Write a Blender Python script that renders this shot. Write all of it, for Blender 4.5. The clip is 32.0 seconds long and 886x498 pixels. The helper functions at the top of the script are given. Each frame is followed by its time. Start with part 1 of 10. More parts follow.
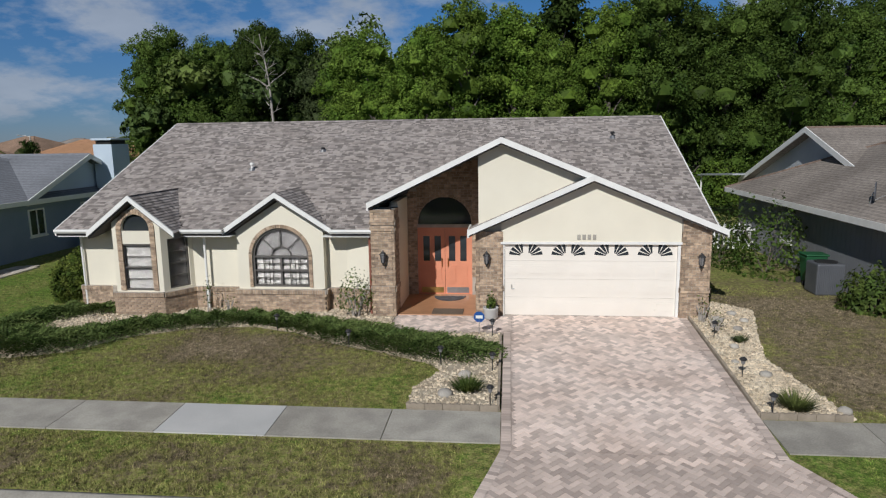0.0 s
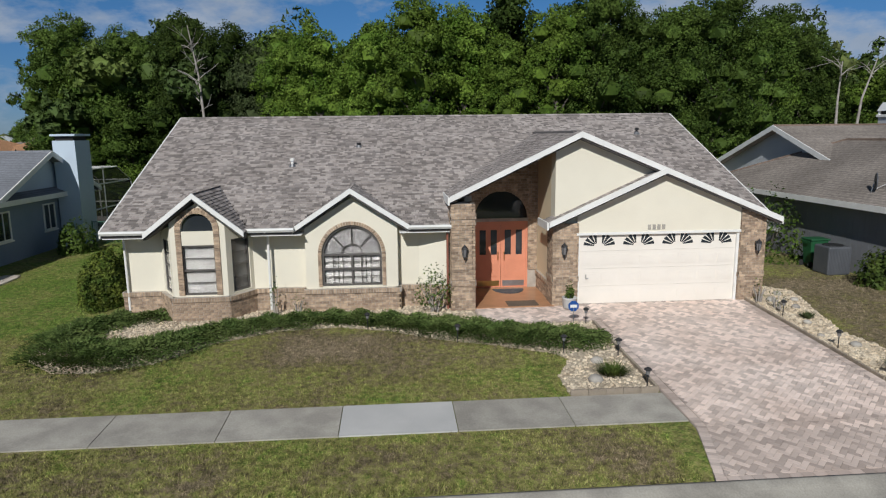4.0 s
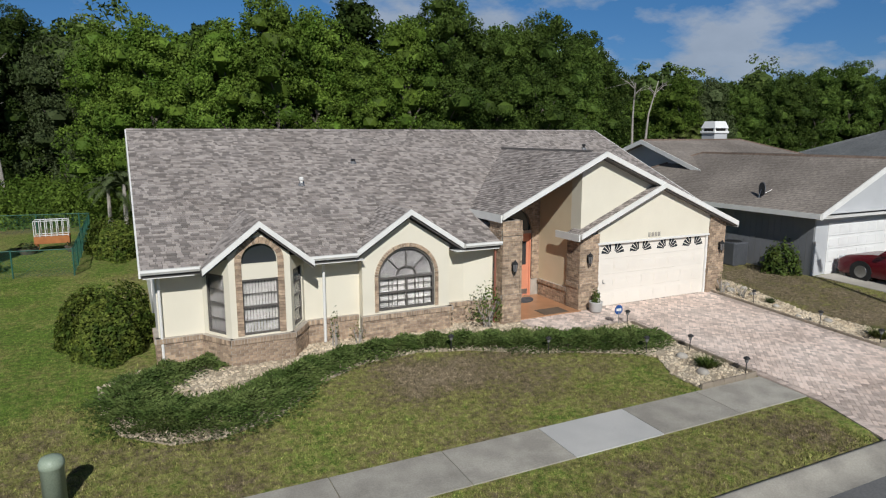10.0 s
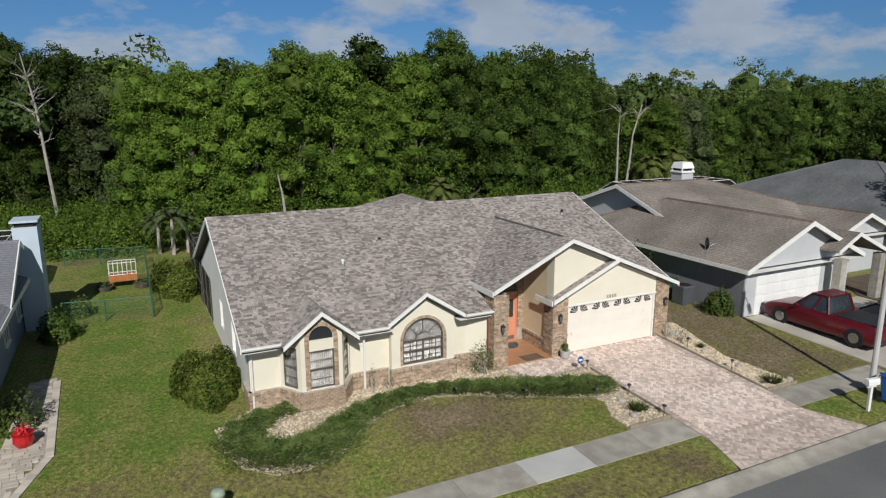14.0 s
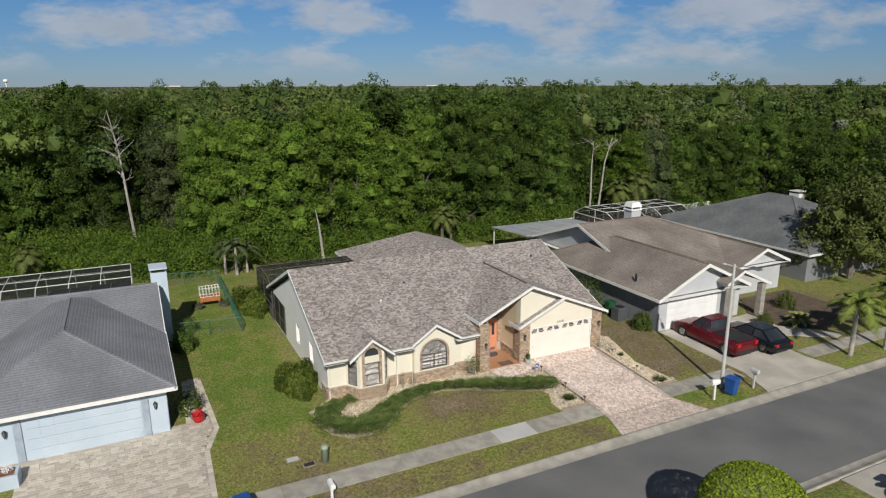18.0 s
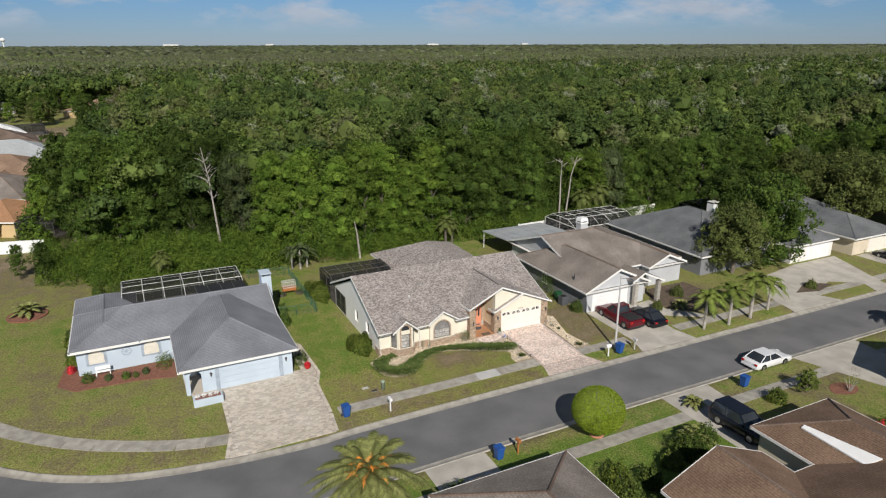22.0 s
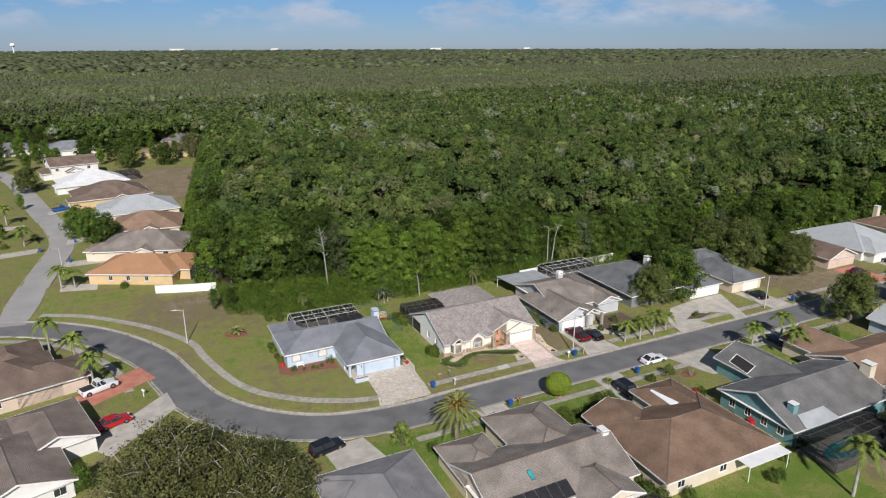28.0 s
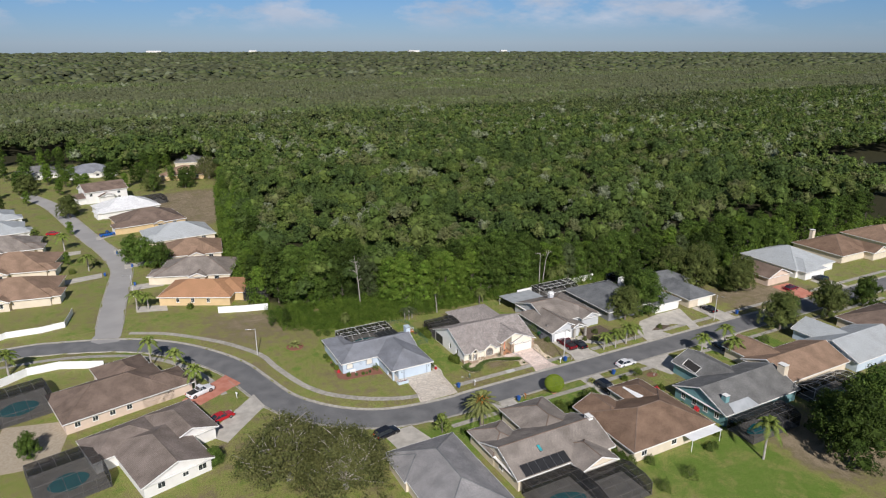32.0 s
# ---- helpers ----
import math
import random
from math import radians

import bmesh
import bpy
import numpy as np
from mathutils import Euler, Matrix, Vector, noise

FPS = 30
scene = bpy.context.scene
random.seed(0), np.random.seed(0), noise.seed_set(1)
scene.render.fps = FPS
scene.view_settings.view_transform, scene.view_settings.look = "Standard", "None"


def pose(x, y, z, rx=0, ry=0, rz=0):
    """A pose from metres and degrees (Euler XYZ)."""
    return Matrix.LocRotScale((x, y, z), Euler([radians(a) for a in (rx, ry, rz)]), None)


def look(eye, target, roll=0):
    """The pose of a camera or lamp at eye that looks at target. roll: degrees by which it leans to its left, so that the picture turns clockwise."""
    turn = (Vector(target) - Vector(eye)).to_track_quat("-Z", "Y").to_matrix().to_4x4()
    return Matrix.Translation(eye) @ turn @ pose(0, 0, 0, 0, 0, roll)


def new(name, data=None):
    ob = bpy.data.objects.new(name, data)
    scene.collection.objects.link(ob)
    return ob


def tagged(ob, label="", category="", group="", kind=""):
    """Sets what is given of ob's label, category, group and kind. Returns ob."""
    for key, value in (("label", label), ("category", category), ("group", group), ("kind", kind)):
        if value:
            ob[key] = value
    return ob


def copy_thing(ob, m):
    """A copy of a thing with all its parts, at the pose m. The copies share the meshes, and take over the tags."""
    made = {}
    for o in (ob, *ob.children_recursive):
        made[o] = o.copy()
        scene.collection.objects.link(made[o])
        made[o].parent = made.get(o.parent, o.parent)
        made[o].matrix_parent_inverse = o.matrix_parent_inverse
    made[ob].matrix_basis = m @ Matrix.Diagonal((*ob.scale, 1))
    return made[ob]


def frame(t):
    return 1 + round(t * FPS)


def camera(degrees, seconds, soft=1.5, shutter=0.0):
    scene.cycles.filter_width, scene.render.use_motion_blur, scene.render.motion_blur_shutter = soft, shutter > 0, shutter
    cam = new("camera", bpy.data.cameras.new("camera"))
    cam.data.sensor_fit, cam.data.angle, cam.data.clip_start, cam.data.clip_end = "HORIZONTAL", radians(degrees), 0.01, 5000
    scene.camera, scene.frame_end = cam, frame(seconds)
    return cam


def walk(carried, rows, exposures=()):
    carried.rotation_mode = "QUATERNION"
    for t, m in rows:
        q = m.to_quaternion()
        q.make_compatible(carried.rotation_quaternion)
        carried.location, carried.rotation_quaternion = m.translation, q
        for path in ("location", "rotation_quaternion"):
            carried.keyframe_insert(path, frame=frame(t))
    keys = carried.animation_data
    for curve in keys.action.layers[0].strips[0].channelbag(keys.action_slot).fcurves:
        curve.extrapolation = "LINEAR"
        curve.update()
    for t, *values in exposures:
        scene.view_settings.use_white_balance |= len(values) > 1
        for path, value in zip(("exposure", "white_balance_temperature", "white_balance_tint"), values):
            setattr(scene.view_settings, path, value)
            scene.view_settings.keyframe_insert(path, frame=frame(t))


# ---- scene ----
cam = camera(68.7, 32.0, soft=1.2)
METRES, EYE, TILT, LEAN, TURN = 146.5, 5.0, 0.0, 0.0, 5.9
ROWS = [
    (0.0, 0.0, 0.0, 0.0, -0.13, -9.75, 0.78),
    (0.5, -0.003, -0.0001, -0.0002, -1.11, -9.78, 0.77),
    (1.0, -0.0066, -0.0, -0.0004, -2.44, -9.81, 0.77),
    (1.5, -0.011, 0.0002, -0.0006, -3.87, -9.83, 0.72),
    (2.0, -0.0157, 0.0006, -0.0007, -5.24, -9.86, 0.73),
    (2.5, -0.0208, 0.0009, -0.0008, -6.58, -9.88, 0.72),
    (3.0, -0.0261, 0.0013, -0.0007, -7.78, -9.88, 0.7),
    (3.5, -0.0315, 0.0018, -0.0005, -8.84, -9.91, 0.7),
    (4.0, -0.0371, 0.0026, -0.0005, -10.34, -9.92, 0.66),
    (4.5, -0.0429, 0.004, -0.0005, -12.67, -9.95, 0.61),
    (6.5, -0.0673, 0.0114, -0.0006, -22.51, -10.04, 0.3),
    (7.0, -0.0732, 0.0138, -0.0007, -25.86, -10.02, 0.21),
    (7.5, -0.079, 0.0164, -0.0008, -29.15, -10.01, 0.11),
    (8.0, -0.0846, 0.0197, -0.0007, -31.4, -9.98, 0.04),
    (8.5, -0.0879, 0.0214, -0.0007, -31.43, -9.97, 0.02),
    (9.0, -0.0893, 0.0219, -0.0006, -31.81, -9.96, 0.03),
    (9.5, -0.0901, 0.022, 0.0005, -31.93, -9.95, 0.04),
    (10.0, -0.0903, 0.022, 0.0033, -31.94, -9.93, 0.06),
    (10.5, -0.0909, 0.0214, 0.0069, -31.94, -9.89, 0.09),
    (11.0, -0.0923, 0.0197, 0.0101, -31.96, -9.82, 0.1),
    (11.5, -0.0947, 0.0168, 0.014, -31.97, -9.77, 0.09),
    (12.0, -0.0977, 0.0129, 0.0186, -31.96, -9.7, 0.1),
    (12.5, -0.1006, 0.0081, 0.023, -31.96, -9.63, 0.1),
    (13.0, -0.1041, 0.0025, 0.0274, -31.97, -9.57, 0.1),
    (13.5, -0.1082, -0.0036, 0.0313, -31.97, -10.36, 0.13),
    (14.0, -0.1122, -0.0098, 0.035, -31.96, -12.16, 0.13),
    (14.5, -0.1168, -0.0164, 0.039, -31.95, -13.85, 0.14),
    (16.5, -0.1378, -0.0486, 0.06, -31.96, -14.22, 0.11),
    (17.0, -0.1436, -0.0582, 0.0667, -31.95, -14.19, 0.13),
    (17.5, -0.1502, -0.0685, 0.0738, -31.94, -14.17, 0.15),
    (18.0, -0.1574, -0.0796, 0.0811, -31.94, -14.14, 0.16),
    (18.5, -0.1652, -0.0916, 0.0887, -31.93, -14.13, 0.13),
    (19.0, -0.1736, -0.1047, 0.0972, -31.93, -14.13, 0.16),
    (19.5, -0.1826, -0.1185, 0.106, -31.91, -14.09, 0.16),
    (20.0, -0.1923, -0.1337, 0.1158, -31.9, -14.12, 0.15),
    (20.5, -0.2033, -0.1504, 0.1261, -31.91, -14.17, 0.15),
    (21.0, -0.2148, -0.1684, 0.1367, -31.89, -15.22, 0.2),
    (21.5, -0.2272, -0.1875, 0.147, -31.87, -17.12, 0.19),
    (22.0, -0.2393, -0.2073, 0.1577, -31.84, -17.67, 0.16),
    (22.5, -0.2524, -0.2279, 0.1715, -31.84, -17.74, 0.14),
    (23.0, -0.2657, -0.2488, 0.1855, -31.83, -17.69, 0.19),
    (23.5, -0.2796, -0.27, 0.1993, -31.82, -17.64, 0.21),
    (24.0, -0.2947, -0.2915, 0.2128, -31.76, -17.62, 0.2),
    (24.5, -0.3107, -0.3129, 0.2261, -31.71, -17.59, 0.21),
    (25.0, -0.3278, -0.3352, 0.2398, -31.73, -17.59, 0.21),
    (25.5, -0.3451, -0.3569, 0.253, -31.72, -17.57, 0.2),
    (27.5, -0.4205, -0.4353, 0.3058, -31.7, -17.61, 0.18),
    (28.0, -0.4402, -0.4549, 0.32, -31.7, -17.62, 0.16),
    (28.5, -0.4592, -0.4738, 0.3336, -31.82, -17.62, 0.14),
    (29.0, -0.4781, -0.492, 0.3478, -32.01, -17.63, 0.11),
    (29.5, -0.497, -0.5093, 0.3617, -32.24, -17.64, 0.1),
    (30.0, -0.5145, -0.524, 0.3744, -32.59, -17.64, 0.08),
    (30.5, -0.5332, -0.5384, 0.388, -32.93, -17.63, 0.06),
    (31.0, -0.5522, -0.553, 0.4014, -33.16, -17.63, 0.05),
    (31.5, -0.5721, -0.5681, 0.4151, -33.39, -17.64, 0.03),
    (32.0, -0.5917, -0.5842, 0.4291, -33.63, -17.63, 0.02),
]
walk(cam, [(t, pose(0, 0, EYE, TILT, LEAN, TURN) @ pose(METRES * x, METRES * y, METRES * z, 90 + pitch, roll, yaw)) for t, x, y, z, yaw, pitch, roll in ROWS],
     exposures=[(0.0, -0.42, 6050, 10), (6.0, -0.38, 6080, 9), (9.0, -0.36, 6100, 9), (14.0, -0.27, 6300, 9), (20.0, -0.14, 6550, 10), (25.0, 0.03, 6350, 13), (32.0, 0.07, 6250, 14)])

# ---- light ----
SUN_EL, SUN_DIR = 35.5, Vector((-0.31, -0.95, 0.0)).normalized()
to_sun = SUN_DIR * math.cos(radians(SUN_EL)) + Vector((0, 0, math.sin(radians(SUN_EL))))
sun = new("sun", bpy.data.lights.new("sun", "SUN"))
sun.data.energy, sun.data.angle, sun.data.color = 5.0, radians(0.53), (1.0, 0.955, 0.885)
sun.matrix_world = look(to_sun * 400, (0, 0, 0))

world = bpy.data.worlds.new("sky")
scene.world = world
world.use_nodes = True
wn, wl = world.node_tree.nodes, world.node_tree.links
wn.clear()


def wnode(kind, **vals):
    n = wn.new(kind)
    for k, v in vals.items():
        if k.startswith("i_"):
            n.inputs[k[2:].replace("_", " ")].default_value = v
    return n


sky = wn.new("ShaderNodeTexSky")
sky.sky_type, sky.sun_disc = "NISHITA", False
sky.sun_elevation, sky.sun_rotation = radians(SUN_EL), math.atan2(SUN_DIR.x, SUN_DIR.y)
sky.air_density, sky.dust_density, sky.ozone_density = 1.0, 0.0, 4.0
coord = wn.new("ShaderNodeTexCoord")
sep = wn.new("ShaderNodeSeparateXYZ")
wl.new(coord.outputs["Generated"], sep.inputs[0])
# clouds lie on a level sheet: the direction is divided by its height
lift = wn.new("ShaderNodeMath"); lift.operation = "ADD"; lift.inputs[1].default_value = 0.34
wl.new(sep.outputs[2], lift.inputs[0])
up = wn.new("ShaderNodeMath"); up.operation = "MAXIMUM"; up.inputs[1].default_value = 0.2
wl.new(lift.outputs[0], up.inputs[0])
dx = wn.new("ShaderNodeMath"); dx.operation = "DIVIDE"
dy = wn.new("ShaderNodeMath"); dy.operation = "DIVIDE"
wl.new(sep.outputs[0], dx.inputs[0]); wl.new(up.outputs[0], dx.inputs[1])
wl.new(sep.outputs[1], dy.inputs[0]); wl.new(up.outputs[0], dy.inputs[1])
flat = wn.new("ShaderNodeCombineXYZ")
wl.new(dx.outputs[0], flat.inputs[0]); wl.new(dy.outputs[0], flat.inputs[1])
flat.inputs[2].default_value = 3.7
puff = wnode("ShaderNodeTexNoise", i_Scale=2.4, i_Detail=8.0, i_Roughness=0.58)
wl.new(flat.outputs[0], puff.inputs["Vector"])
cover = wn.new("ShaderNodeMapRange")
cover.inputs["From Min"].default_value, cover.inputs["From Max"].default_value = 0.472, 0.595
wl.new(puff.outputs[0], cover.inputs["Value"])
tone = wnode("ShaderNodeTexNoise", i_Scale=5.0, i_Detail=5.0)
wl.new(flat.outputs[0], tone.inputs["Vector"])
cloud_col = wn.new("ShaderNodeMix"); cloud_col.data_type = "RGBA"
cloud_col.inputs["A"].default_value = (5.3, 6.0, 7.0, 1)
cloud_col.inputs["B"].default_value = (9.6, 10.3, 11.4, 1)
wl.new(tone.outputs[0], cloud_col.inputs["Factor"])
soft = wn.new("ShaderNodeMath"); soft.operation = "MULTIPLY"; soft.inputs[1].default_value = 0.8
haze = wn.new("ShaderNodeMapRange"); haze.interpolation_type = "SMOOTHSTEP"
haze.inputs["From Min"].default_value, haze.inputs["From Max"].default_value = 0.008, 0.042
wl.new(sep.outputs[2], haze.inputs["Value"])
thin = wn.new("ShaderNodeMath"); thin.operation = "MULTIPLY"
wl.new(cover.outputs[0], thin.inputs[0]); wl.new(haze.outputs[0], thin.inputs[1])
wl.new(thin.outputs[0], soft.inputs[0])
join = wn.new("ShaderNodeMix"); join.data_type = "RGBA"
wl.new(soft.outputs[0], join.inputs["Factor"])
tint = wn.new("ShaderNodeMix"); tint.data_type, tint.blend_type = "RGBA", "MULTIPLY"
tint.inputs["Factor"].default_value = 1.0
hue = wn.new("ShaderNodeMapRange"); hue.inputs["From Min"].default_value, hue.inputs["From Max"].default_value = 0.0, 0.28
wl.new(sep.outputs[2], hue.inputs["Value"])
hues = wn.new("ShaderNodeMix"); hues.data_type = "RGBA"
hues.inputs["A"].default_value, hues.inputs["B"].default_value = (0.475, 0.645, 1.05, 1), (0.50, 0.90, 1.14, 1)
wl.new(hue.outputs[0], hues.inputs["Factor"])
wl.new(hues.outputs["Result"], tint.inputs["B"])
wl.new(sky.outputs[0], tint.inputs["A"])
wl.new(tint.outputs["Result"], join.inputs["A"]); wl.new(cloud_col.outputs["Result"], join.inputs["B"])
bg = wn.new("ShaderNodeBackground"); bg.inputs["Strength"].default_value = 0.062
# the sky deepens towards the zenith
deep = wn.new("ShaderNodeMapRange"); deep.interpolation_type = "SMOOTHSTEP"
deep.inputs["From Min"].default_value, deep.inputs["From Max"].default_value = 0.22, 0.7
deep.inputs["To Min"].default_value, deep.inputs["To Max"].default_value = 1.0, 0.42
wl.new(sep.outputs[2], deep.inputs["Value"])
dome = wn.new("ShaderNodeMix"); dome.data_type, dome.blend_type = "RGBA", "MULTIPLY"
dome.inputs["Factor"].default_value = 1.0
wl.new(join.outputs["Result"], dome.inputs["A"]); wl.new(deep.outputs[0], dome.inputs["B"])
wl.new(dome.outputs["Result"], bg.inputs["Color"])
wout = wn.new("ShaderNodeOutputWorld")
wl.new(bg.outputs[0], wout.inputs["Surface"])


# ---- materials ----
def mat(name, c1, c2=None, rough=0.7, scale=2.0, fine=40.0, amount=0.25, bump=0.2, depth=0.01,
        rand=0.0, island=0.0, metal=0.0, spec=0.4, through_light=0.0, lo=0.38, hi=0.62):
    """Two colours mixed by a coarse noise, a fine grain over them, relief, and a shift for each object or piece."""
    m = bpy.data.materials.new(name)
    m.use_nodes = True
    n, l = m.node_tree.nodes, m.node_tree.links
    b = n["Principled BSDF"]
    b.inputs["Roughness"].default_value, b.inputs["Metallic"].default_value = rough, metal
    b.inputs["Specular IOR Level"].default_value = spec
    c2 = c2 or tuple(v * 0.8 for v in c1)
    tc = n.new("ShaderNodeTexCoord")
    n1 = n.new("ShaderNodeTexNoise"); n1.inputs["Scale"].default_value, n1.inputs["Detail"].default_value = scale, 5
    n2 = n.new("ShaderNodeTexNoise"); n2.inputs["Scale"].default_value, n2.inputs["Detail"].default_value = fine, 3
    for k in (n1, n2):
        l.new(tc.outputs["Object"], k.inputs["Vector"])
    mr = n.new("ShaderNodeMapRange"); mr.inputs["From Min"].default_value, mr.inputs["From Max"].default_value = lo, hi
    l.new(n1.outputs[0], mr.inputs["Value"])
    mix = n.new("ShaderNodeMix"); mix.data_type = "RGBA"
    mix.inputs["A"].default_value, mix.inputs["B"].default_value = (*c1, 1), (*c2, 1)
    l.new(mr.outputs[0], mix.inputs["Factor"])
    # value = 1 + amount * (fine - 0.5) * 2 + shifts
    val = n.new("ShaderNodeMath"); val.operation = "MULTIPLY_ADD"
    val.inputs[1].default_value, val.inputs[2].default_value = 2 * amount, 1 - amount
    l.new(n2.outputs[0], val.inputs[0])
    out = val.outputs[0]
    for how, gain in (("rand", rand), ("island", island)):
        if gain:
            src = n.new("ShaderNodeObjectInfo").outputs["Random"] if how == "rand" else n.new("ShaderNodeNewGeometry").outputs["Random Per Island"]
            ad = n.new("ShaderNodeMath"); ad.operation = "MULTIPLY_ADD"
            ad.inputs[1].default_value, ad.inputs[2].default_value = 2 * gain, 1 - gain
            l.new(src, ad.inputs[0])
            mu = n.new("ShaderNodeMath"); mu.operation = "MULTIPLY"
            l.new(out, mu.inputs[0]); l.new(ad.outputs[0], mu.inputs[1])
            out = mu.outputs[0]
    hsv = n.new("ShaderNodeHueSaturation")
    l.new(mix.outputs["Result"], hsv.inputs["Color"]); l.new(out, hsv.inputs["Value"])
    l.new(hsv.outputs[0], b.inputs["Base Color"])
    if bump:
        bp = n.new("ShaderNodeBump"); bp.inputs["Strength"].default_value, bp.inputs["Distance"].default_value = bump, depth
        l.new(n2.outputs[0], bp.inputs["Height"]); l.new(bp.outputs[0], b.inputs["Normal"])
    if through_light:
        tr = n.new("ShaderNodeBsdfTranslucent")
        l.new(hsv.outputs[0], tr.inputs["Color"])
        ms = n.new("ShaderNodeMixShader"); ms.inputs[0].default_value = through_light
        l.new(b.outputs[0], ms.inputs[1]); l.new(tr.outputs[0], ms.inputs[2])
        l.new(ms.outputs[0], n["Material Output"].inputs["Surface"])
    return m


def leafy(name, c1, c2, island=0.35, rand=0.18, scale=0.5):
    return mat(name, c1, c2, rough=0.65, scale=scale, fine=6.0, amount=0.2, bump=0.0, rand=rand, island=island, spec=0.12, through_light=0.08)


def woodland_material():
    """Tree tops from above: each crown's own green by a noise in world metres, with browner stands farther on, some
    haze in their blue.
    """
    m = leafy("woodland green", (0.060, 0.098, 0.019), (0.108, 0.145, 0.044), island=0.35, rand=0.0, scale=0.13)
    n, l = m.node_tree.nodes, m.node_tree.links
    g = n.new("ShaderNodeNewGeometry")
    for k in [k for k in n if k.type == "TEX_NOISE"]:
        l.new(g.outputs["Position"], k.inputs["Vector"])
    stand = n.new("ShaderNodeTexNoise"); stand.inputs["Scale"].default_value, stand.inputs["Detail"].default_value = 0.006, 5
    stretch = n.new("ShaderNodeMapping"); stretch.inputs["Scale"].default_value = (0.6, 1.5, 0.0)
    l.new(g.outputs["Position"], stretch.inputs["Vector"]); l.new(stretch.outputs[0], stand.inputs["Vector"])
    s = n.new("ShaderNodeSeparateXYZ"); l.new(g.outputs["Position"], s.inputs[0])
    far = n.new("ShaderNodeMapRange"); far.inputs["From Min"].default_value, far.inputs["From Max"].default_value = 150, 560
    far.inputs["To Min"].default_value, far.inputs["To Max"].default_value = -0.25, 0.25
    l.new(s.outputs[1], far.inputs["Value"])
    add = n.new("ShaderNodeMath"); add.operation = "ADD"; l.new(stand.outputs[0], add.inputs[0]); l.new(far.outputs[0], add.inputs[1])
    mr = n.new("ShaderNodeMapRange"); mr.inputs["From Min"].default_value, mr.inputs["From Max"].default_value = 0.45, 0.80
    mr.inputs["To Max"].default_value = 0.9
    l.new(add.outputs[0], mr.inputs["Value"])
    mix = n.new("ShaderNodeMix"); mix.data_type = "RGBA"
    # olive brown of the stands, its blue raised to paint in distance haze
    mix.inputs["B"].default_value = (0.083, 0.088, 0.048, 1)
    l.new(mr.outputs[0], mix.inputs["Factor"])
    hsv = [k for k in n if k.type == "HUE_SAT"][0]
    # every crown has a tone of its own: dark, mid, yellowish, pale grey green
    tone = n.new("ShaderNodeAttribute"); tone.attribute_name = "tone"
    grove = n.new("ShaderNodeTexNoise"); grove.inputs["Scale"].default_value, grove.inputs["Detail"].default_value = 0.022, 3
    l.new(stretch.outputs[0], grove.inputs["Vector"])
    lean = n.new("ShaderNodeMapRange"); lean.inputs["From Min"].default_value, lean.inputs["From Max"].default_value = 0.32, 0.68
    lean.inputs["To Min"].default_value, lean.inputs["To Max"].default_value = -0.34, 0.3
    l.new(grove.outputs[0], lean.inputs["Value"])
    kin = n.new("ShaderNodeMath"); kin.operation = "ADD"; kin.use_clamp = True
    l.new(tone.outputs["Fac"], kin.inputs[0]); l.new(lean.outputs[0], kin.inputs[1])
    # blue in these crown tones is also raised for haze
    kinds = n.new("ShaderNodeValToRGB")
    kinds.color_ramp.elements[0].position, kinds.color_ramp.elements[0].color = 0.0, (0.046, 0.074, 0.022, 1)
    kinds.color_ramp.elements[1].position, kinds.color_ramp.elements[1].color = 1.0, (0.225, 0.248, 0.165, 1)
    for at_, c_ in ((0.35, (0.072, 0.110, 0.026)), (0.70, (0.118, 0.158, 0.034)), (0.86, (0.128, 0.130, 0.056)), (0.95, (0.155, 0.176, 0.088))):
        kinds.color_ramp.elements.new(at_).color = (*c_, 1)
    l.new(kin.outputs[0], kinds.inputs[0])
    own = n.new("ShaderNodeMix"); own.data_type = "RGBA"; own.inputs["Factor"].default_value = 0.8
    l.new(hsv.inputs["Color"].links[0].from_socket, own.inputs["A"]); l.new(kinds.outputs[0], own.inputs["B"])
    l.new(own.outputs["Result"], mix.inputs["A"])
    l.new(mix.outputs["Result"], hsv.inputs["Color"])
    return m


GABLE_WHITE = mat("fresh white wall paint", (0.88, 0.86, 0.82), (0.84, 0.82, 0.78), rough=0.8, scale=0.8, fine=60, amount=0.04, bump=0.1)
STUCCO = mat("cream stucco", (0.76, 0.71, 0.58), (0.72, 0.67, 0.545), rough=0.85, scale=0.8, fine=90, amount=0.05, bump=0.25, depth=0.004)
# the tan tint stands for warm light bounced into the shaded entrance recess
BOUNCE_STUCCO = mat("bounce-tinted stucco", (0.72, 0.60, 0.41), (0.67, 0.555, 0.375), rough=0.85, scale=0.8, fine=90, amount=0.05, bump=0.25, depth=0.004)
TRIM = mat("white trim paint", (0.80, 0.79, 0.75), (0.74, 0.73, 0.69), rough=0.5, scale=3, fine=30, amount=0.05, bump=0.05)
BRICK = mat("tan brick", (0.395, 0.296, 0.203), (0.27, 0.194, 0.138), rough=0.85, scale=9, fine=60, amount=0.25, bump=0.3, depth=0.005, rand=0.22, island=0.33)
MORTAR = mat("mortar", (0.47, 0.415, 0.35), rough=0.9, scale=4, fine=80, amount=0.15)
SHINGLE = mat("grey brown shingle", (0.285, 0.252, 0.230), (0.355, 0.318, 0.295), rough=0.92, scale=0.7, fine=120, amount=0.25, bump=0.4, depth=0.004, island=0.44, spec=0.2, lo=0.3, hi=0.7)
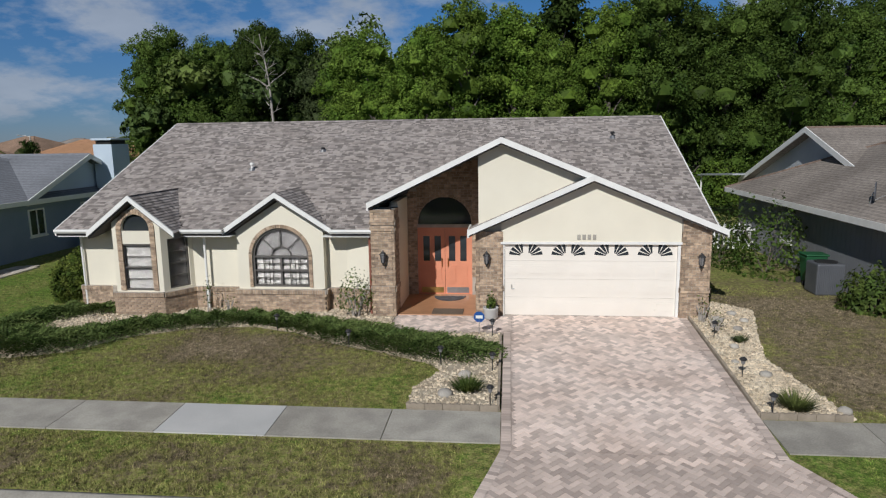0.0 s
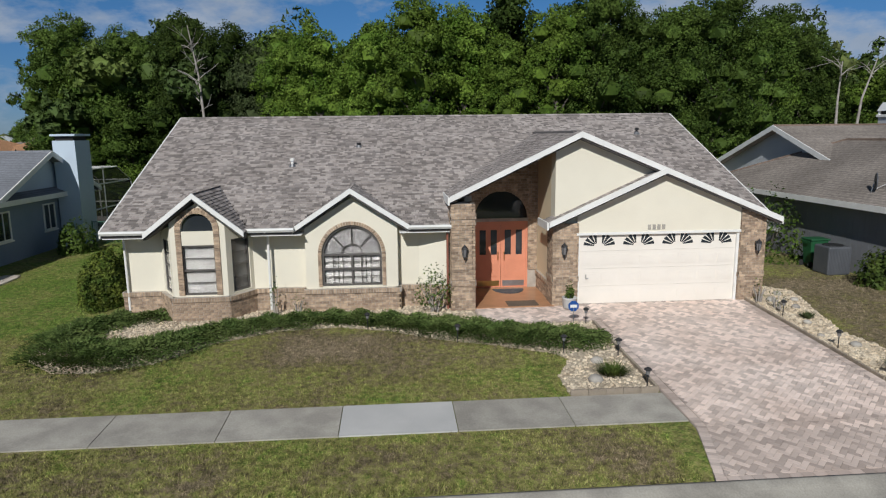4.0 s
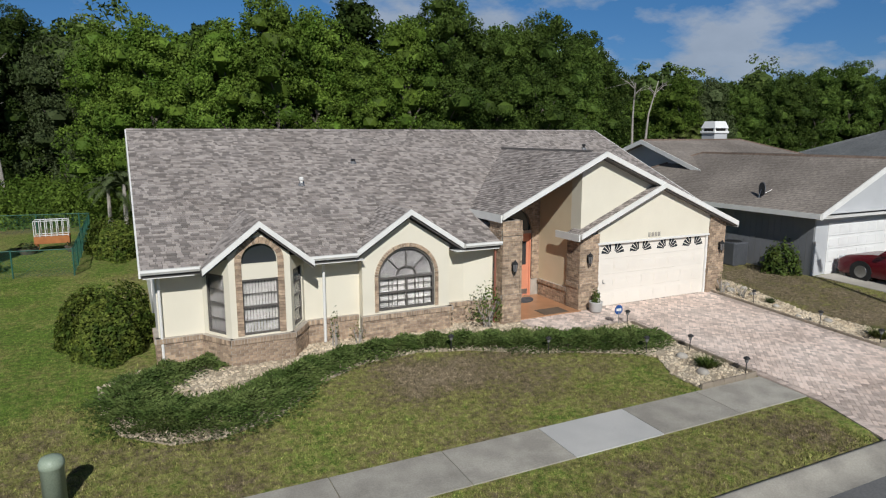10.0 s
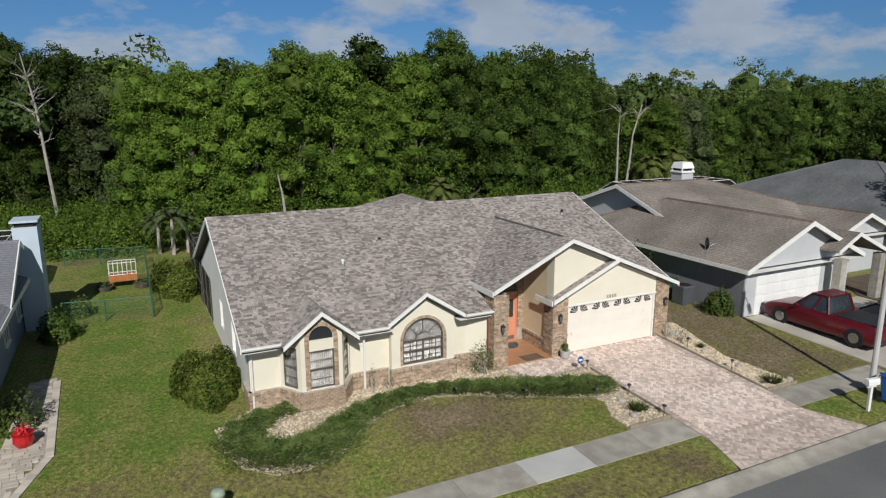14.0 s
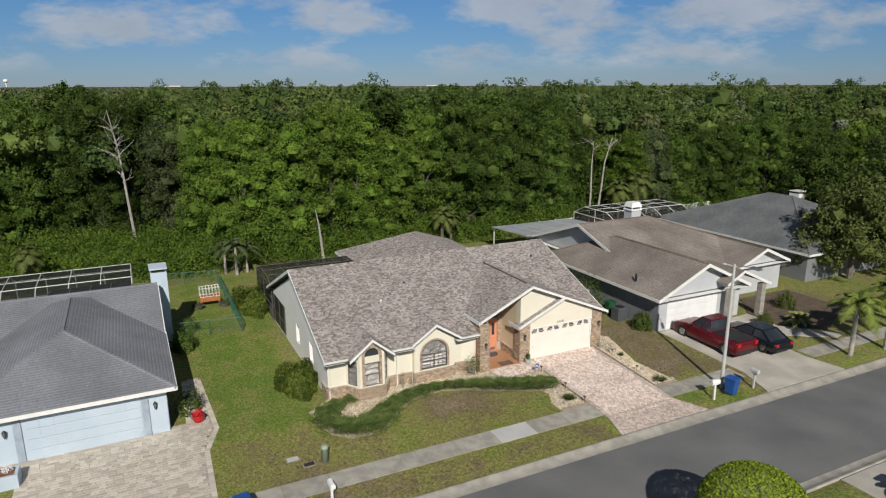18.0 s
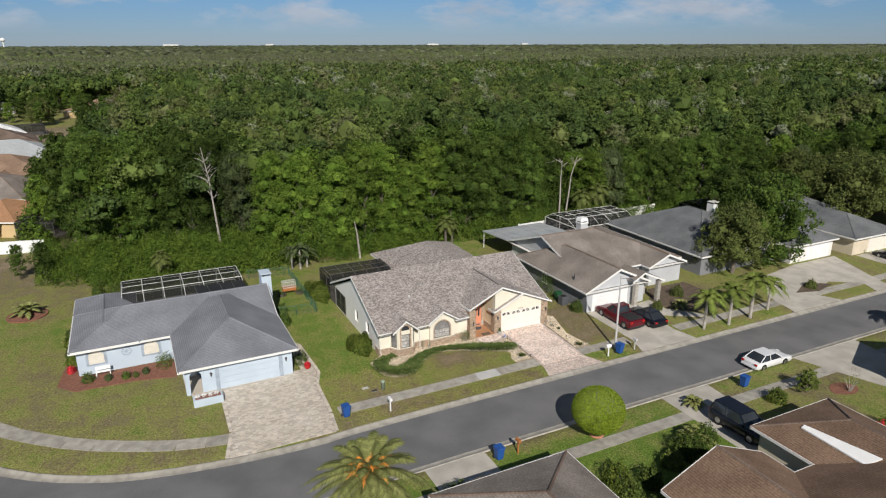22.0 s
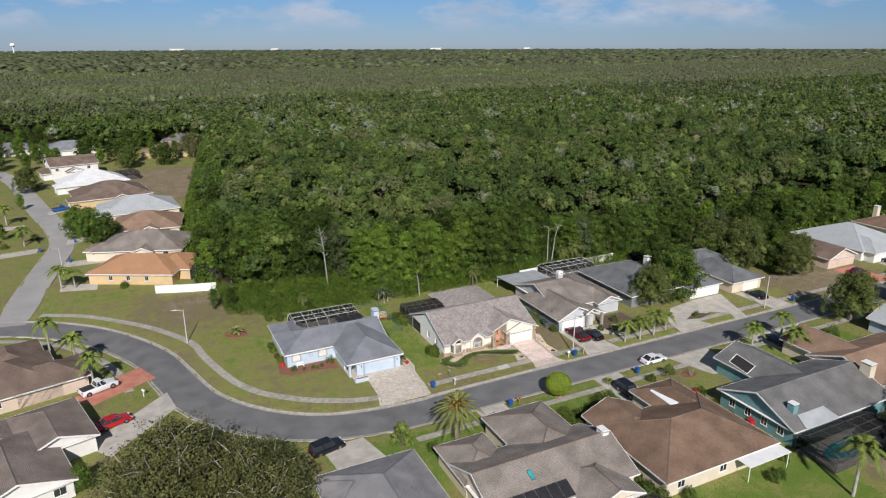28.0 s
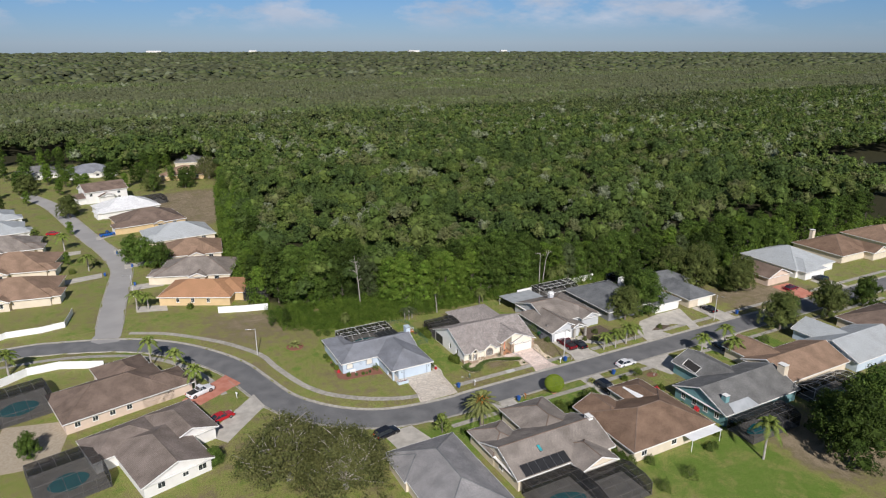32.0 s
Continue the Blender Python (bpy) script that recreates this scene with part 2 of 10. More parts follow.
SHINGLE_LOOSE = mat("grey brown shingle tab", (0.285, 0.252, 0.230), (0.355, 0.318, 0.295), rough=0.92, scale=0.7, fine=120, amount=0.25, bump=0.4, depth=0.004, rand=0.44, spec=0.2, lo=0.3, hi=0.7)
SHINGLE_DK = mat("shingle underlay", (0.12, 0.11, 0.105), rough=0.95, scale=2, fine=60)
DOOR_PAINT = mat("salmon door paint", (0.70, 0.29, 0.175), (0.64, 0.26, 0.155), rough=0.45, scale=1.5, fine=20, amount=0.06, bump=0.03)
GARAGE = mat("cream garage door", (0.80, 0.75, 0.67), (0.77, 0.72, 0.64), rough=0.5, scale=1, fine=60, amount=0.03, bump=0.05)
BRASS = mat("brass", (0.6, 0.42, 0.15), rough=0.3, metal=1.0)
STEEL = mat("dull steel", (0.5, 0.5, 0.5), rough=0.4, metal=0.9)
BLACK = mat("black metal", (0.02, 0.02, 0.022), (0.03, 0.03, 0.03), rough=0.5, fine=30)
BRONZE = mat("bronze window frame", (0.115, 0.105, 0.095), (0.09, 0.082, 0.075), rough=0.45)
# near black: the dimness of rooms and openings is put into the colour
DARK = mat("interior darkness", (0.03, 0.028, 0.025), rough=0.9)
DARKGLASS = mat("dark window glass", (0.025, 0.03, 0.035), (0.035, 0.04, 0.045), rough=0.06, scale=0.6, fine=2, amount=0.1, bump=0.0, spec=0.8)
SHADE = mat("window shade", (0.20, 0.195, 0.19), (0.17, 0.165, 0.165), rough=0.8, scale=2, fine=20, amount=0.05)
BLIND = mat("white blind", (0.43, 0.42, 0.40), (0.37, 0.36, 0.345), rough=0.7, scale=3, fine=20, amount=0.05, bump=0.02)
TERRACOTTA = mat("terracotta entry floor", (0.47, 0.25, 0.13), (0.40, 0.21, 0.11), rough=0.35, scale=2, fine=20, amount=0.1, bump=0.05)
PAVER = mat("pinkish concrete paver", (0.56, 0.45, 0.385), (0.64, 0.535, 0.47), rough=0.85, scale=0.5, fine=70, amount=0.12, bump=0.3, depth=0.004, rand=0.28, island=0.28)
SAND = mat("paver joint sand", (0.44, 0.37, 0.32), rough=0.95, fine=80)
PAVER_BEIGE = mat("beige paver", (0.50, 0.445, 0.37), (0.56, 0.505, 0.43), rough=0.85, scale=0.5, fine=60, amount=0.1, bump=0.2, island=0.2)
PAVER_RED = mat("red paver", (0.40, 0.15, 0.10), (0.46, 0.20, 0.14), rough=0.85, scale=0.7, fine=60, amount=0.15, island=0.2)
CONCRETE = mat("weathered concrete", (0.39, 0.366, 0.315), (0.288, 0.268, 0.232), rough=0.9, scale=1.5, fine=34, amount=0.28, bump=0.2, depth=0.004, rand=0.10)
CONCRETE_LT = mat("newer concrete", (0.52, 0.51, 0.49), (0.46, 0.455, 0.44), rough=0.9, scale=0.9, fine=50, amount=0.1, bump=0.15, depth=0.003)
DRIVE_CON = mat("pale concrete drive", (0.50, 0.465, 0.405), (0.39, 0.362, 0.315), rough=0.9, scale=0.6, fine=20, amount=0.2, bump=0.15)
ASPHALT = mat("asphalt", (0.178, 0.177, 0.174), (0.120, 0.120, 0.121), rough=0.88, scale=0.3, fine=26, amount=0.34, bump=0.35, depth=0.006, lo=0.3, hi=0.7)
ROAD_PALE = mat("worn pale road", (0.36, 0.345, 0.325), (0.30, 0.29, 0.275), rough=0.9, scale=0.1, fine=20, amount=0.1)
EDGE_CON = mat("brown concrete edging", (0.32, 0.27, 0.21), (0.25, 0.21, 0.16), rough=0.9, scale=3, fine=40, amount=0.2, rand=0.12)
GRAVEL = mat("cream gravel", (0.62, 0.53, 0.40), (0.52, 0.43, 0.31), rough=0.9, scale=2, fine=30, amount=0.4, bump=0.9, depth=0.03, island=0.35)
STONE = mat("rounded field stone", (0.45, 0.42, 0.37), (0.35, 0.32, 0.28), rough=0.9, scale=4, fine=40, rand=0.2)
JUNIPER = leafy("juniper green", (0.072, 0.112, 0.028), (0.130, 0.172, 0.050), island=0.45, rand=0.05, scale=2.0)
HEDGE = leafy("hedge green", (0.060, 0.095, 0.020), (0.105, 0.135, 0.028), island=0.45, scale=1.5)
EVERGREEN = leafy("glossy evergreen", (0.050, 0.082, 0.012), (0.135, 0.165, 0.028), island=0.6, scale=3.0)
LEAF_A = leafy("oak leaf green", (0.038, 0.068, 0.011), (0.080, 0.122, 0.022), island=0.4, rand=0.45)
LEAF_B = leafy("vine leaf green", (0.064, 0.114, 0.014), (0.112, 0.166, 0.024), island=0.4, rand=0.35)
LEAF_C = leafy("grey green leaf", (0.075, 0.096, 0.040), (0.058, 0.080, 0.028))
BRAMBLE = leafy("bramble green", (0.052, 0.092, 0.012), (0.096, 0.144, 0.020), island=0.45)
LEAF_D = leafy("olive leaf", (0.105, 0.122, 0.034), (0.072, 0.094, 0.024))
LEAF_OAK = leafy("sparse olive oak leaf", (0.120, 0.122, 0.042), (0.080, 0.090, 0.028))
LEAF_FAR = woodland_material()
TOPIARY = leafy("clipped bright green", (0.215, 0.30, 0.024), (0.27, 0.355, 0.038), island=0.4)
PALM = leafy("palm green", (0.24, 0.25, 0.085), (0.17, 0.19, 0.06), island=0.35)
PALM_LT = leafy("light palm green", (0.120, 0.165, 0.030), (0.165, 0.195, 0.048), island=0.35)
PALM_DATE = mat("orange date stalks", (0.62, 0.22, 0.03), (0.7, 0.3, 0.05), rough=0.7, island=0.3)
FLOWER_RED = mat("red bloom", (0.6, 0.03, 0.04), rough=0.6, island=0.3)
BARK = mat("grey bark", (0.16, 0.135, 0.11), (0.10, 0.085, 0.07), rough=0.95, scale=2, fine=25, amount=0.3, bump=0.6, depth=0.03)
BARK_PALE = mat("bleached dead wood", (0.40, 0.37, 0.33), (0.28, 0.25, 0.22), rough=0.9, scale=2, fine=25, amount=0.2, bump=0.4, depth=0.02)
SOIL = mat("dark garden soil", (0.13, 0.095, 0.065), (0.09, 0.068, 0.05), rough=0.95, scale=2, fine=25, amount=0.4, bump=0.8, depth=0.03)
MULCH = mat("red mulch", (0.26, 0.115, 0.075), (0.19, 0.085, 0.055), rough=0.95, scale=3, fine=30, amount=0.4, bump=0.8, depth=0.03)
FENCE_WHITE = mat("white vinyl", (0.82, 0.82, 0.80), (0.76, 0.76, 0.74), rough=0.45, scale=1, fine=10, amount=0.03, bump=0.0)
FENCE_GREEN = mat("green coated steel", (0.03, 0.12, 0.085), rough=0.5)
WOOD = mat("orange stained wood", (0.42, 0.16, 0.05), (0.35, 0.13, 0.04), rough=0.6, scale=4, fine=30)
BIN_BLUE = mat("blue plastic", (0.02, 0.09, 0.32), (0.018, 0.075, 0.27), rough=0.45, bump=0.03)
BIN_GREEN = mat("green plastic", (0.02, 0.10, 0.04), rough=0.5, bump=0.03)
GREY_PLASTIC = mat("grey sheet metal", (0.10, 0.105, 0.115), (0.085, 0.09, 0.1), rough=0.5, bump=0.05)
SAGE = mat("sage green enamel", (0.30, 0.36, 0.27), (0.26, 0.32, 0.24), rough=0.5, bump=0.03)
WATER = mat("pool water", (0.05, 0.36, 0.38), (0.04, 0.29, 0.32), rough=0.05, scale=0.5, fine=4, amount=0.15, bump=0.1, spec=0.6)
GLASS = bpy.data.materials.new("clear glass")
GLASS.use_nodes = True
_b = GLASS.node_tree.nodes["Principled BSDF"]
_b.inputs["Transmission Weight"].default_value, _b.inputs["Roughness"].default_value, _b.inputs["IOR"].default_value = 1.0, 0.0, 1.45
# insect screen: a fine mesh that lets half the light pass
SCREEN = bpy.data.materials.new("insect screen")
SCREEN.use_nodes = True
_n, _l = SCREEN.node_tree.nodes, SCREEN.node_tree.links
_t = _n.new("ShaderNodeBsdfTransparent")
_m = _n.new("ShaderNodeMixShader"); _m.inputs[0].default_value = 0.36
_n["Principled BSDF"].inputs["Base Color"].default_value = (0.02, 0.02, 0.02, 1)
_n["Principled BSDF"].inputs["Roughness"].default_value = 0.8
_l.new(_t.outputs[0], _m.inputs[1]); _l.new(_n["Principled BSDF"].outputs[0], _m.inputs[2])
_l.new(_m.outputs[0], _n["Material Output"].inputs["Surface"])


def grass_material(name, blades):
    """Lawn: green and dry straw patches by the sheet's own dryness and two noises in world metres."""
    m = bpy.data.materials.new(name)
    m.use_nodes = True
    n, l = m.node_tree.nodes, m.node_tree.links
    b = n["Principled BSDF"]
    b.inputs["Roughness"].default_value, b.inputs["Specular IOR Level"].default_value = 0.85, 0.15
    tc = n.new("ShaderNodeTexCoord")
    big = n.new("ShaderNodeTexNoise"); big.inputs["Scale"].default_value, big.inputs["Detail"].default_value = 0.55, 4
    mid = n.new("ShaderNodeTexNoise"); mid.inputs["Scale"].default_value, mid.inputs["Detail"].default_value = 5.0, 5
    fin = n.new("ShaderNodeTexNoise"); fin.inputs["Scale"].default_value, fin.inputs["Detail"].default_value = 28.0, 4
    mid.inputs["Roughness"].default_value, fin.inputs["Roughness"].default_value = 0.65, 0.65
    for k in (big, mid, fin):
        l.new(tc.outputs["Object"], k.inputs["Vector"])
    at = n.new("ShaderNodeAttribute"); at.attribute_name = "dry"
    s1 = n.new("ShaderNodeMath"); s1.operation = "MULTIPLY_ADD"; s1.inputs[1].default_value = 1.15
    # broad lusher and thirstier stretches
    wide = n.new("ShaderNodeTexNoise"); wide.inputs["Scale"].default_value, wide.inputs["Detail"].default_value = 0.16, 3
    l.new(tc.outputs["Object"], wide.inputs["Vector"])
    thirst = n.new("ShaderNodeMath"); thirst.operation = "MULTIPLY_ADD"; thirst.inputs[1].default_value = 1.1
    l.new(wide.outputs[0], thirst.inputs[0]); l.new(at.outputs["Fac"], thirst.inputs[2])
    l.new(big.outputs[0], s1.inputs[0]); l.new(thirst.outputs[0], s1.inputs[2])
    # faint mowing stripes
    sx = n.new("ShaderNodeSeparateXYZ"); l.new(tc.outputs["Object"], sx.inputs[0])
    turn = n.new("ShaderNodeMath"); turn.operation = "MULTIPLY_ADD"; turn.inputs[1].default_value = 3.6
    l.new(sx.outputs[0], turn.inputs[0]); l.new(big.outputs[0], turn.inputs[2])
    wave = n.new("ShaderNodeMath"); wave.operation = "SINE"; l.new(turn.outputs[0], wave.inputs[0])
    mow = n.new("ShaderNodeMath"); mow.operation = "MULTIPLY_ADD"; mow.inputs[1].default_value = 0.03
    l.new(wave.outputs[0], mow.inputs[0]); l.new(s1.outputs[0], mow.inputs[2])
    s2 = n.new("ShaderNodeMath"); s2.operation = "MULTIPLY_ADD"; s2.inputs[1].default_value = 1.5
    l.new(mid.outputs[0], s2.inputs[0]); l.new(mow.outputs[0], s2.inputs[2])
    s3 = n.new("ShaderNodeMath"); s3.operation = "MULTIPLY_ADD"; s3.inputs[1].default_value = 1.3
    l.new(fin.outputs[0], s3.inputs[0]); l.new(s2.outputs[0], s3.inputs[2])
    r = n.new("ShaderNodeValToRGB")
    r.color_ramp.elements[0].position, r.color_ramp.elements[0].color = 0.22, (0.113, 0.176, 0.029, 1)
    r.color_ramp.elements[1].position, r.color_ramp.elements[1].color = 1.0, (0.256, 0.205, 0.135, 1)
    e = r.color_ramp.elements.new(0.50); e.color = (0.229, 0.223, 0.072, 1)
    e = r.color_ramp.elements.new(0.72); e.color = (0.155, 0.126, 0.072, 1)
    half = n.new("ShaderNodeMath"); half.operation = "MULTIPLY_ADD"; half.inputs[1].default_value, half.inputs[2].default_value = 0.7, -1.32
    l.new(s3.outputs[0], half.inputs[0]); l.new(half.outputs[0], r.inputs[0])
    v = n.new("ShaderNodeMath"); v.operation = "MULTIPLY_ADD"; v.inputs[1].default_value, v.inputs[2].default_value = (1.7, 0.13) if not blades else (0.5, 0.75)
    l.new(fin.outputs[0], v.inputs[0])
    out = v.outputs[0]
    if blades:
        g = n.new("ShaderNodeNewGeometry")
        w = n.new("ShaderNodeMath"); w.operation = "MULTIPLY_ADD"; w.inputs[1].default_value, w.inputs[2].default_value = 1.15, 0.5
        l.new(g.outputs["Random Per Island"], w.inputs[0])
        x = n.new("ShaderNodeMath"); x.operation = "MULTIPLY"
        l.new(w.outputs[0], x.inputs[0]); l.new(out, x.inputs[1])
        out = x.outputs[0]
    # tufts and thin spots, a hand wide
    mot = n.new("ShaderNodeTexNoise"); mot.inputs["Scale"].default_value, mot.inputs["Detail"].default_value = 8.0, 5
    mot.inputs["Roughness"].default_value = 0.7
    l.new(tc.outputs["Object"], mot.inputs["Vector"])
    mm = n.new("ShaderNodeMapRange"); mm.inputs["From Min"].default_value, mm.inputs["From Max"].default_value = 0.33, 0.67
    mm.inputs["To Min"].default_value, mm.inputs["To Max"].default_value = 0.5, 1.6
    l.new(mot.outputs[0], mm.inputs["Value"])
    mx = n.new("ShaderNodeMath"); mx.operation = "MULTIPLY"
    l.new(mm.outputs[0], mx.inputs[0]); l.new(out, mx.inputs[1])
    out = mx.outputs[0]
    h = n.new("ShaderNodeHueSaturation")
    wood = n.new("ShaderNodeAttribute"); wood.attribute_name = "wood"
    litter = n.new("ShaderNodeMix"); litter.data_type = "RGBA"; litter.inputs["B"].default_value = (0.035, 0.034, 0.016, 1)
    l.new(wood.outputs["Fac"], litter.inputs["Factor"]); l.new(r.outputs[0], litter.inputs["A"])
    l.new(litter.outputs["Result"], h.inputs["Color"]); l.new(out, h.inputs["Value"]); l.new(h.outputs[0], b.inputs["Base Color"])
    if not blades:
        bp = n.new("ShaderNodeBump"); bp.inputs["Strength"].default_value, bp.inputs["Distance"].default_value = 0.7, 0.04
        l.new(fin.outputs[0], bp.inputs["Height"]); l.new(bp.outputs[0], b.inputs["Normal"])
    return m


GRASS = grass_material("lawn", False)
BLADES = grass_material("grass blades", True)


# ---- building helpers ----
ABS = {}


def thing(name, loc=(0, 0, 0), yaw=0.0, label="", category="", group="", kind="", absolute=False):
    """An Empty at a thing's base. absolute: its parts are given in world metres."""
    ob = new(name)
    ob.empty_display_size = 0.3
    ob.matrix_basis = pose(*loc, 0, 0, yaw)
    if absolute:
        ABS[ob] = Vector(loc)
    return tagged(ob, label, category, group, kind)


def part(name, bm, material, parent=None, label="", smooth=False):
    """Links a bmesh (or a ready mesh) as one mesh object under a thing or a part."""
    if isinstance(bm, bpy.types.Mesh):
        me = bm
    else:
        me = bpy.data.meshes.new(name)
        bmesh.ops.recalc_face_normals(bm, faces=bm.faces)
        if smooth:
            for f in bm.faces:
                f.smooth = True
        bm.to_mesh(me)
        bm.free()
    if not me.materials:
        me.materials.append(material)
    ob = new(name, me)
    root = parent
    while root is not None and root.parent is not None:
        root = root.parent
    if root in ABS:
        me.transform(Matrix.Translation(-ABS[root]))
    if parent is not None:
        ob.parent = parent
    if label:
        ob["label"] = label
    return ob


def B():
    return bmesh.new()


def box(bm, x0, x1, y0, y1, z0, z1):
    v = [bm.verts.new(p) for p in ((x0, y0, z0), (x1, y0, z0), (x1, y1, z0), (x0, y1, z0), (x0, y0, z1), (x1, y0, z1), (x1, y1, z1), (x0, y1, z1))]
    for f in ((0, 3, 2, 1), (4, 5, 6, 7), (0, 1, 5, 4), (1, 2, 6, 5), (2, 3, 7, 6), (3, 0, 4, 7)):
        bm.faces.new([v[i] for i in f])
    return bm


def bbox(x0, x1, y0, y1, z0, z1, bev=0.0):
    bm = box(B(), x0, x1, y0, y1, z0, z1)
    if bev:
        bmesh.ops.bevel(bm, geom=bm.edges[:], offset=bev, segments=2, affect="EDGES", profile=0.5)
    return bm


def slab(bm, pts, off):
    """A prism: the polygon pts (3D) pushed by the vector off."""
    off = Vector(off)
    a = [bm.verts.new(p) for p in pts]
    b = [bm.verts.new(Vector(p) + off) for p in pts]
    bm.faces.new(a); bm.faces.new(b[::-1])
    for i in range(len(a)):
        j = (i + 1) % len(a)
        bm.faces.new((a[i], b[i], b[j], a[j]))
    return bm


def board(bm, p0, p1, h, t, side):
    """A board below the line p0 p1: h high, t thick towards the horizontal vector side."""
    p0, p1, s = Vector(p0), Vector(p1), Vector(side).normalized() * t
    d = Vector((0, 0, -h))
    return slab(bm, [p0, p1, p1 + d, p0 + d], s)


def rod(bm, p0, p1, r0, r1=None, sides=8):
    r1 = r0 if r1 is None else r1
    p0, p1 = Vector(p0), Vector(p1)
    q = (p1 - p0).to_track_quat("Z", "Y")
    rings = []
    for p, r in ((p0, r0), (p1, r1)):
        rings.append([bm.verts.new(p + q @ Vector((r * math.cos(2 * math.pi * k / sides), r * math.sin(2 * math.pi * k / sides), 0))) for k in range(sides)])
    for k in range(sides):
        j = (k + 1) % sides
        bm.faces.new((rings[0][k], rings[0][j], rings[1][j], rings[1][k]))
    bm.faces.new(rings[0][::-1]); bm.faces.new(rings[1])
    return bm


def lathe(bm, prof, sides=16, at=(0, 0, 0)):
    """A turned body from (radius, height) pairs."""
    at = Vector(at)
    rings = [[bm.verts.new(at + Vector((r * math.cos(2 * math.pi * k / sides), r * math.sin(2 * math.pi * k / sides), z))) for k in range(sides)] for r, z in prof]
    for a, b in zip(rings, rings[1:]):
        for k in range(sides):
            j = (k + 1) % sides
            bm.faces.new((a[k], a[j], b[j], b[k]))
    bm.faces.new(rings[0][::-1]); bm.faces.new(rings[-1])
    return bm


def holed(outer, holes, to3d, off):
    """A wall panel: a flat outline with holes, given in 2D, carried to 3D by to3d and thickened by off."""
    bm = B()
    edges = []
    for loop in (outer, *holes):
        vs = [bm.verts.new((x, y, 0)) for x, y in loop]
        edges += [bm.edges.new((vs[i], vs[(i + 1) % len(vs)])) for i in range(len(vs))]
    bmesh.ops.triangle_fill(bm, use_beauty=True, use_dissolve=False, edges=edges, normal=(0, 0, 1))
    for v in bm.verts:
        v.co = to3d(v.co.x, v.co.y)
    ext = bmesh.ops.extrude_face_region(bm, geom=bm.faces[:])
    bmesh.ops.translate(bm, verts=[g for g in ext["geom"] if isinstance(g, bmesh.types.BMVert)], vec=Vector(off))
    return bm


def soup(name, verts, faces_n, material):
    """A fast mesh of loose polygons with faces_n corners each from an (n * faces_n, 3) array."""
    verts = np.asarray(verts, dtype=np.float32).reshape(-1, 3)
    me = bpy.data.meshes.new(name)
    nv = len(verts)
    nf = nv // faces_n
    me.vertices.add(nv)
    me.vertices.foreach_set("co", verts.ravel())
    me.loops.add(nv)
    me.loops.foreach_set("vertex_index", np.arange(nv, dtype=np.int32))
    me.polygons.add(nf)
    me.polygons.foreach_set("loop_start", np.arange(0, nv, faces_n, dtype=np.int32))
    me.polygons.foreach_set("loop_total", np.full(nf, faces_n, dtype=np.int32))
    me.update(calc_edges=True)
    me.materials.append(material)
    return me


def mesh_np(name, verts, faces, material):
    """A mesh from arrays of vertices and of quads or triangles."""
    verts, faces = np.asarray(verts, dtype=np.float32), np.asarray(faces, dtype=np.int32)
    me = bpy.data.meshes.new(name)
    me.vertices.add(len(verts)); me.vertices.foreach_set("co", verts.ravel())
    k = faces.shape[1]
    me.loops.add(faces.size); me.loops.foreach_set("vertex_index", faces.ravel())
    me.polygons.add(len(faces))
    me.polygons.foreach_set("loop_start", np.arange(0, faces.size, k, dtype=np.int32))
    me.polygons.foreach_set("loop_total", np.full(len(faces), k, dtype=np.int32))
    me.update(calc_edges=True)
    me.materials.append(material)
    return me


CUBE_F = np.array(((0, 3, 2, 1), (4, 5, 6, 7), (0, 1, 5, 4), (1, 2, 6, 5), (2, 3, 7, 6), (3, 0, 4, 7)))


def blocks(name, corners, material):
    """One mesh of many blocks from an (n, 8, 3) array of corners: lower ring, then upper ring."""
    corners = np.asarray(corners, dtype=np.float32)
    n = len(corners)
    faces = (CUBE_F[None] + 8 * np.arange(n)[:, None, None]).reshape(-1, 4)
    me = mesh_np(name, corners.reshape(-1, 3), faces, material)
    me.shade_flat()
    return me


rng = np.random.default_rng(7)


# ---- plan of the streets ----
def smooth_line(pts, step=1.0):
    """A rounded line through pts, in even steps."""
    p = [Vector((*q, 0)) for q in pts]
    p = [p[0] * 2 - p[1]] + p + [p[-1] * 2 - p[-2]]
    out = []
    for a, b, c, d in zip(p, p[1:], p[2:], p[3:]):
        k = max(1, int((c - b).length / step))
        for i in range(k):
            t = i / k
            out.append(0.5 * ((2 * b) + (c - a) * t + (2 * a - 5 * b + 4 * c - d) * t * t + (3 * b - a - 3 * c + d) * t ** 3))
    out.append(p[-2])
    return np.array([(v.x, v.y) for v in out])


ROAD = smooth_line([(420, 5.0), (120, 5.0), (30, 5.0), (-14, 5.0), (-22, 4.7), (-29, 5.2), (-34.8, 6.3), (-38.8, 7.8), (-42.6, 10.0), (-46.6, 13.4), (-50.4, 18.0), (-53.4, 23.5),
                    (-55.8, 31.5), (-58.9, 41.6), (-65.0, 51.8), (-72, 59.6), (-81, 65.6), (-94.7, 70.6), (-106, 72), (-160, 72)], 2.0)
LANE = smooth_line([(-83.5, 68), (-82.2, 78), (-80.9, 92), (-78.8, 110), (-77.4, 126), (-80.5, 146), (-85.6, 166), (-92, 194), (-101, 232), (-112, 260)], 3.0)
ROAD_HALF, LANE_HALF = 3.55, 3.2


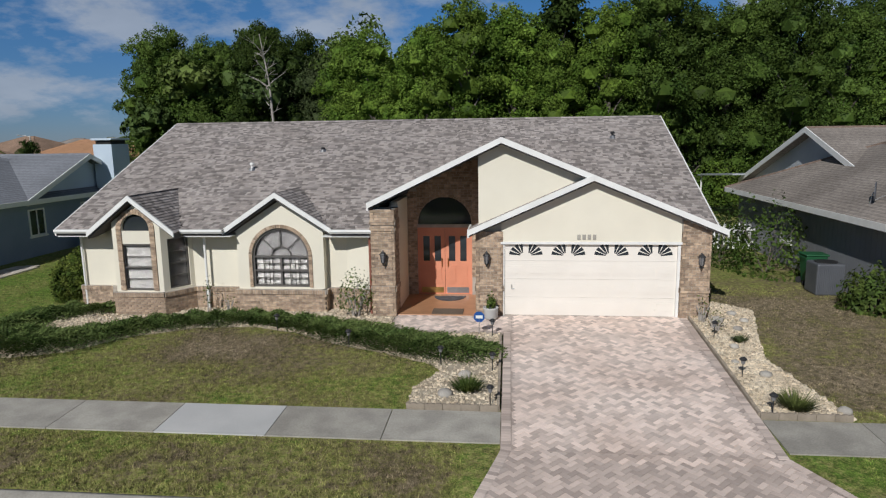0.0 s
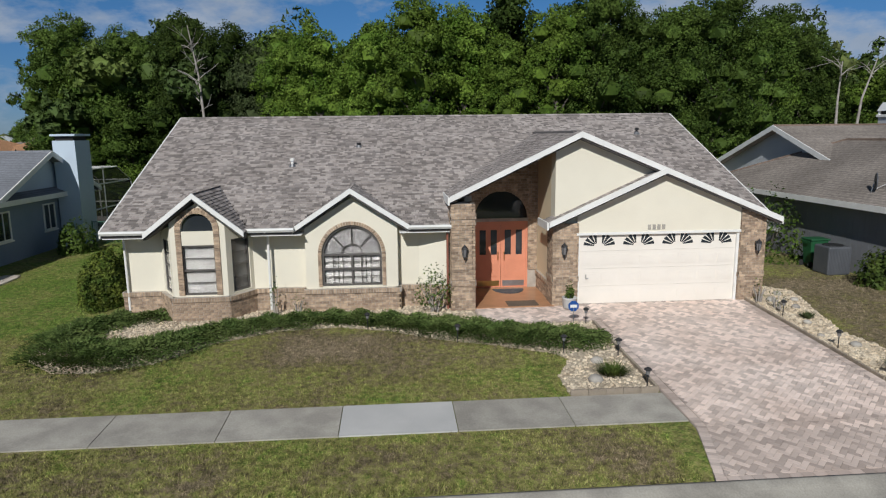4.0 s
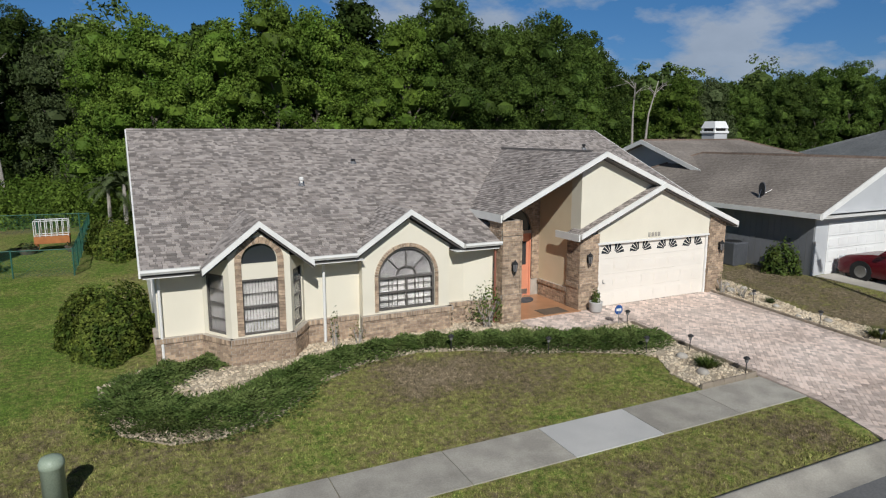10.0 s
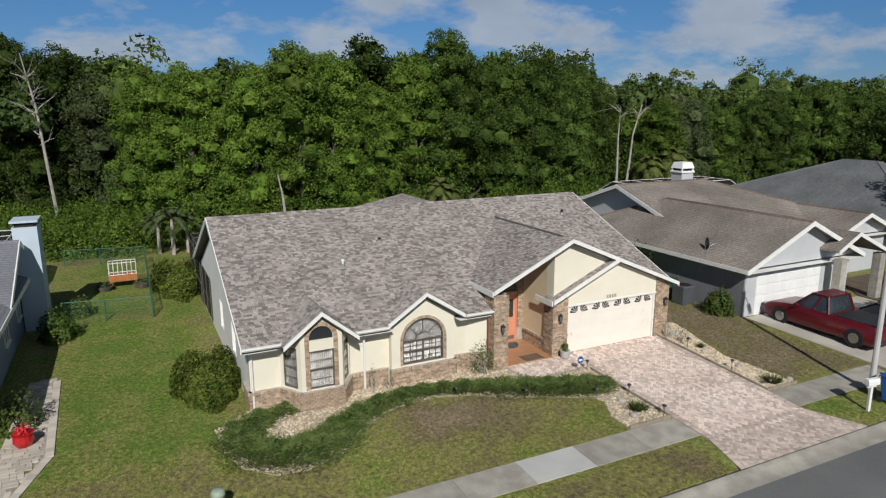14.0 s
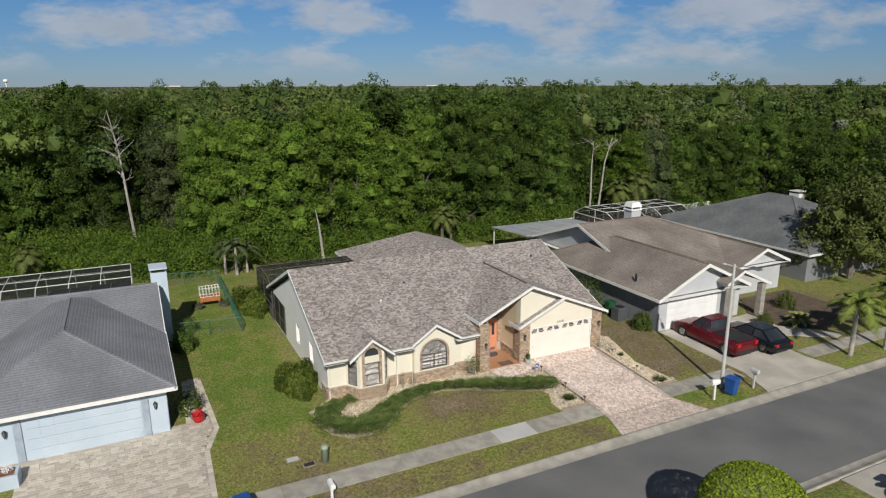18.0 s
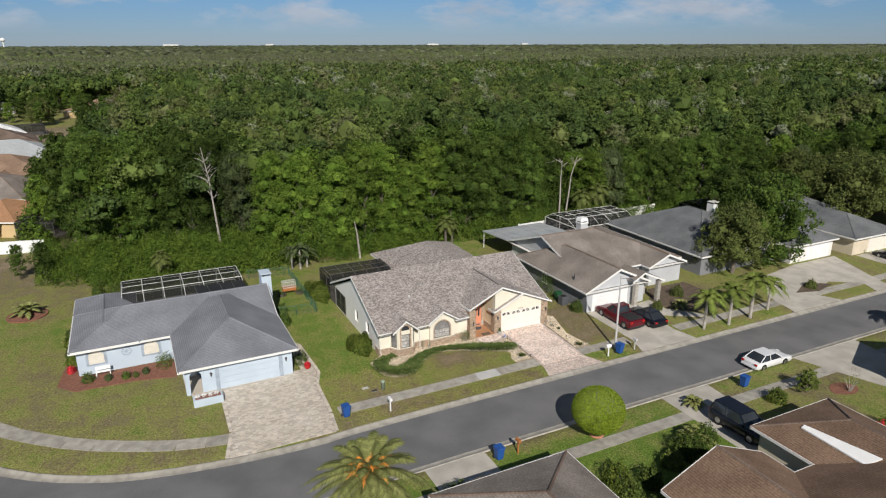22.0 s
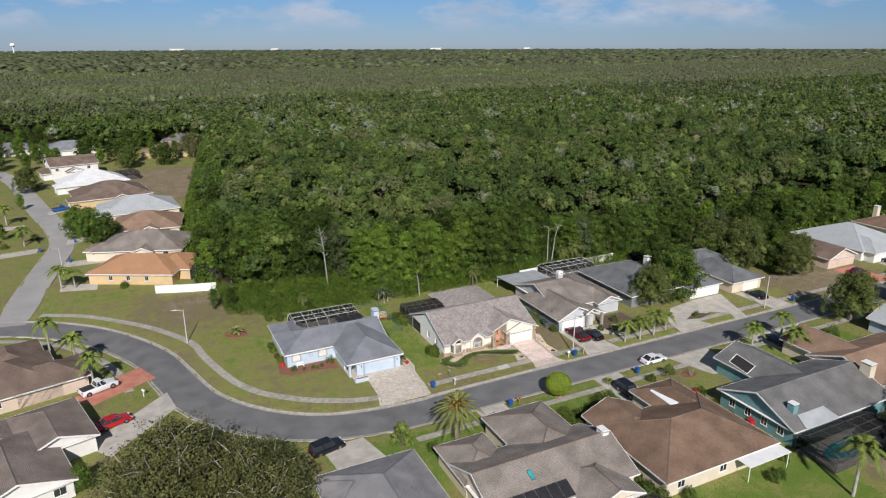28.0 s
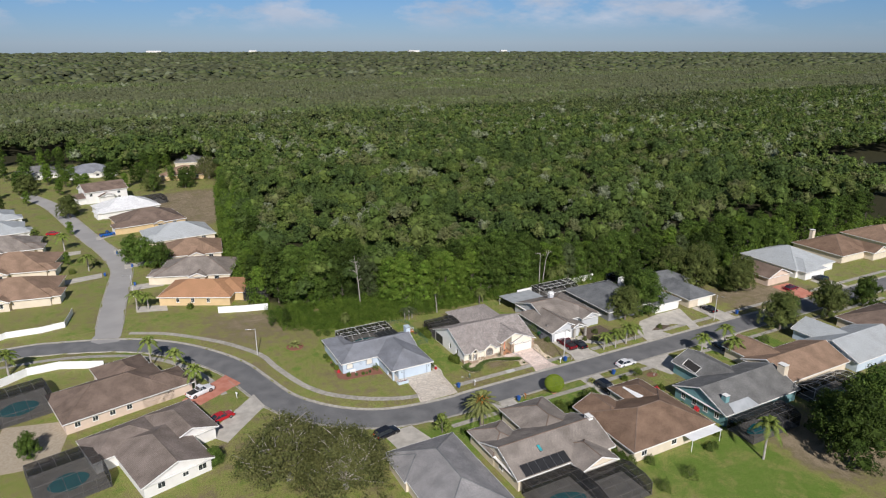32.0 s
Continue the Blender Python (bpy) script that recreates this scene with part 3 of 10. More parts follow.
def gap(x, y, line):
    """Distance of the points to a line."""
    x, y = np.atleast_1d(x), np.atleast_1d(y)
    best = np.full(x.shape, 1e9)
    for (ax, ay), (bx, by) in zip(line, line[1:]):
        ux, uy = bx - ax, by - ay
        t = np.clip(((x - ax) * ux + (y - ay) * uy) / max(1e-9, ux * ux + uy * uy), 0, 1)
        best = np.minimum(best, (x - ax - t * ux) ** 2 + (y - ay - t * uy) ** 2)
    return np.sqrt(best)


ROAD_C, LANE_C = ROAD[::2], LANE[::2]


def height(x, y):
    """The ground: it falls gently from the house pads to the street and dips under it."""
    d = np.minimum(gap(x, y, ROAD_C) - ROAD_HALF, gap(x, y, LANE_C) - LANE_HALF)
    z = np.interp(d, [-1.2, -0.25, 0.05, 2.0, 3.4, 9.0], [-0.75, -0.6, -0.36, -0.29, -0.25, -0.03])
    return z


def ground_z(x, y):
    return float(height(np.array([x]), np.array([y]))[0])


def spaced(marks):
    out = []
    for (a, step), (b, _) in zip(marks, marks[1:]):
        out += list(np.arange(a, b, step))
    return np.array(out + [marks[-1][0]])


gx = spaced([(-5000, 1200), (-1400, 300), (-500, 60), (-140, 4), (-110, 2), (-45, 0.7), (24, 1.5), (60, 3), (150, 8), (230, 40), (560, 300), (1460, 900), (5060, 1)])
gy = spaced([(-5000, 1200), (-1400, 300), (-200, 30), (-50, 4), (-8, 1.0), (0, 0.6), (22, 1.0), (50, 2.0), (100, 3), (250, 12), (400, 60), (1000, 300), (5200, 1)])
GX, GY = np.meshgrid(gx, gy)
gz = height(GX.ravel(), GY.ravel())
nx, ny = len(gx), len(gy)
idx = np.arange(nx * ny).reshape(ny, nx)
quads = np.stack([idx[:-1, :-1], idx[:-1, 1:], idx[1:, 1:], idx[1:, :-1]], -1).reshape(-1, 4)
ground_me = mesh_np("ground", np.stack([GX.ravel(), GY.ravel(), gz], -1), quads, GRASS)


def dryness(x, y):
    """How dry the turf is: 0 lush, 1 straw."""
    d = np.full(x.shape, 0.06)
    def spot(x0, x1, y0, y1, v, soft=1.5):
        w = np.clip((x - x0) / soft, 0, 1) * np.clip((x1 - x) / soft, 0, 1) * np.clip((y - y0) / soft, 0, 1) * np.clip((y1 - y) / soft, 0, 1)
        d[:] = d * (1 - w) + v * w
    spot(-20, -13.2, 14, 47, -0.2)
    spot(-14, 0, 12, 17, 0.15)
    spot(-8.5, -3.0, 13.2, 16.5, 0.40, 1.2)
    spot(-9.5, -1.0, 8.8, 10.6, 0.52, 1.5)
    spot(-16, 0, 8, 11, 0.34)
    spot(5, 11, 11, 22, 0.38)
    spot(17, 34, 11.8, 22, 0.1)
    spot(-21, -13, 12, 17, 0.14)
    spot(-48, -18, 35, 47, -0.08, 3)
    spot(-66, -34, 46, 76, 0.48, 11)
    spot(-64, -28, 165, 236, 0.62, 6)
    spot(-80, -60, 70, 80, -0.1, 3)
    spot(-50, -28, 10, 26, 0.16, 4)
    spot(-40, 60, -12, 1, -0.35, 2)
    spot(8, 40, -12, 1, 0.12, 2)
    spot(-8, 30, -50, -24, -0.3, 4)
    spot(18, 80, -50, -28, 0.85, 6)
    spot(64, 102, 7, 26, 0.6, 6)
    return d


attr = ground_me.attributes.new("dry", "FLOAT", "POINT")
attr.data.foreach_set("value", dryness(GX.ravel().copy(), GY.ravel().copy()).astype(np.float32))
for _p in ground_me.polygons:
    _p.use_smooth = True
ground = tagged(new("ground", ground_me), "mown lawn and turf with green and straw-dry patches", "ground", kind="structure")


def ribbon(line, a, b, z, lip=None):
    """Vertices and quads of a strip along a line, from offset a to offset b to its left, at the heights z (for a, b)."""
    t = np.gradient(line, axis=0)
    t /= np.linalg.norm(t, axis=1)[:, None]
    n = np.stack([-t[:, 1], t[:, 0]], -1)
    rows = []
    for off, h in zip(np.linspace(a, b, len(z)), z) if lip is None else zip(lip, z):
        p = line + n * off
        rows.append(np.c_[p, np.full(len(p), h)])
    k, m = len(rows), len(line)
    v = np.stack(rows, 1).reshape(-1, 3)
    i = np.arange(k * m).reshape(m, k)
    f = np.stack([i[:-1, :-1], i[:-1, 1:], i[1:, 1:], i[1:, :-1]], -1).reshape(-1, 4)
    return v, f


def strip(name, line, a, b, z, material, label, category, lip=None):
    v, f = ribbon(line, a, b, z, lip)
    me = mesh_np(name, v, f, material)
    return tagged(new(name, me), label, category, kind="structure")


road = strip("road", ROAD, -3.2, 3.2, (-0.5, -0.45, -0.42, -0.45, -0.5), ASPHALT, "dark grey asphalt residential street with paler worn bands", "road")
lane = strip("side_street", LANE, -3.2, 3.2, (-0.47, -0.44, -0.41, -0.44, -0.47), ROAD_PALE, "pale worn concrete side street", "road")
# rolled concrete kerb with its gutter, both sides, cast in lengths
for side in (1, -1):
    lip = [side * v for v in (2.95, 3.25, 3.42, 3.56, 3.62, 3.62)]
    strip("kerb", ROAD, 0, 0, (-0.492, -0.492, -0.40, -0.335, -0.335, -0.6), CONCRETE, "pale rolled concrete kerb and gutter along the street", "kerb", lip)
    lip = [side * v for v in (2.9, 3.1, 3.25, 3.32, 3.32)]
    strip("kerb", LANE[3:], 0, 0, (-0.46, -0.46, -0.36, -0.34, -0.6), CONCRETE, "pale concrete kerb along the side street", "kerb", lip)


def slabs(name, line, width, zf, label, lights=(), thick=0.12, step=1):
    """A pavement cast in separate slabs along a line."""
    top = thing(name, (float(line[0][0]), float(line[0][1]), -0.3), label=label, category="pavement", kind="structure", absolute=True)
    for k, (p, q) in enumerate(zip(line[::step], line[step::step])):
        p, q = Vector(p), Vector(q)
        d = (q - p).normalized()
        n = Vector((-d.y, d.x)) * width / 2
        p, q = p + d * 0.008, q - d * 0.008
        quad = [(*(p - n), zf((p - n).x, (p - n).y)), (*(q - n), zf((q - n).x, (q - n).y)), (*(q + n), zf((q + n).x, (q + n).y)), (*(p + n), zf((p + n).x, (p + n).y))]
        part("slab", slab(B(), quad, (0, 0, -thick)), CONCRETE_LT if k in lights else CONCRETE, top)
    return top


walk_z = lambda x, y: ground_z(x, y) + 0.025
slabs("pavement_front", [(-19.3 + 2.13 * k, 11.22) for k in range(0, 9)] + [(-0.14, 11.22)], 1.22, walk_z, "grey concrete pavement slabs with one newer pale slab", lights=(6,))
slabs("pavement_east", [(4.66, 11.2), (6.4, 11.2), (8.2, 11.2), (10.6, 11.2)], 1.22, walk_z, "grey concrete pavement slabs crossing the verge")
slabs("pavement_far_east", [(17.0 + 2.0 * k, 11.2) for k in range(0, 60) if not (34 < 17 + 2 * k < 40)], 1.22, walk_z, "grey concrete pavement slabs along the street")
WALK_W = smooth_line([(-27.6, 11.1), (-31.5, 12.0), (-36.9, 14.6), (-40.7, 17.4), (-44.2, 20.9), (-47.0, 25.8), (-48.9, 31.5), (-50.6, 38), (-52.0, 44.3), (-57.1, 53), (-62.4, 59.4), (-70, 66.6), (-78, 71.2)], 1.8)
slabs("pavement_west", [tuple(p) for p in WALK_W], 1.3, walk_z, "grey concrete pavement slabs curving with the street")
slabs("pavement_south", [(-27 + 2.0 * k, -1.75) for k in range(0, 70) if not (5 < -27 + 2 * k < 10)], 1.2, walk_z, "grey concrete pavement slabs on the far side of the street")
WALK_SW = smooth_line([(-62.5, 30), (-64, 37), (-67.6, 45.5), (-73, 53), (-80, 58.5), (-92, 63.2), (-106, 64.5), (-130, 64.5)], 2.5)
slabs("pavement_southwest", [tuple(p) for p in WALK_SW], 1.3, walk_z, "grey concrete pavement slabs round the inner bend")


# ---- roofs and houses ----
CAPS = {}


def roof_faces(kind, x0, x1, y0, y1, z, pitch):
    """Top faces of a roof over a rectangle. kinds: hip; gx, gy: gable with its ridge along x or y; hxl..: gable at one end only."""
    w, d = x1 - x0, y1 - y0
    a, b, c, e = (x0, y0, z), (x1, y0, z), (x1, y1, z), (x0, y1, z)
    if kind == "flat":
        return [[a, b, c, e]], []
    if kind[0] == "h" and w >= d or kind in ("gx", "gxl", "gxr"):
        h = z + pitch * d / 2
        ym = (y0 + y1) / 2
        rl = 0 if kind in ("gx", "gxl") else d / 2
        rr = 0 if kind in ("gx", "gxr") else d / 2
        p, q = (x0 + rl, ym, h), (x1 - rr, ym, h)
        return [[a, b, q, p], [c, e, p, q], [e, a, p], [b, c, q]], [("l", rl), ("r", rr)]
    h = z + pitch * w / 2
    xm = (x0 + x1) / 2
    rf = 0 if kind in ("gy", "gyf") else w / 2
    rb = 0 if kind in ("gy", "gyb") else w / 2
    p, q = (xm, y0 + rf, h), (xm, y1 - rb, h)
    return [[b, c, q, p], [e, a, p, q], [a, b, p], [c, e, q]], [("f", rf), ("b", rb)]


def roof_part(parent, kind, x0, x1, y0, y1, z, pitch, material, wall_mat, trim=TRIM, over=0.45):
    """A closed roof volume with fascia boards; a gable's end faces sit back from the eave by the overhang and take the wall's finish."""
    faces, _ = roof_faces(kind, x0, x1, y0, y1, z, pitch)
    tri_gables = []
    for f in faces:
        pts = [Vector(p) for p in f]
        nrm = (pts[1] - pts[0]).cross(pts[2] - pts[0]).normalized()
        if len(f) == 3 and abs(nrm.z) < 0.05:
            tri_gables.append((pts, nrm))
            continue
        roof = part("roof", slab(B(), pts, (0, 0, -0.16)), material, parent)
    for f in faces:
        pts = [Vector(p) for p in f]
        n = len(pts)
        for i in range(n):
            p, q = pts[i], pts[(i + 1) % n]
            if abs(p.z - z) < 1e-4 and abs(q.z - z) < 1e-4 and not any((g[0][0] - p).length < 1e-4 and (g[0][1] - q).length < 1e-4 for g in tri_gables):
                d = (q - p).normalized()
                side = Vector((d.y, -d.x, 0))
                part("fascia", board(B(), p + Vector((0, 0, 0.01)), q + Vector((0, 0, 0.01)), 0.2, 0.04, side), trim, parent)
    done = set()
    for f in faces:
        n = len(f)
        for i in range(n):
            p, q = Vector(f[i]), Vector(f[(i + 1) % n])
            key = tuple(sorted((tuple(round(c, 3) for c in p), tuple(round(c, 3) for c in q))))
            gable_edge = any((p - g[2]).length < 1e-4 or (q - g[2]).length < 1e-4 for g, _ in tri_gables) and abs(p.z - q.z) > 1e-4
            if key in done or max(p.z, q.z) < z + 0.01 or gable_edge:
                continue
            done.add(key)
            part("ridge_cap", rod(B(), p - Vector((0, 0, 0.05)), q - Vector((0, 0, 0.05)), 0.11, sides=6), CAPS.get(material, material), parent)
    for pts, nrm in tri_gables:
        side = Vector((nrm.x, nrm.y, 0))
        mid = (pts[0] + pts[1]) / 2
        if (mid + side - Vector(((x0 + x1) / 2, (y0 + y1) / 2, mid.z))).length < (mid - Vector(((x0 + x1) / 2, (y0 + y1) / 2, mid.z))).length:
            side = -side
        for p in (pts[0], pts[1]):
            part("bargeboard", board(B(), p + Vector((0, 0, 0.02)), pts[2] + Vector((0, 0, 0.02)), 0.24, 0.05, side), trim, parent)
        back = -side * over
        k = 1 - over * 0.0
        low = [p + back + (pts[2] - p).normalized() * 0.0 for p in pts]
        low = [v - Vector((0, 0, 0.165)) for v in low]
        part("gable_wall", slab(B(), low, -side * 0.12), wall_mat, parent)
    if kind == "flat":
        return roof
    sb = slab(B(), [(x0 + 0.03, y0 + 0.03, z - 0.17), (x1 - 0.03, y0 + 0.03, z - 0.17), (x1 - 0.03, y1 - 0.03, z - 0.17), (x0 + 0.03, y1 - 0.03, z - 0.17)], (0, 0, -0.02))
    part("soffit", sb, trim, parent)
    return roof


def window_on(parent, face, at, wid, z0, z1, trim=TRIM, off=0.0, panes=2, name="window"):
    """A framed window on a wall. face: 'f', 'b', 'l' or 'r' with the wall's own coordinate off; at: its middle along the wall."""
    def to(u, o, z):
        return {"f": (at + u, off - o, z), "b": (at - u, off + o, z), "l": (off - o, at - u, z), "r": (off + o, at + u, z)}[face]
    def blk(bm, u0, u1, o0, o1, a, b):
        p, q = to(u0, o0, a), to(u1, o1, b)
        return box(bm, min(p[0], q[0]), max(p[0], q[0]), min(p[1], q[1]), max(p[1], q[1]), a, b)
    w = wid / 2
    fr = B()
    blk(fr, -w, -w + 0.06, -0.02, 0.05, z0, z1); blk(fr, w - 0.06, w, -0.02, 0.05, z0, z1)
    blk(fr, -w + 0.06, w - 0.06, -0.02, 0.05, z1 - 0.06, z1); blk(fr, -w + 0.06, w - 0.06, -0.02, 0.05, z0, z0 + 0.06)
    for k in range(1, panes):
        u = -w + wid * k / panes
        blk(fr, u - 0.02, u + 0.02, -0.02, 0.045, z0 + 0.06, z1 - 0.06)
    win = part(name, fr, trim, parent)
    part("pane", blk(B(), -w + 0.05, w - 0.05, -0.01, 0.012, z0 + 0.05, z1 - 0.05), DARKGLASS, win)
    part("sill", blk(B(), -w - 0.05, w + 0.05, 0.0, 0.09, z0 - 0.07, z0 - 0.005), trim, win)
    return win


def garage_on(parent, face, at, wid, z1, off, material, rows=4):
    """A sectional garage door of raised horizontal panels."""
    door = None
    for k in range(rows):
        a, b = z1 * k / rows + 0.01, z1 * (k + 1) / rows - 0.006
        bm = B()
        def blk(u0, u1, o0, o1, za, zb):
            if face in "fb":
                s = -1 if face == "f" else 1
                y = sorted((off + s * o0, off + s * o1))
                box(bm, at + u0, at + u1, y[0], y[1], za, zb)
            else:
                s = -1 if face == "l" else 1
                x = sorted((off + s * o0, off + s * o1))
                box(bm, x[0], x[1], at + u0, at + u1, za, zb)
        blk(-wid / 2, wid / 2, -0.02, 0.03, a, b)
        n = max(2, int(wid / 0.6))
        for i in range(n):
            u = -wid / 2 + wid * (i + 0.5) / n
            blk(u - wid / n * 0.38, u + wid / n * 0.38, 0.02, 0.045, a + 0.1, b - 0.1)
        if door is None:
            door = part("garage_door", bm, material, parent)
        else:
            part("panel", bm, material, door)
    return door


def house(label, loc, yaw, wings, wall, roof, windows=(), garages=(), doors=(), wall_h=2.55, trim=TRIM, pitch=0.4167, over=0.5, base=None, category="house", name="house", bare=()):
    """A house of rectangular wings. wings: (kind, x0, x1, y0, y1[, lift]) of the eaves; walls stand back from them by the overhang."""
    h = thing(name, loc, yaw, label, category)
    for w in wings:
        kind, x0, x1, y0, y1 = w[:5]
        lift = w[5] if len(w) > 5 else 0.0
        p = w[6] if len(w) > 6 else pitch
        z = wall_h + lift
        if w in bare:
            roof_part(h, kind, x0, x1, y0, y1, z, p, roof, wall, trim, over)
            continue
        part("wall", box(B(), x0 + over, x1 - over, y0 + over, y1 - over, -0.4, z - 0.1), wall, h)
        roof_part(h, kind, x0, x1, y0, y1, z, p, roof, wall, trim, over)
    for f, at, wid, z0, z1, off in windows:
        window_on(h, f, at, wid, z0, z1, trim, off)
    for f, at, wid, off, m in garages:
        garage_on(h, f, at, wid, 2.1, off, m)
    for f, at, off, m in doors:
        s = {"f": -1, "b": 1, "l": -1, "r": 1}[f]
        if f in "fb":
            y = sorted((off, off + s * 0.05))
            d = part("door", box(B(), at - 0.45, at + 0.45, y[0], y[1], 0, 2.05), m, h)
            part("handle", rod(B(), (at + 0.35, off + s * 0.05, 1.0), (at + 0.35, off + s * 0.1, 1.0), 0.03), BRASS, d)
        else:
            x = sorted((off, off + s * 0.05))
            d = part("door", box(B(), x[0], x[1], at - 0.45, at + 0.45, 0, 2.05), m, h)
            part("handle", rod(B(), (off + s * 0.05, at + 0.35, 1.0), (off + s * 0.1, at + 0.35, 1.0), 0.03), BRASS, d)
    return h


def roofing(name, c1, c2, scale=0.35, grain=0.62):
    """Shingles far off: a coursed relief, every course a little different."""
    c1, c2 = tuple(v * 0.84 for v in c1), tuple(v * 1.12 for v in c2)
    m = mat(name, c1, c2, rough=0.92, scale=scale, fine=8.0, amount=grain, bump=0.0, rand=0.04, spec=0.2, lo=0.32, hi=0.68)
    n, l = m.node_tree.nodes, m.node_tree.links
    tc = n.new("ShaderNodeTexCoord")
    s = n.new("ShaderNodeSeparateXYZ"); l.new(tc.outputs["Object"], s.inputs[0])
    saw = n.new("ShaderNodeMath"); saw.operation = "FRACT"
    mul = n.new("ShaderNodeMath"); mul.operation = "MULTIPLY"; mul.inputs[1].default_value = 15.0
    l.new(s.outputs[2], mul.inputs[0]); l.new(mul.outputs[0], saw.inputs[0])
    bp = n.new("ShaderNodeBump"); bp.inputs["Strength"].default_value, bp.inputs["Distance"].default_value = 0.6, 0.03
    bp.invert = True
    l.new(saw.outputs[0], bp.inputs["Height"]); l.new(bp.outputs[0], n["Principled BSDF"].inputs["Normal"])
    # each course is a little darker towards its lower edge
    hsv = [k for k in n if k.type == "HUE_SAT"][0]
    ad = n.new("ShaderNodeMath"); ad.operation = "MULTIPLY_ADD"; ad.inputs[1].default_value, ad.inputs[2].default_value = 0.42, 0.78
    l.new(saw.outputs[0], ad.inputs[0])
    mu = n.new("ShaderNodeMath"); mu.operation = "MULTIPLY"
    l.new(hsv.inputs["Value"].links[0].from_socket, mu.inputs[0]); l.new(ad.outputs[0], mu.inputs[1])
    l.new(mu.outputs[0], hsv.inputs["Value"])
    return m


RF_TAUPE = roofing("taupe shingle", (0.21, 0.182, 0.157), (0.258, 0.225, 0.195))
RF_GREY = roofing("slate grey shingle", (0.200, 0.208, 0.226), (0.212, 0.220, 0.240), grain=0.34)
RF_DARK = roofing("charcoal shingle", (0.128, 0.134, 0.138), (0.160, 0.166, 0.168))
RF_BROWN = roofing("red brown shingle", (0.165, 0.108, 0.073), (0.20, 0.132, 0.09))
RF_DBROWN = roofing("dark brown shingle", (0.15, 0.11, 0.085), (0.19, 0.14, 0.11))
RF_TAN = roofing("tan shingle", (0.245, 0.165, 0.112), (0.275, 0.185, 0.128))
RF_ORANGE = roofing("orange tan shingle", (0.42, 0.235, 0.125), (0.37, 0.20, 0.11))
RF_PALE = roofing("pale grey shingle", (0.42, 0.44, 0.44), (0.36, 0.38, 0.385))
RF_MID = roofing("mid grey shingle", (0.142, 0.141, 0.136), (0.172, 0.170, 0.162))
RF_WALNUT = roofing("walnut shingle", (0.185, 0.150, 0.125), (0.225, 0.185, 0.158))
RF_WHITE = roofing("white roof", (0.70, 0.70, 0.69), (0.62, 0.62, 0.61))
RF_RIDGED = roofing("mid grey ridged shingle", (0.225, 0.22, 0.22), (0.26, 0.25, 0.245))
CAPS.update({RF_RIDGED: RF_DARK, RF_BROWN: RF_DBROWN, RF_TAUPE: RF_DBROWN})
METAL_ROOF = mat("grey metal patio roof", (0.42, 0.44, 0.45), (0.34, 0.36, 0.37), rough=0.45, scale=0.5, fine=8, amount=0.12, bump=0.1)
W_BLUE = mat("pale blue stucco", (0.50, 0.58, 0.65), (0.46, 0.535, 0.61), rough=0.85, scale=0.6, fine=60, amount=0.05)
# slate siding with the shade of its walls put into the tone
W_SLATE_SHADE = mat("shaded slate grey siding", (0.215, 0.22, 0.23), (0.185, 0.19, 0.20), rough=0.8, scale=0.6, fine=40, amount=0.08)
W_GREY = mat("light grey siding", (0.50, 0.51, 0.52), (0.45, 0.46, 0.47), rough=0.8, scale=0.6, fine=40, amount=0.06)
W_BEIGE = mat("beige stucco", (0.66, 0.57, 0.44), (0.60, 0.52, 0.40), rough=0.85, scale=0.6, fine=60, amount=0.06)
W_PEACH = mat("peach stucco", (0.62, 0.49, 0.39), (0.56, 0.445, 0.355), rough=0.85, scale=0.6, fine=60, amount=0.06)
W_TEAL = mat("teal painted siding", (0.16, 0.30, 0.31), (0.13, 0.26, 0.27), rough=0.7, scale=0.6, fine=40, amount=0.06)
W_YELLOW = mat("ochre stucco", (0.60, 0.44, 0.24), (0.55, 0.40, 0.215), rough=0.85, scale=0.6, fine=60, amount=0.06)
W_WHITE = mat("white stucco", (0.74, 0.72, 0.68), (0.68, 0.66, 0.62), rough=0.85, scale=0.6, fine=60, amount=0.06)


# ---- the house: brick and cream stucco ----
home = thing("house", (-4.0, 25.4, 0.0), label="single-storey cream stucco and tan brick house with a grey shingle roof", category="house", absolute=True)
PITCH, EAVE_Y, EAVE_Z, RIDGE_Y = 0.4167, 17.75, 2.47, 25.45
XL, XR = -13.35, 5.6
RIDGE_Z = EAVE_Z + PITCH * (RIDGE_Y - EAVE_Y)
main_z = lambda y: EAVE_Z + PITCH * (y - EAVE_Y)


def plane_frame(o, u, v):
    o, u, v = np.array(o, float), np.array(u, float), np.array(v, float)
    u /= np.linalg.norm(u); v /= np.linalg.norm(v)
    return o, u, v, np.cross(u, v)


def tabs(frame4, poly, r, course=0.107, first=0):
    """Shingle tabs over a convex outline in the plane's (u, v): rows of (u0, u1, v, drop)."""
    poly = np.array(poly)
    out = []
    v = poly[:, 1].min() + first * course
    vmax = poly[:, 1].max()
    while v < vmax - 0.03:
        vm = v + course * 0.5
        us = []
        for a, b in zip(poly, np.roll(poly, -1, 0)):
            if (a[1] - vm) * (b[1] - vm) < 0:
                us.append(a[0] + (b[0] - a[0]) * (vm - a[1]) / (b[1] - a[1]))
        if len(us) >= 2:
            a, b = min(us), max(us)
            u = a - r.uniform(0, 0.2)
            while u < b:
                w = r.choice((0.07, 0.10, 0.13, 0.17, 0.21))
                out.append((max(a, u), min(b, u + w - 0.006), v, r.uniform(0.0, 0.012)))
                u += w
        v += course
    return [t for t in out if t[1] - t[0] > 0.03]


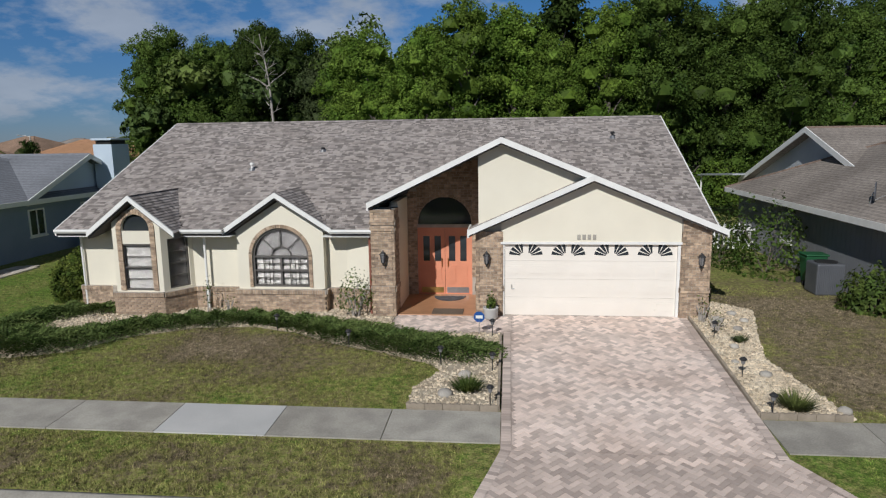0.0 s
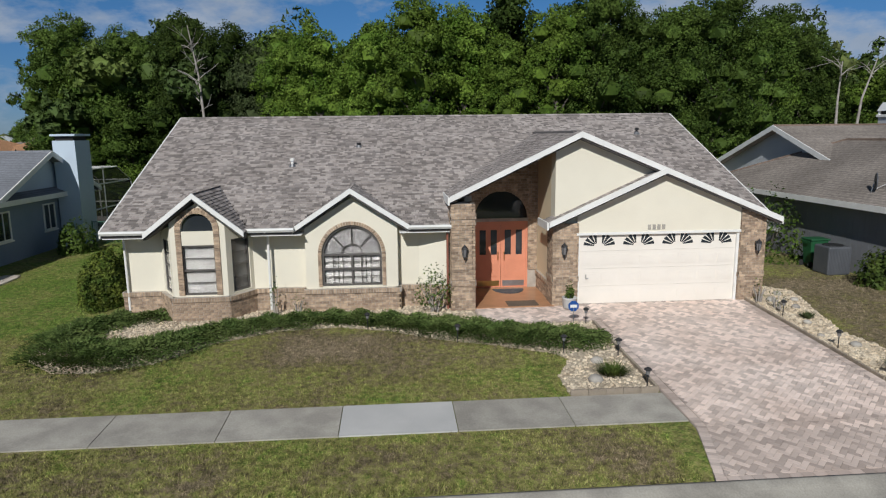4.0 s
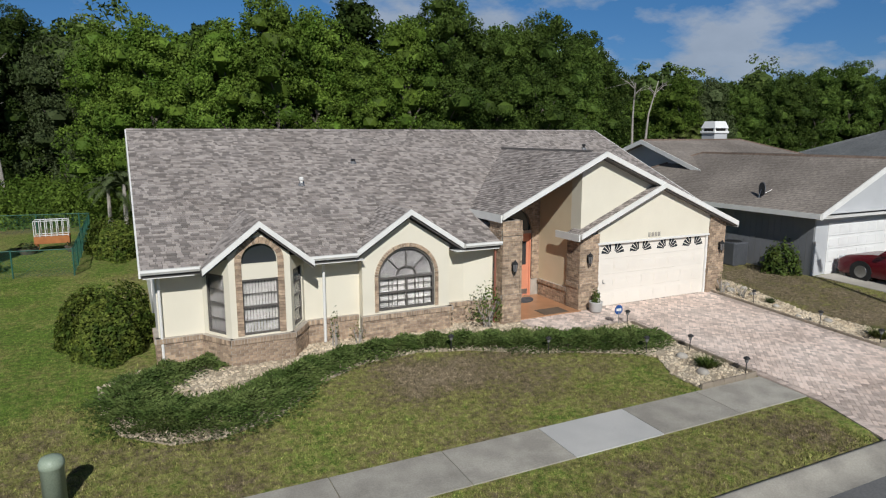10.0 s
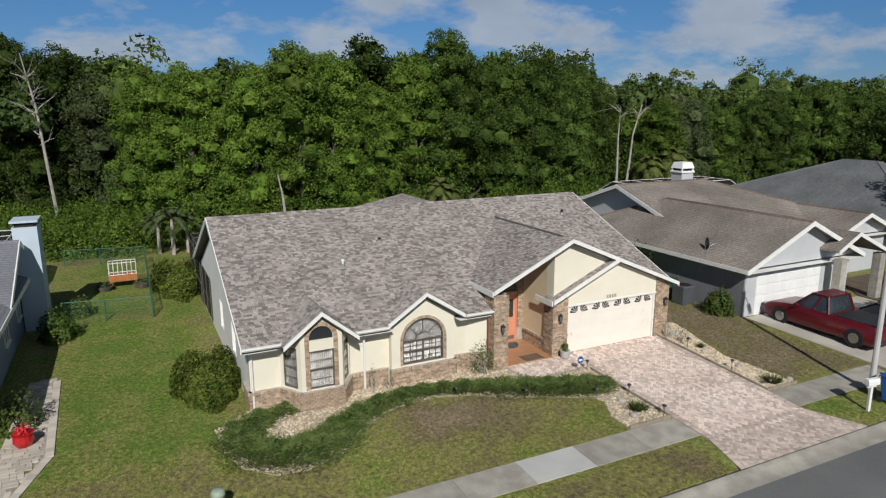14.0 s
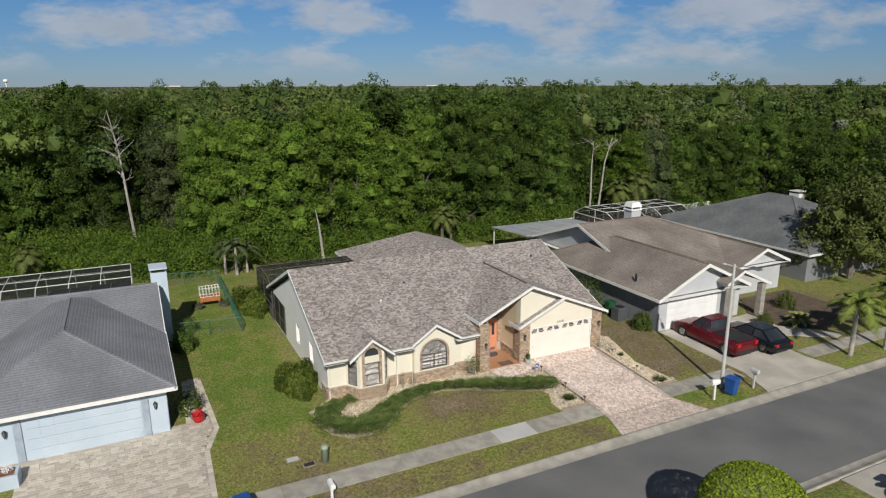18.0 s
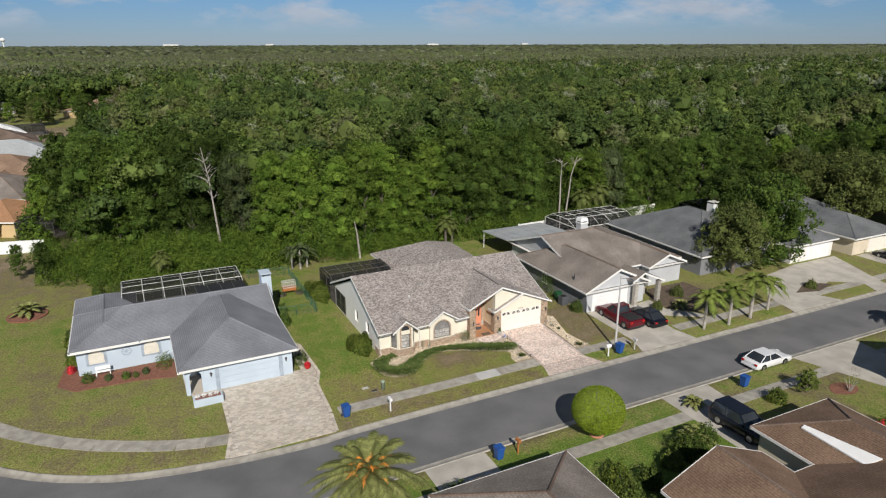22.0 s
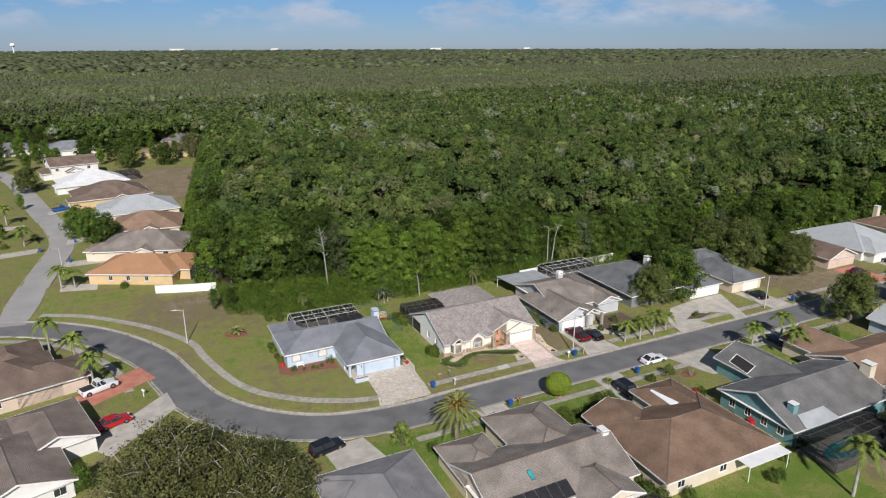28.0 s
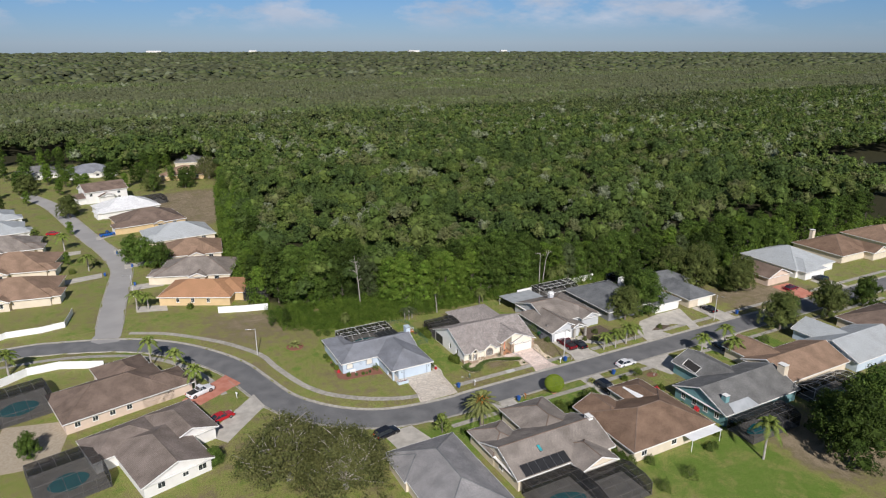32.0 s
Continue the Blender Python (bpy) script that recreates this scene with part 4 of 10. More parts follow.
def tab_blocks(fr, ts, course=0.107):
    o, u, v, n = fr
    out = []
    for a, b, w, d in ts:
        w0, w1 = w - d, w + course + 0.02
        ring = []
        for h0, h1 in ((-0.004, -0.004), (0.020 + d * 0.5, 0.006)):
            for uu, vv, h in ((a, w0, h0), (b, w0, h0), (b, w1, h1), (a, w1, h1)):
                ring.append(o + u * uu + v * vv + n * h)
        out.append(ring)
    return out


roof_r = np.random.default_rng(17)
all_tabs, near_tabs = [], []
roof_bm = B()
roof_down = (0, 0, -0.18)


def roof_plane(pts, uv_poly, fr, near=0, bare=False):
    slab(roof_bm, pts, roof_down)
    if bare:
        return
    ts = tabs(fr, uv_poly, roof_r)
    cut = min(t[2] for t in ts) + near * 0.107 - 0.05 if near else -1
    for t in ts:
        (near_tabs if t[2] < cut else all_tabs).append((fr, t))


def uv_of(fr, pts):
    o, u, v, _ = fr
    return [(float(np.dot(np.array(p) - o, u)), float(np.dot(np.array(p) - o, v))) for p in pts]


def add_plane(pts, u, v, bare=False):
    fr = plane_frame(pts[0], u, v)
    roof_plane(pts, uv_of(fr, pts), fr, 0, bare)


vf, vb = (0, 1, PITCH), (0, -1, PITCH)
XE, ZE = -0.22, 4.97                   # the entry gable's ridge
XV = -3.9                              # its outer eave
# front slope: full west part, then the parts above the entry gable's valleys
YV = EAVE_Y + (ZE - EAVE_Z) / PITCH
YT = EAVE_Y + (3.23 - EAVE_Z) / PITCH
P = lambda x, y: (x, y, main_z(y))
BAY = (-12.08, -9.46, -10.74, 2.44, 3.48, 17.34)
ARC = (-8.25, -5.0, -6.64, 2.44, 3.50, 17.84)
add_plane([P(XL, EAVE_Y), P(BAY[0], EAVE_Y), P(BAY[0], RIDGE_Y), P(XL, RIDGE_Y)], (1, 0, 0), vf, bare=True)
add_plane([P(BAY[1], EAVE_Y), P(ARC[0], EAVE_Y), P(ARC[0], RIDGE_Y), P(BAY[1], RIDGE_Y)], (1, 0, 0), vf, bare=True)
add_plane([P(ARC[1], EAVE_Y), P(XV + 0.25, EAVE_Y), P(XV + 0.25, RIDGE_Y), P(ARC[1], RIDGE_Y)], (1, 0, 0), vf, bare=True)
for g0, g1, gm, gt, gz_, _ in (BAY, ARC):
    yv = EAVE_Y + (gz_ - EAVE_Z) / PITCH
    add_plane([P(g0, EAVE_Y + 0.12), P(gm, yv), P(gm, RIDGE_Y), P(g0, RIDGE_Y)], (1, 0, 0), vf, bare=True)
    add_plane([P(gm, yv), P(g1, EAVE_Y + 0.12), P(g1, RIDGE_Y), P(gm, RIDGE_Y)], (1, 0, 0), vf, bare=True)
add_plane([P(XV + 0.25, YT), P(XE, YV), P(XE, RIDGE_Y), P(XV + 0.25, RIDGE_Y)], (1, 0, 0), vf, bare=True)
add_plane([P(XE, YV), P(XR, EAVE_Y + 0.15), P(XR, RIDGE_Y), P(XE, RIDGE_Y)], (1, 0, 0), vf, bare=True)


def notched(x, y):
    """Whether a spot of the front slope lies under one of the gables."""
    for g0, g1, gm, gz_ in ((BAY[0], BAY[1], BAY[2], BAY[4]), (ARC[0], ARC[1], ARC[2], ARC[4])):
        yv = EAVE_Y + (gz_ - EAVE_Z) / PITCH
        if g0 < x < g1 and y < EAVE_Y + (yv - EAVE_Y) * (1 - abs(x - gm) / ((g1 - g0) / 2)):
            return True
    if x > XV + 0.25:
        return y < (YT + (YV - YT) * (x - XV - 0.25) / (XE - XV - 0.25) if x < XE else YV + (EAVE_Y + 0.15 - YV) * (x - XE) / (XR - XE))
    return False


front = plane_frame(P(XL, EAVE_Y), (1, 0, 0), vf)
slope_len = math.hypot(RIDGE_Y - EAVE_Y, RIDGE_Z - EAVE_Z)
for t in tabs(front, [(0, 0), (XR - XL, 0), (XR - XL, slope_len), (0, slope_len)], roof_r):
    x, y = XL + (t[0] + t[1]) / 2, EAVE_Y + (t[2] + 0.07) / math.hypot(1, PITCH)
    if not notched(x, y):
        (near_tabs if y < EAVE_Y + 1.75 and x < XV else all_tabs).append((front, t))
# back slope
YB = 2 * RIDGE_Y - EAVE_Y
fr = plane_frame((XR, YB, EAVE_Z), (-1, 0, 0), vb)
roof_plane([(XR, YB, EAVE_Z), (XL, YB, EAVE_Z), (XL, RIDGE_Y, RIDGE_Z), (XR, RIDGE_Y, RIDGE_Z)], [(0, 0), (XR - XL, 0), (XR - XL, 8.34), (0, 8.34)], fr)
# rear hip wing
RWX0, RWX1, RWY = -5.7, XR - 0.02, 41.0
RWM, RWH = (RWX0 + RWX1) / 2, 4.75
RWA = 36.0
add_plane([(RWX0, RWY, EAVE_Z), (RWX0, 28.0, EAVE_Z), (RWM, 27.0, RWH), (RWM, RWA, RWH)], (0, -1, 0), (RWM - RWX0, 0, RWH - EAVE_Z))
add_plane([(RWX1, 28.0, EAVE_Z), (RWX1, RWY, EAVE_Z), (RWM, RWA, RWH), (RWM, 27.0, RWH)], (0, 1, 0), (RWM - RWX1, 0, RWH - EAVE_Z))
add_plane([(RWX1, RWY, EAVE_Z), (RWX0, RWY, EAVE_Z), (RWM, RWA, RWH)], (-1, 0, 0), (0, RWA - RWY, RWH - EAVE_Z))
# entry gable
FY = 17.62
add_plane([(XV, YT + 0.3, 3.23), (XV, FY, 3.23), (XE, FY, ZE), (XE, YV + 0.25, ZE)], (0, -1, 0), (XE - XV, 0, ZE - 3.23))
sr = (ZE - 2.49) / (5.75 - XE)
add_plane([(5.75, FY, 2.49), (5.75, EAVE_Y + 0.4, 2.49), (XE, YV + 0.25, ZE), (XE, FY, ZE)], (0, 1, 0), (XE - 5.75, 0, ZE - 2.49))
# lower garage gable: its western slope, in front of the upper wall
XG, ZG, XGL = 2.24, ZE - sr * (2.24 - XE), -1.10
add_plane([(XGL, 18.3, 2.47), (XGL, FY - 0.02, 2.47), (XG, FY - 0.02, ZG), (XG, 18.3, ZG)], (0, -1, 0), (XG - XGL, 0, ZG - 2.47))


def small_gable(x0, x1, xm, zt, zm, y0):
    """A front gable that dies into the main slope."""
    yv0, yv1 = EAVE_Y + (zt - EAVE_Z) / PITCH, EAVE_Y + (zm - EAVE_Z) / PITCH
    add_plane([(x0, max(yv0, y0 + 0.3) + 0.05, zt), (x0, y0, zt), (xm, y0, zm), (xm, yv1 + 0.1, zm)], (0, -1, 0), (xm - x0, 0, zm - zt))
    add_plane([(x1, y0, zt), (x1, max(yv0, y0 + 0.3) + 0.05, zt), (xm, yv1 + 0.1, zm), (xm, y0, zm)], (0, 1, 0), (xm - x1, 0, zm - zt))


small_gable(*BAY); small_gable(*ARC)
roof = part("roof", roof_bm, SHINGLE_DK, home, "grey brown laminated shingle roof")
corners = [tab_blocks(fr, [t])[0] for fr, t in all_tabs]
part("shingles", blocks("shingles", corners, SHINGLE), SHINGLE, roof)["kind"] = "stuff"

# fascia, rakes and gutters
def fascia(p, q, side, h=0.2, t=0.05, name="fascia"):
    b = B()
    board(b, p, q, h, t, side)
    return part(name, b, TRIM, home)


def rakes(x0, x1, xm, zt, zm, y0, h=0.15):
    for x, z in ((x0, zt), (x1, zt)):
        p, q = Vector((x, y0, z + 0.03)), Vector((xm, y0, zm + 0.03))
        b = B()
        board(b, p, q, h, 0.06, (0, -1, 0))
        part("rake_board", b, TRIM, home, "white rake board")


rakes(*BAY); rakes(*ARC)
for p in ((XV, FY, 3.26), (5.75, FY, 2.52)):
    b = B(); board(b, p, (XE, FY, ZE + 0.03), 0.16, 0.06, (0, -1, 0)); part("rake_board", b, TRIM, home, "white rake board")
b = B(); board(b, (XGL, FY - 0.03, 2.50), (XG, FY - 0.03, ZG + 0.03), 0.16, 0.06, (0, -1, 0)); part("rake_board", b, TRIM, home, "white rake board")
for x in (XL, XR):
    s = -1 if x < 0 else 1
    for y0 in (EAVE_Y, YB):
        if x > 0 and y0 == EAVE_Y:
            y0 = EAVE_Y + 0.15
        z0 = main_z(y0) if y0 < RIDGE_Y else EAVE_Z
        b = B(); board(b, (x, y0, z0 + 0.02), (x, RIDGE_Y, RIDGE_Z + 0.02), 0.2, 0.04, (s, 0, 0)); part("rake_board", b, TRIM, home)


def gutter(x0, x1, y, z):
    b = B()
    prof = [(0.0, 0.0), (-0.11, 0.0), (-0.12, -0.05), (-0.08, -0.11), (0.0, -0.11)]
    slab(b, [(x0, y + dy, z + dz) for dy, dz in prof], (x1 - x0, 0, 0))
    return part("gutter", b, TRIM, home, "white gutter")


for x0, x1 in ((XL, -12.02), (-9.5, -8.2), (-5.05, XV + 0.05)):
    gutter(x0, x1, EAVE_Y - 0.0, EAVE_Z + 0.01)
b = B(); board(b, (XL, YB, EAVE_Z), (RWX0, YB, EAVE_Z), 0.2, 0.05, (0, 1, 0)); part("fascia", b, TRIM, home)
b = B(); board(b, (5.75, FY, 2.5), (5.75, 18.2, 2.5), 0.2, 0.05, (1, 0, 0)); part("fascia", b, TRIM, home)
b = B(); board(b, (XV, FY, 3.24), (XV, YT + 0.2, 3.24), 0.22, 0.05, (-1, 0, 0)); part("fascia", b, TRIM, home)
b = B(); board(b, (XGL, FY, 2.48), (XGL, 18.85, 2.48), 0.22, 0.05, (-1, 0, 0)); part("fascia", b, TRIM, home)
for x in (RWX0, RWX1):
    s = -1 if x < 0 else 1
    b = B(); board(b, (x, YB if x < 0 else 33, EAVE_Z), (x, RWY, EAVE_Z), 0.2, 0.05, (s, 0, 0)); part("fascia", b, TRIM, home)
b = B(); board(b, (RWX0, RWY, EAVE_Z), (RWX1, RWY, EAVE_Z), 0.2, 0.05, (0, 1, 0)); part("fascia", b, TRIM, home)
# ridge caps
x = XL
while x < XR - 0.1:
    part("ridge_cap", slab(B(), [(x, RIDGE_Y - 0.14, RIDGE_Z - 0.025), (x, RIDGE_Y, RIDGE_Z + 0.04), (x, RIDGE_Y + 0.14, RIDGE_Z - 0.025), (x, RIDGE_Y, RIDGE_Z)], (0.22, 0, 0)), SHINGLE_LOOSE, roof)
    x += 0.225
# soffit under the front eaves and the entry gable's boarded ceiling follow the roof slabs, painted
for x0, x1 in ((XL + 0.04, -12.2), (-9.4, -8.0), (-5.3, XV)):
    b = B()
    slab(b, [(x0, EAVE_Y, 2.28), (x1, EAVE_Y, 2.28), (x1, 18.4, 2.28), (x0, 18.4, 2.28)], (0, 0, -0.02))
    part("soffit", b, TRIM, home)

# ---- its walls ----
WT = 0.2


def wall_front(x0, x1, y, z0, z1, holes=(), top=None, mat_=None, name="wall", label=""):
    outer = [(x0, z0), (x1, z0), (x1, z1), *(top or []), (x0, z1)]
    return part(name, holed(outer, holes, lambda a, c: Vector((a, y, c)), (0, WT, 0)), mat_ or STUCCO, home, label)


def ring(xc, zc, r, z0, n=18):
    return [(xc - r, z0), (xc + r, z0)] + [(xc + r * math.cos(math.pi * k / n), zc + r * math.sin(math.pi * k / n)) for k in range(n + 1)]


def rect(x0, x1, z0, z1):
    return [(x0, z0), (x1, z0), (x1, z1), (x0, z1)]


wall_front(-13.05, -11.95, 18.4, -0.3, 2.4)
wall_front(-9.5, -7.95, 18.4, -0.3, 2.4)
AX, AZ, AR = -6.665, 1.62, 0.85
arch_hole = ring(AX, AZ, AR, 0.72)
gs = (3.50 - 2.44) / 1.62
ARX0, ARX1 = -7.97, -5.36
wall_front(ARX0, ARX1, 18.1, -0.3, 2.44 + gs * (ARX0 + 8.25) - 0.22, [arch_hole], top=[(ARX1, 2.44 + gs * (-5.0 - ARX1) - 0.22), (AX + 0.03, 3.50 - 0.24)])
part("wall", box(B(), ARX1 - WT, ARX1 - 0.003, 18.1 + WT, 18.4, -0.3, 2.4), STUCCO, home)
part("wall", box(B(), ARX0 + 0.003, ARX0 + WT, 18.1 + WT, 18.4, -0.3, 2.4), STUCCO, home)
wall_front(ARX1, -4.75, 18.4, -0.3, 2.4)
b = B(); slab(b, [(-4.75, 18.4, -0.3), (-3.88, 18.1, -0.3), (-3.88, 18.1, 2.4), (-4.75, 18.4, 2.4)], (0.06, 0.19, 0)); part("wall", b, STUCCO, home)
# west gable wall
part("wall", holed([(18.603, -0.3), (32.5, -0.3), (32.5, 2.3), (RIDGE_Y, 5.3), (18.603, 2.42)],
                   [[(24.6, 0.9), (25.5, 0.9), (25.5, 2.1), (24.6, 2.1)], [(21.3, 0.9), (22.2, 0.9), (22.2, 2.1), (21.3, 2.1)]],
                   lambda a, c: Vector((-13.05, a, c)), (WT, 0, 0)), GABLE_WHITE, home, "white painted gable end wall")
part("wall", box(B(), 5.25, 5.45, 18.1, 40.5, -0.3, 2.42), STUCCO, home)
part("wall", holed([(18.2, 2.40), (32.5, 2.3), (RIDGE_Y, 5.3)], [], lambda a, c: Vector((5.25, a, c)), (0.2, 0, 0)), STUCCO, home)
part("wall", box(B(), -13.05, -5.3, 32.3, 32.5, -0.3, 2.4), STUCCO, home)
part("wall", box(B(), -5.3, 5.25, 40.3, 40.5, -0.3, 2.4), STUCCO, home)
part("wall", box(B(), -5.3, -5.1, 32.5, 40.3, -0.3, 2.4), STUCCO, home)
# floor and partition carry the unlit room's darkness in their colour
part("floor", box(B(), -12.8, 5.2, 18.7, 40.2, -0.3, -0.05), DARK, home, "interior floor coloured near black for dimness")
part("partition", box(B(), -12.8, -3.4, 21.6, 21.7, -0.05, 2.4), DARK, home, "interior wall coloured near black for dimness")

# bay with three faces
BX0, BX1, BY, BB = -11.47, -10.01, 17.55, 18.4
bs = (3.48 - 2.44) / 1.31
wall_front(BX0, BX1, BY, -0.3, 2.44 + bs * (BX0 + 12.08) - 0.22, [rect(-11.2, -10.29, 0.70, 2.08), ring(-10.745, 2.52, 0.42, 2.46, 12)],
           top=[(BX1, 2.44 + bs * (-9.46 - BX1) - 0.22), (-10.74, 3.48 - 0.26)])
for xa, xb in ((BX0, -12.0), (BX1, -9.48)):
    d = Vector((xb - xa, BB - BY, 0)); L = d.length; d.normalize()
    nrm = Vector((-d.y, d.x, 0)) if xa == BX0 else Vector((d.y, -d.x, 0))
    nrm = nrm if nrm.y > 0 else -nrm
    part("wall", holed([(0, -0.3), (L, -0.3), (L, 2.42), (0, 2.6)], [rect(0.2, L - 0.14, 0.72, 2.2)], lambda a, c, xa=xa, d=d: Vector((xa + d.x * a, BY + d.y * a, c)), nrm * 0.12), STUCCO, home)
    fb = B()
    def q(a, c, o, xa=xa, d=d, nrm=nrm):
        return Vector((xa + d.x * a, BY + d.y * a, c)) + nrm * o
    for a0, a1, c0, c1 in ((0.2, 0.25, 0.72, 2.2), (L - 0.19, L - 0.14, 0.72, 2.2), (0.25, L - 0.19, 0.72, 0.77), (0.25, L - 0.19, 2.15, 2.2), (0.25, L - 0.19, 1.44, 1.49), (0.25, L - 0.19, 1.08, 1.10), (0.25, L - 0.19, 1.80, 1.82)):
        slab(fb, [q(a0, c0, 0.03), q(a1, c0, 0.03), q(a1, c1, 0.03), q(a0, c1, 0.03)], nrm * 0.05)
    w = part("window", fb, BRONZE, home, "tall narrow side window of the bay")
    g = B(); slab(g, [q(0.25, 0.77, 0.055), q(L - 0.19, 0.77, 0.055), q(L - 0.19, 2.15, 0.055), q(0.25, 2.15, 0.055)], nrm * 0.006)
    pane = part("pane", g, GLASS, w); pane.visible_shadow = False
    s = B(); slab(s, [q(0.2, 0.72, 0.10), q(L - 0.14, 0.72, 0.10), q(L - 0.14, 2.2, 0.10), q(0.2, 2.2, 0.10)], nrm * 0.01)
    part("shade", s, SHADE, w)

# entry recess
EB = 20.2
DC = -2.03                              # middle of the entrance doors
part("wall", holed([(-3.2, -0.1), (-0.85, -0.1), (-0.85, 4.5), (-3.2, 3.4)], [rect(-2.90, -1.16, 0.03, 2.2), ring(DC, 2.32, 0.85, 2.30, 16)], lambda a, c: Vector((a, EB, c)), (0, 0.2, 0)), MORTAR, home, "brick wall round the entrance doors")
part("wall", slab(B(), [(-0.85, 18.45, -0.1), (-0.85, EB, -0.1), (-0.85, EB, 4.45), (-0.85, 18.45, 4.45)], (0.2, 0, 0)), BOUNCE_STUCCO, home, "stucco side wall of the entrance recess, tan tint for bounced light")
part("wall", box(B(), -3.4, -3.2, 18.38, EB, -0.1, 3.2), STUCCO, home)
part("entry_floor", bbox(-3.2, -0.87, 17.75, EB, -0.12, 0.035, 0.01), TERRACOTTA, home, "polished terracotta coloured entry floor")
# upper wall above the garage
part("wall", slab(B(), [(-0.85, 18.1, 2.0), (-0.85, 18.446, 2.0), (-0.85, 18.446, 4.5), (-0.85, 18.1, 4.5)], (0.2, 0, 0)), STUCCO, home)
UY = 17.95
zr = lambda x: ZE - sr * (x - XE) - 0.15
zl = lambda x: ZE - (ZE - 3.23) / (XE - XV) * (XE - x) - 0.15
part("upper_wall", holed([(-0.85, 1.9), (2.2, 1.9), (2.2, zr(2.2)), (XE, ZE - 0.16), (-0.85, zl(-0.85))], [], lambda a, c: Vector((a, UY, c)), (0, 0.15, 0)), STUCCO, home)
# garage front
GY = 17.92
part("garage_gable", holed([(-0.22, 2.10), (4.64, 2.10), (4.64, zr(4.64)), (XG, ZG - 0.15), (-0.22, 2.47 + (ZG - 2.47) / (XG - XGL) * (-0.22 - XGL) - 0.15)], [], lambda a, c: Vector((a, GY - 0.06, c)), (0, 0.2, 0)), STUCCO, home, "cream stucco gable above the garage door")
part("door_head_trim", box(B(), -0.24, 4.66, GY - 0.09, GY - 0.062, 2.06, 2.13), TRIM, home)
part("wall", box(B(), -0.87, -0.7, GY + 0.6, 18.45, -0.2, 2.35), STUCCO, home)

# garage door: four rows of eight raised panels, the top row with fan lights
GD = GY - 0.08
gd = thing("garage_door", (2.22, GD + 0.1, 0), label="wide cream sectional garage door with fan lights", category="garage door", absolute=True)
W0, W1, HT = -0.12, 4.56, 2.08
for k in range(4):
    b = B()
    z0, z1 = 0.02 + k * HT / 4, 0.02 + (k + 1) * HT / 4 - 0.008
    box(b, W0, W1, GD + 0.10, GD + 0.14, z0, z1 + 0.004)
    for i in range(8):
        u = W0 + (W1 - W0) * (i + 0.5) / 8
        if k < 3:
            for grow, y in ((0.25, 0.092), (0.2, 0.085)):
                box(b, u - grow, u + grow, GD + y, GD + 0.11, z0 + 0.36 - grow, z1 - 0.36 + grow)
    row = part("panel_row", b, GARAGE, gd)
    if k == 3:
        for i in range(4):
            uc = W0 + (W1 - W0) * (i + 0.5) / 4
            for side in (-1, 1):
                f = B()
                u0 = uc + side * 0.07
                for s in range(4):
                    a0, a1 = math.radians(6 + s * 22), math.radians(6 + s * 22 + 16)
                    pts = [(u0 + side * r_ * math.cos(a), GD + 0.094, z0 + 0.14 + r_ * 0.9 * math.sin(a)) for r_, a in ((0.09, a0), (0.40, a0), (0.40, a1), (0.09, a1))]
                    slab(f, pts, (0, 0.004, 0))
                part("fan_light", f, DARKGLASS, row, "quarter fan of dark glass wedges")
part("handle", rod(rod(B(), (0.08, GD + 0.06, 0.78), (0.08, GD + 0.06, 0.9), 0.012), (0.08, GD + 0.06, 0.78), (0.16, GD + 0.06, 0.78), 0.012), STEEL, gd)
part("jamb", box(box(B(), W0 - 0.08, W0 - 0.004, GD + 0.04, GD + 0.15, 0, 2.1), W1 + 0.004, W1 + 0.08, GD + 0.04, GD + 0.15, 0, 2.1), TRIM, gd)
part("backing", box(B(), W0 - 0.06, W1 + 0.06, GD + 0.16, GD + 0.2, 0, 2.2), DARK, gd)

# ---- brickwork ----
brick_r = np.random.default_rng(23)
brick_rows, near_bricks = [], []


def bricks(p0, p1, z0, z1, nrm, near=False, soldier=False, thick=0.1):
    """Running bond along p0 p1: bricks a little proud of a mortar body."""
    p0, p1, n = Vector((*p0, 0)), Vector((*p1, 0)), Vector((*nrm, 0)).normalized()
    d = p1 - p0; L = d.length; d.normalize()
    part("mortar", slab(B(), [p0 + Vector((0, 0, z0)), p1 + Vector((0, 0, z0)), p1 + Vector((0, 0, z1)), p0 + Vector((0, 0, z1))], -n * thick), MORTAR, home)
    h, w = (0.2, 0.065) if soldier else (0.065, 0.19)
    rows = max(1, int(round((z1 - z0) / (h + 0.01))))
    hh = (z1 - z0) / rows
    for k in range(rows):
        u = -0.105 if (k % 2 and not soldier) else 0.0
        while u < L:
            a, b_ = max(0.0, u + 0.007), min(L, u + w + 0.003)
            if b_ - a > 0.03:
                za, zb = z0 + k * hh + 0.005, z0 + (k + 1) * hh - 0.005
                o = 0.008 + brick_r.uniform(0, 0.005)
                q = [p0 + d * a, p0 + d * b_]
                ring8 = [(*(q[0] + n * o).xy, za), (*(q[1] + n * o).xy, za), (*(q[1] - n * 0.03).xy, za), (*(q[0] - n * 0.03).xy, za)]
                ring8 += [(x, y, zb) for x, y, _ in ring8]
                (near_bricks if near else brick_rows).append(ring8)
            u += w + 0.01


def base_course(p0, p1, nrm, z1=0.66, near=False):
    """Brick base with a row of upright bricks as its cap."""
    bricks(p0, p1, -0.15, z1 - 0.13, nrm, near)
    p0, p1, n = Vector(p0), Vector(p1), Vector(nrm).normalized()
    bricks(tuple(p0 + n * 0.035), tuple(p1 + n * 0.035), z1 - 0.13, z1, nrm, near, soldier=True, thick=0.16)


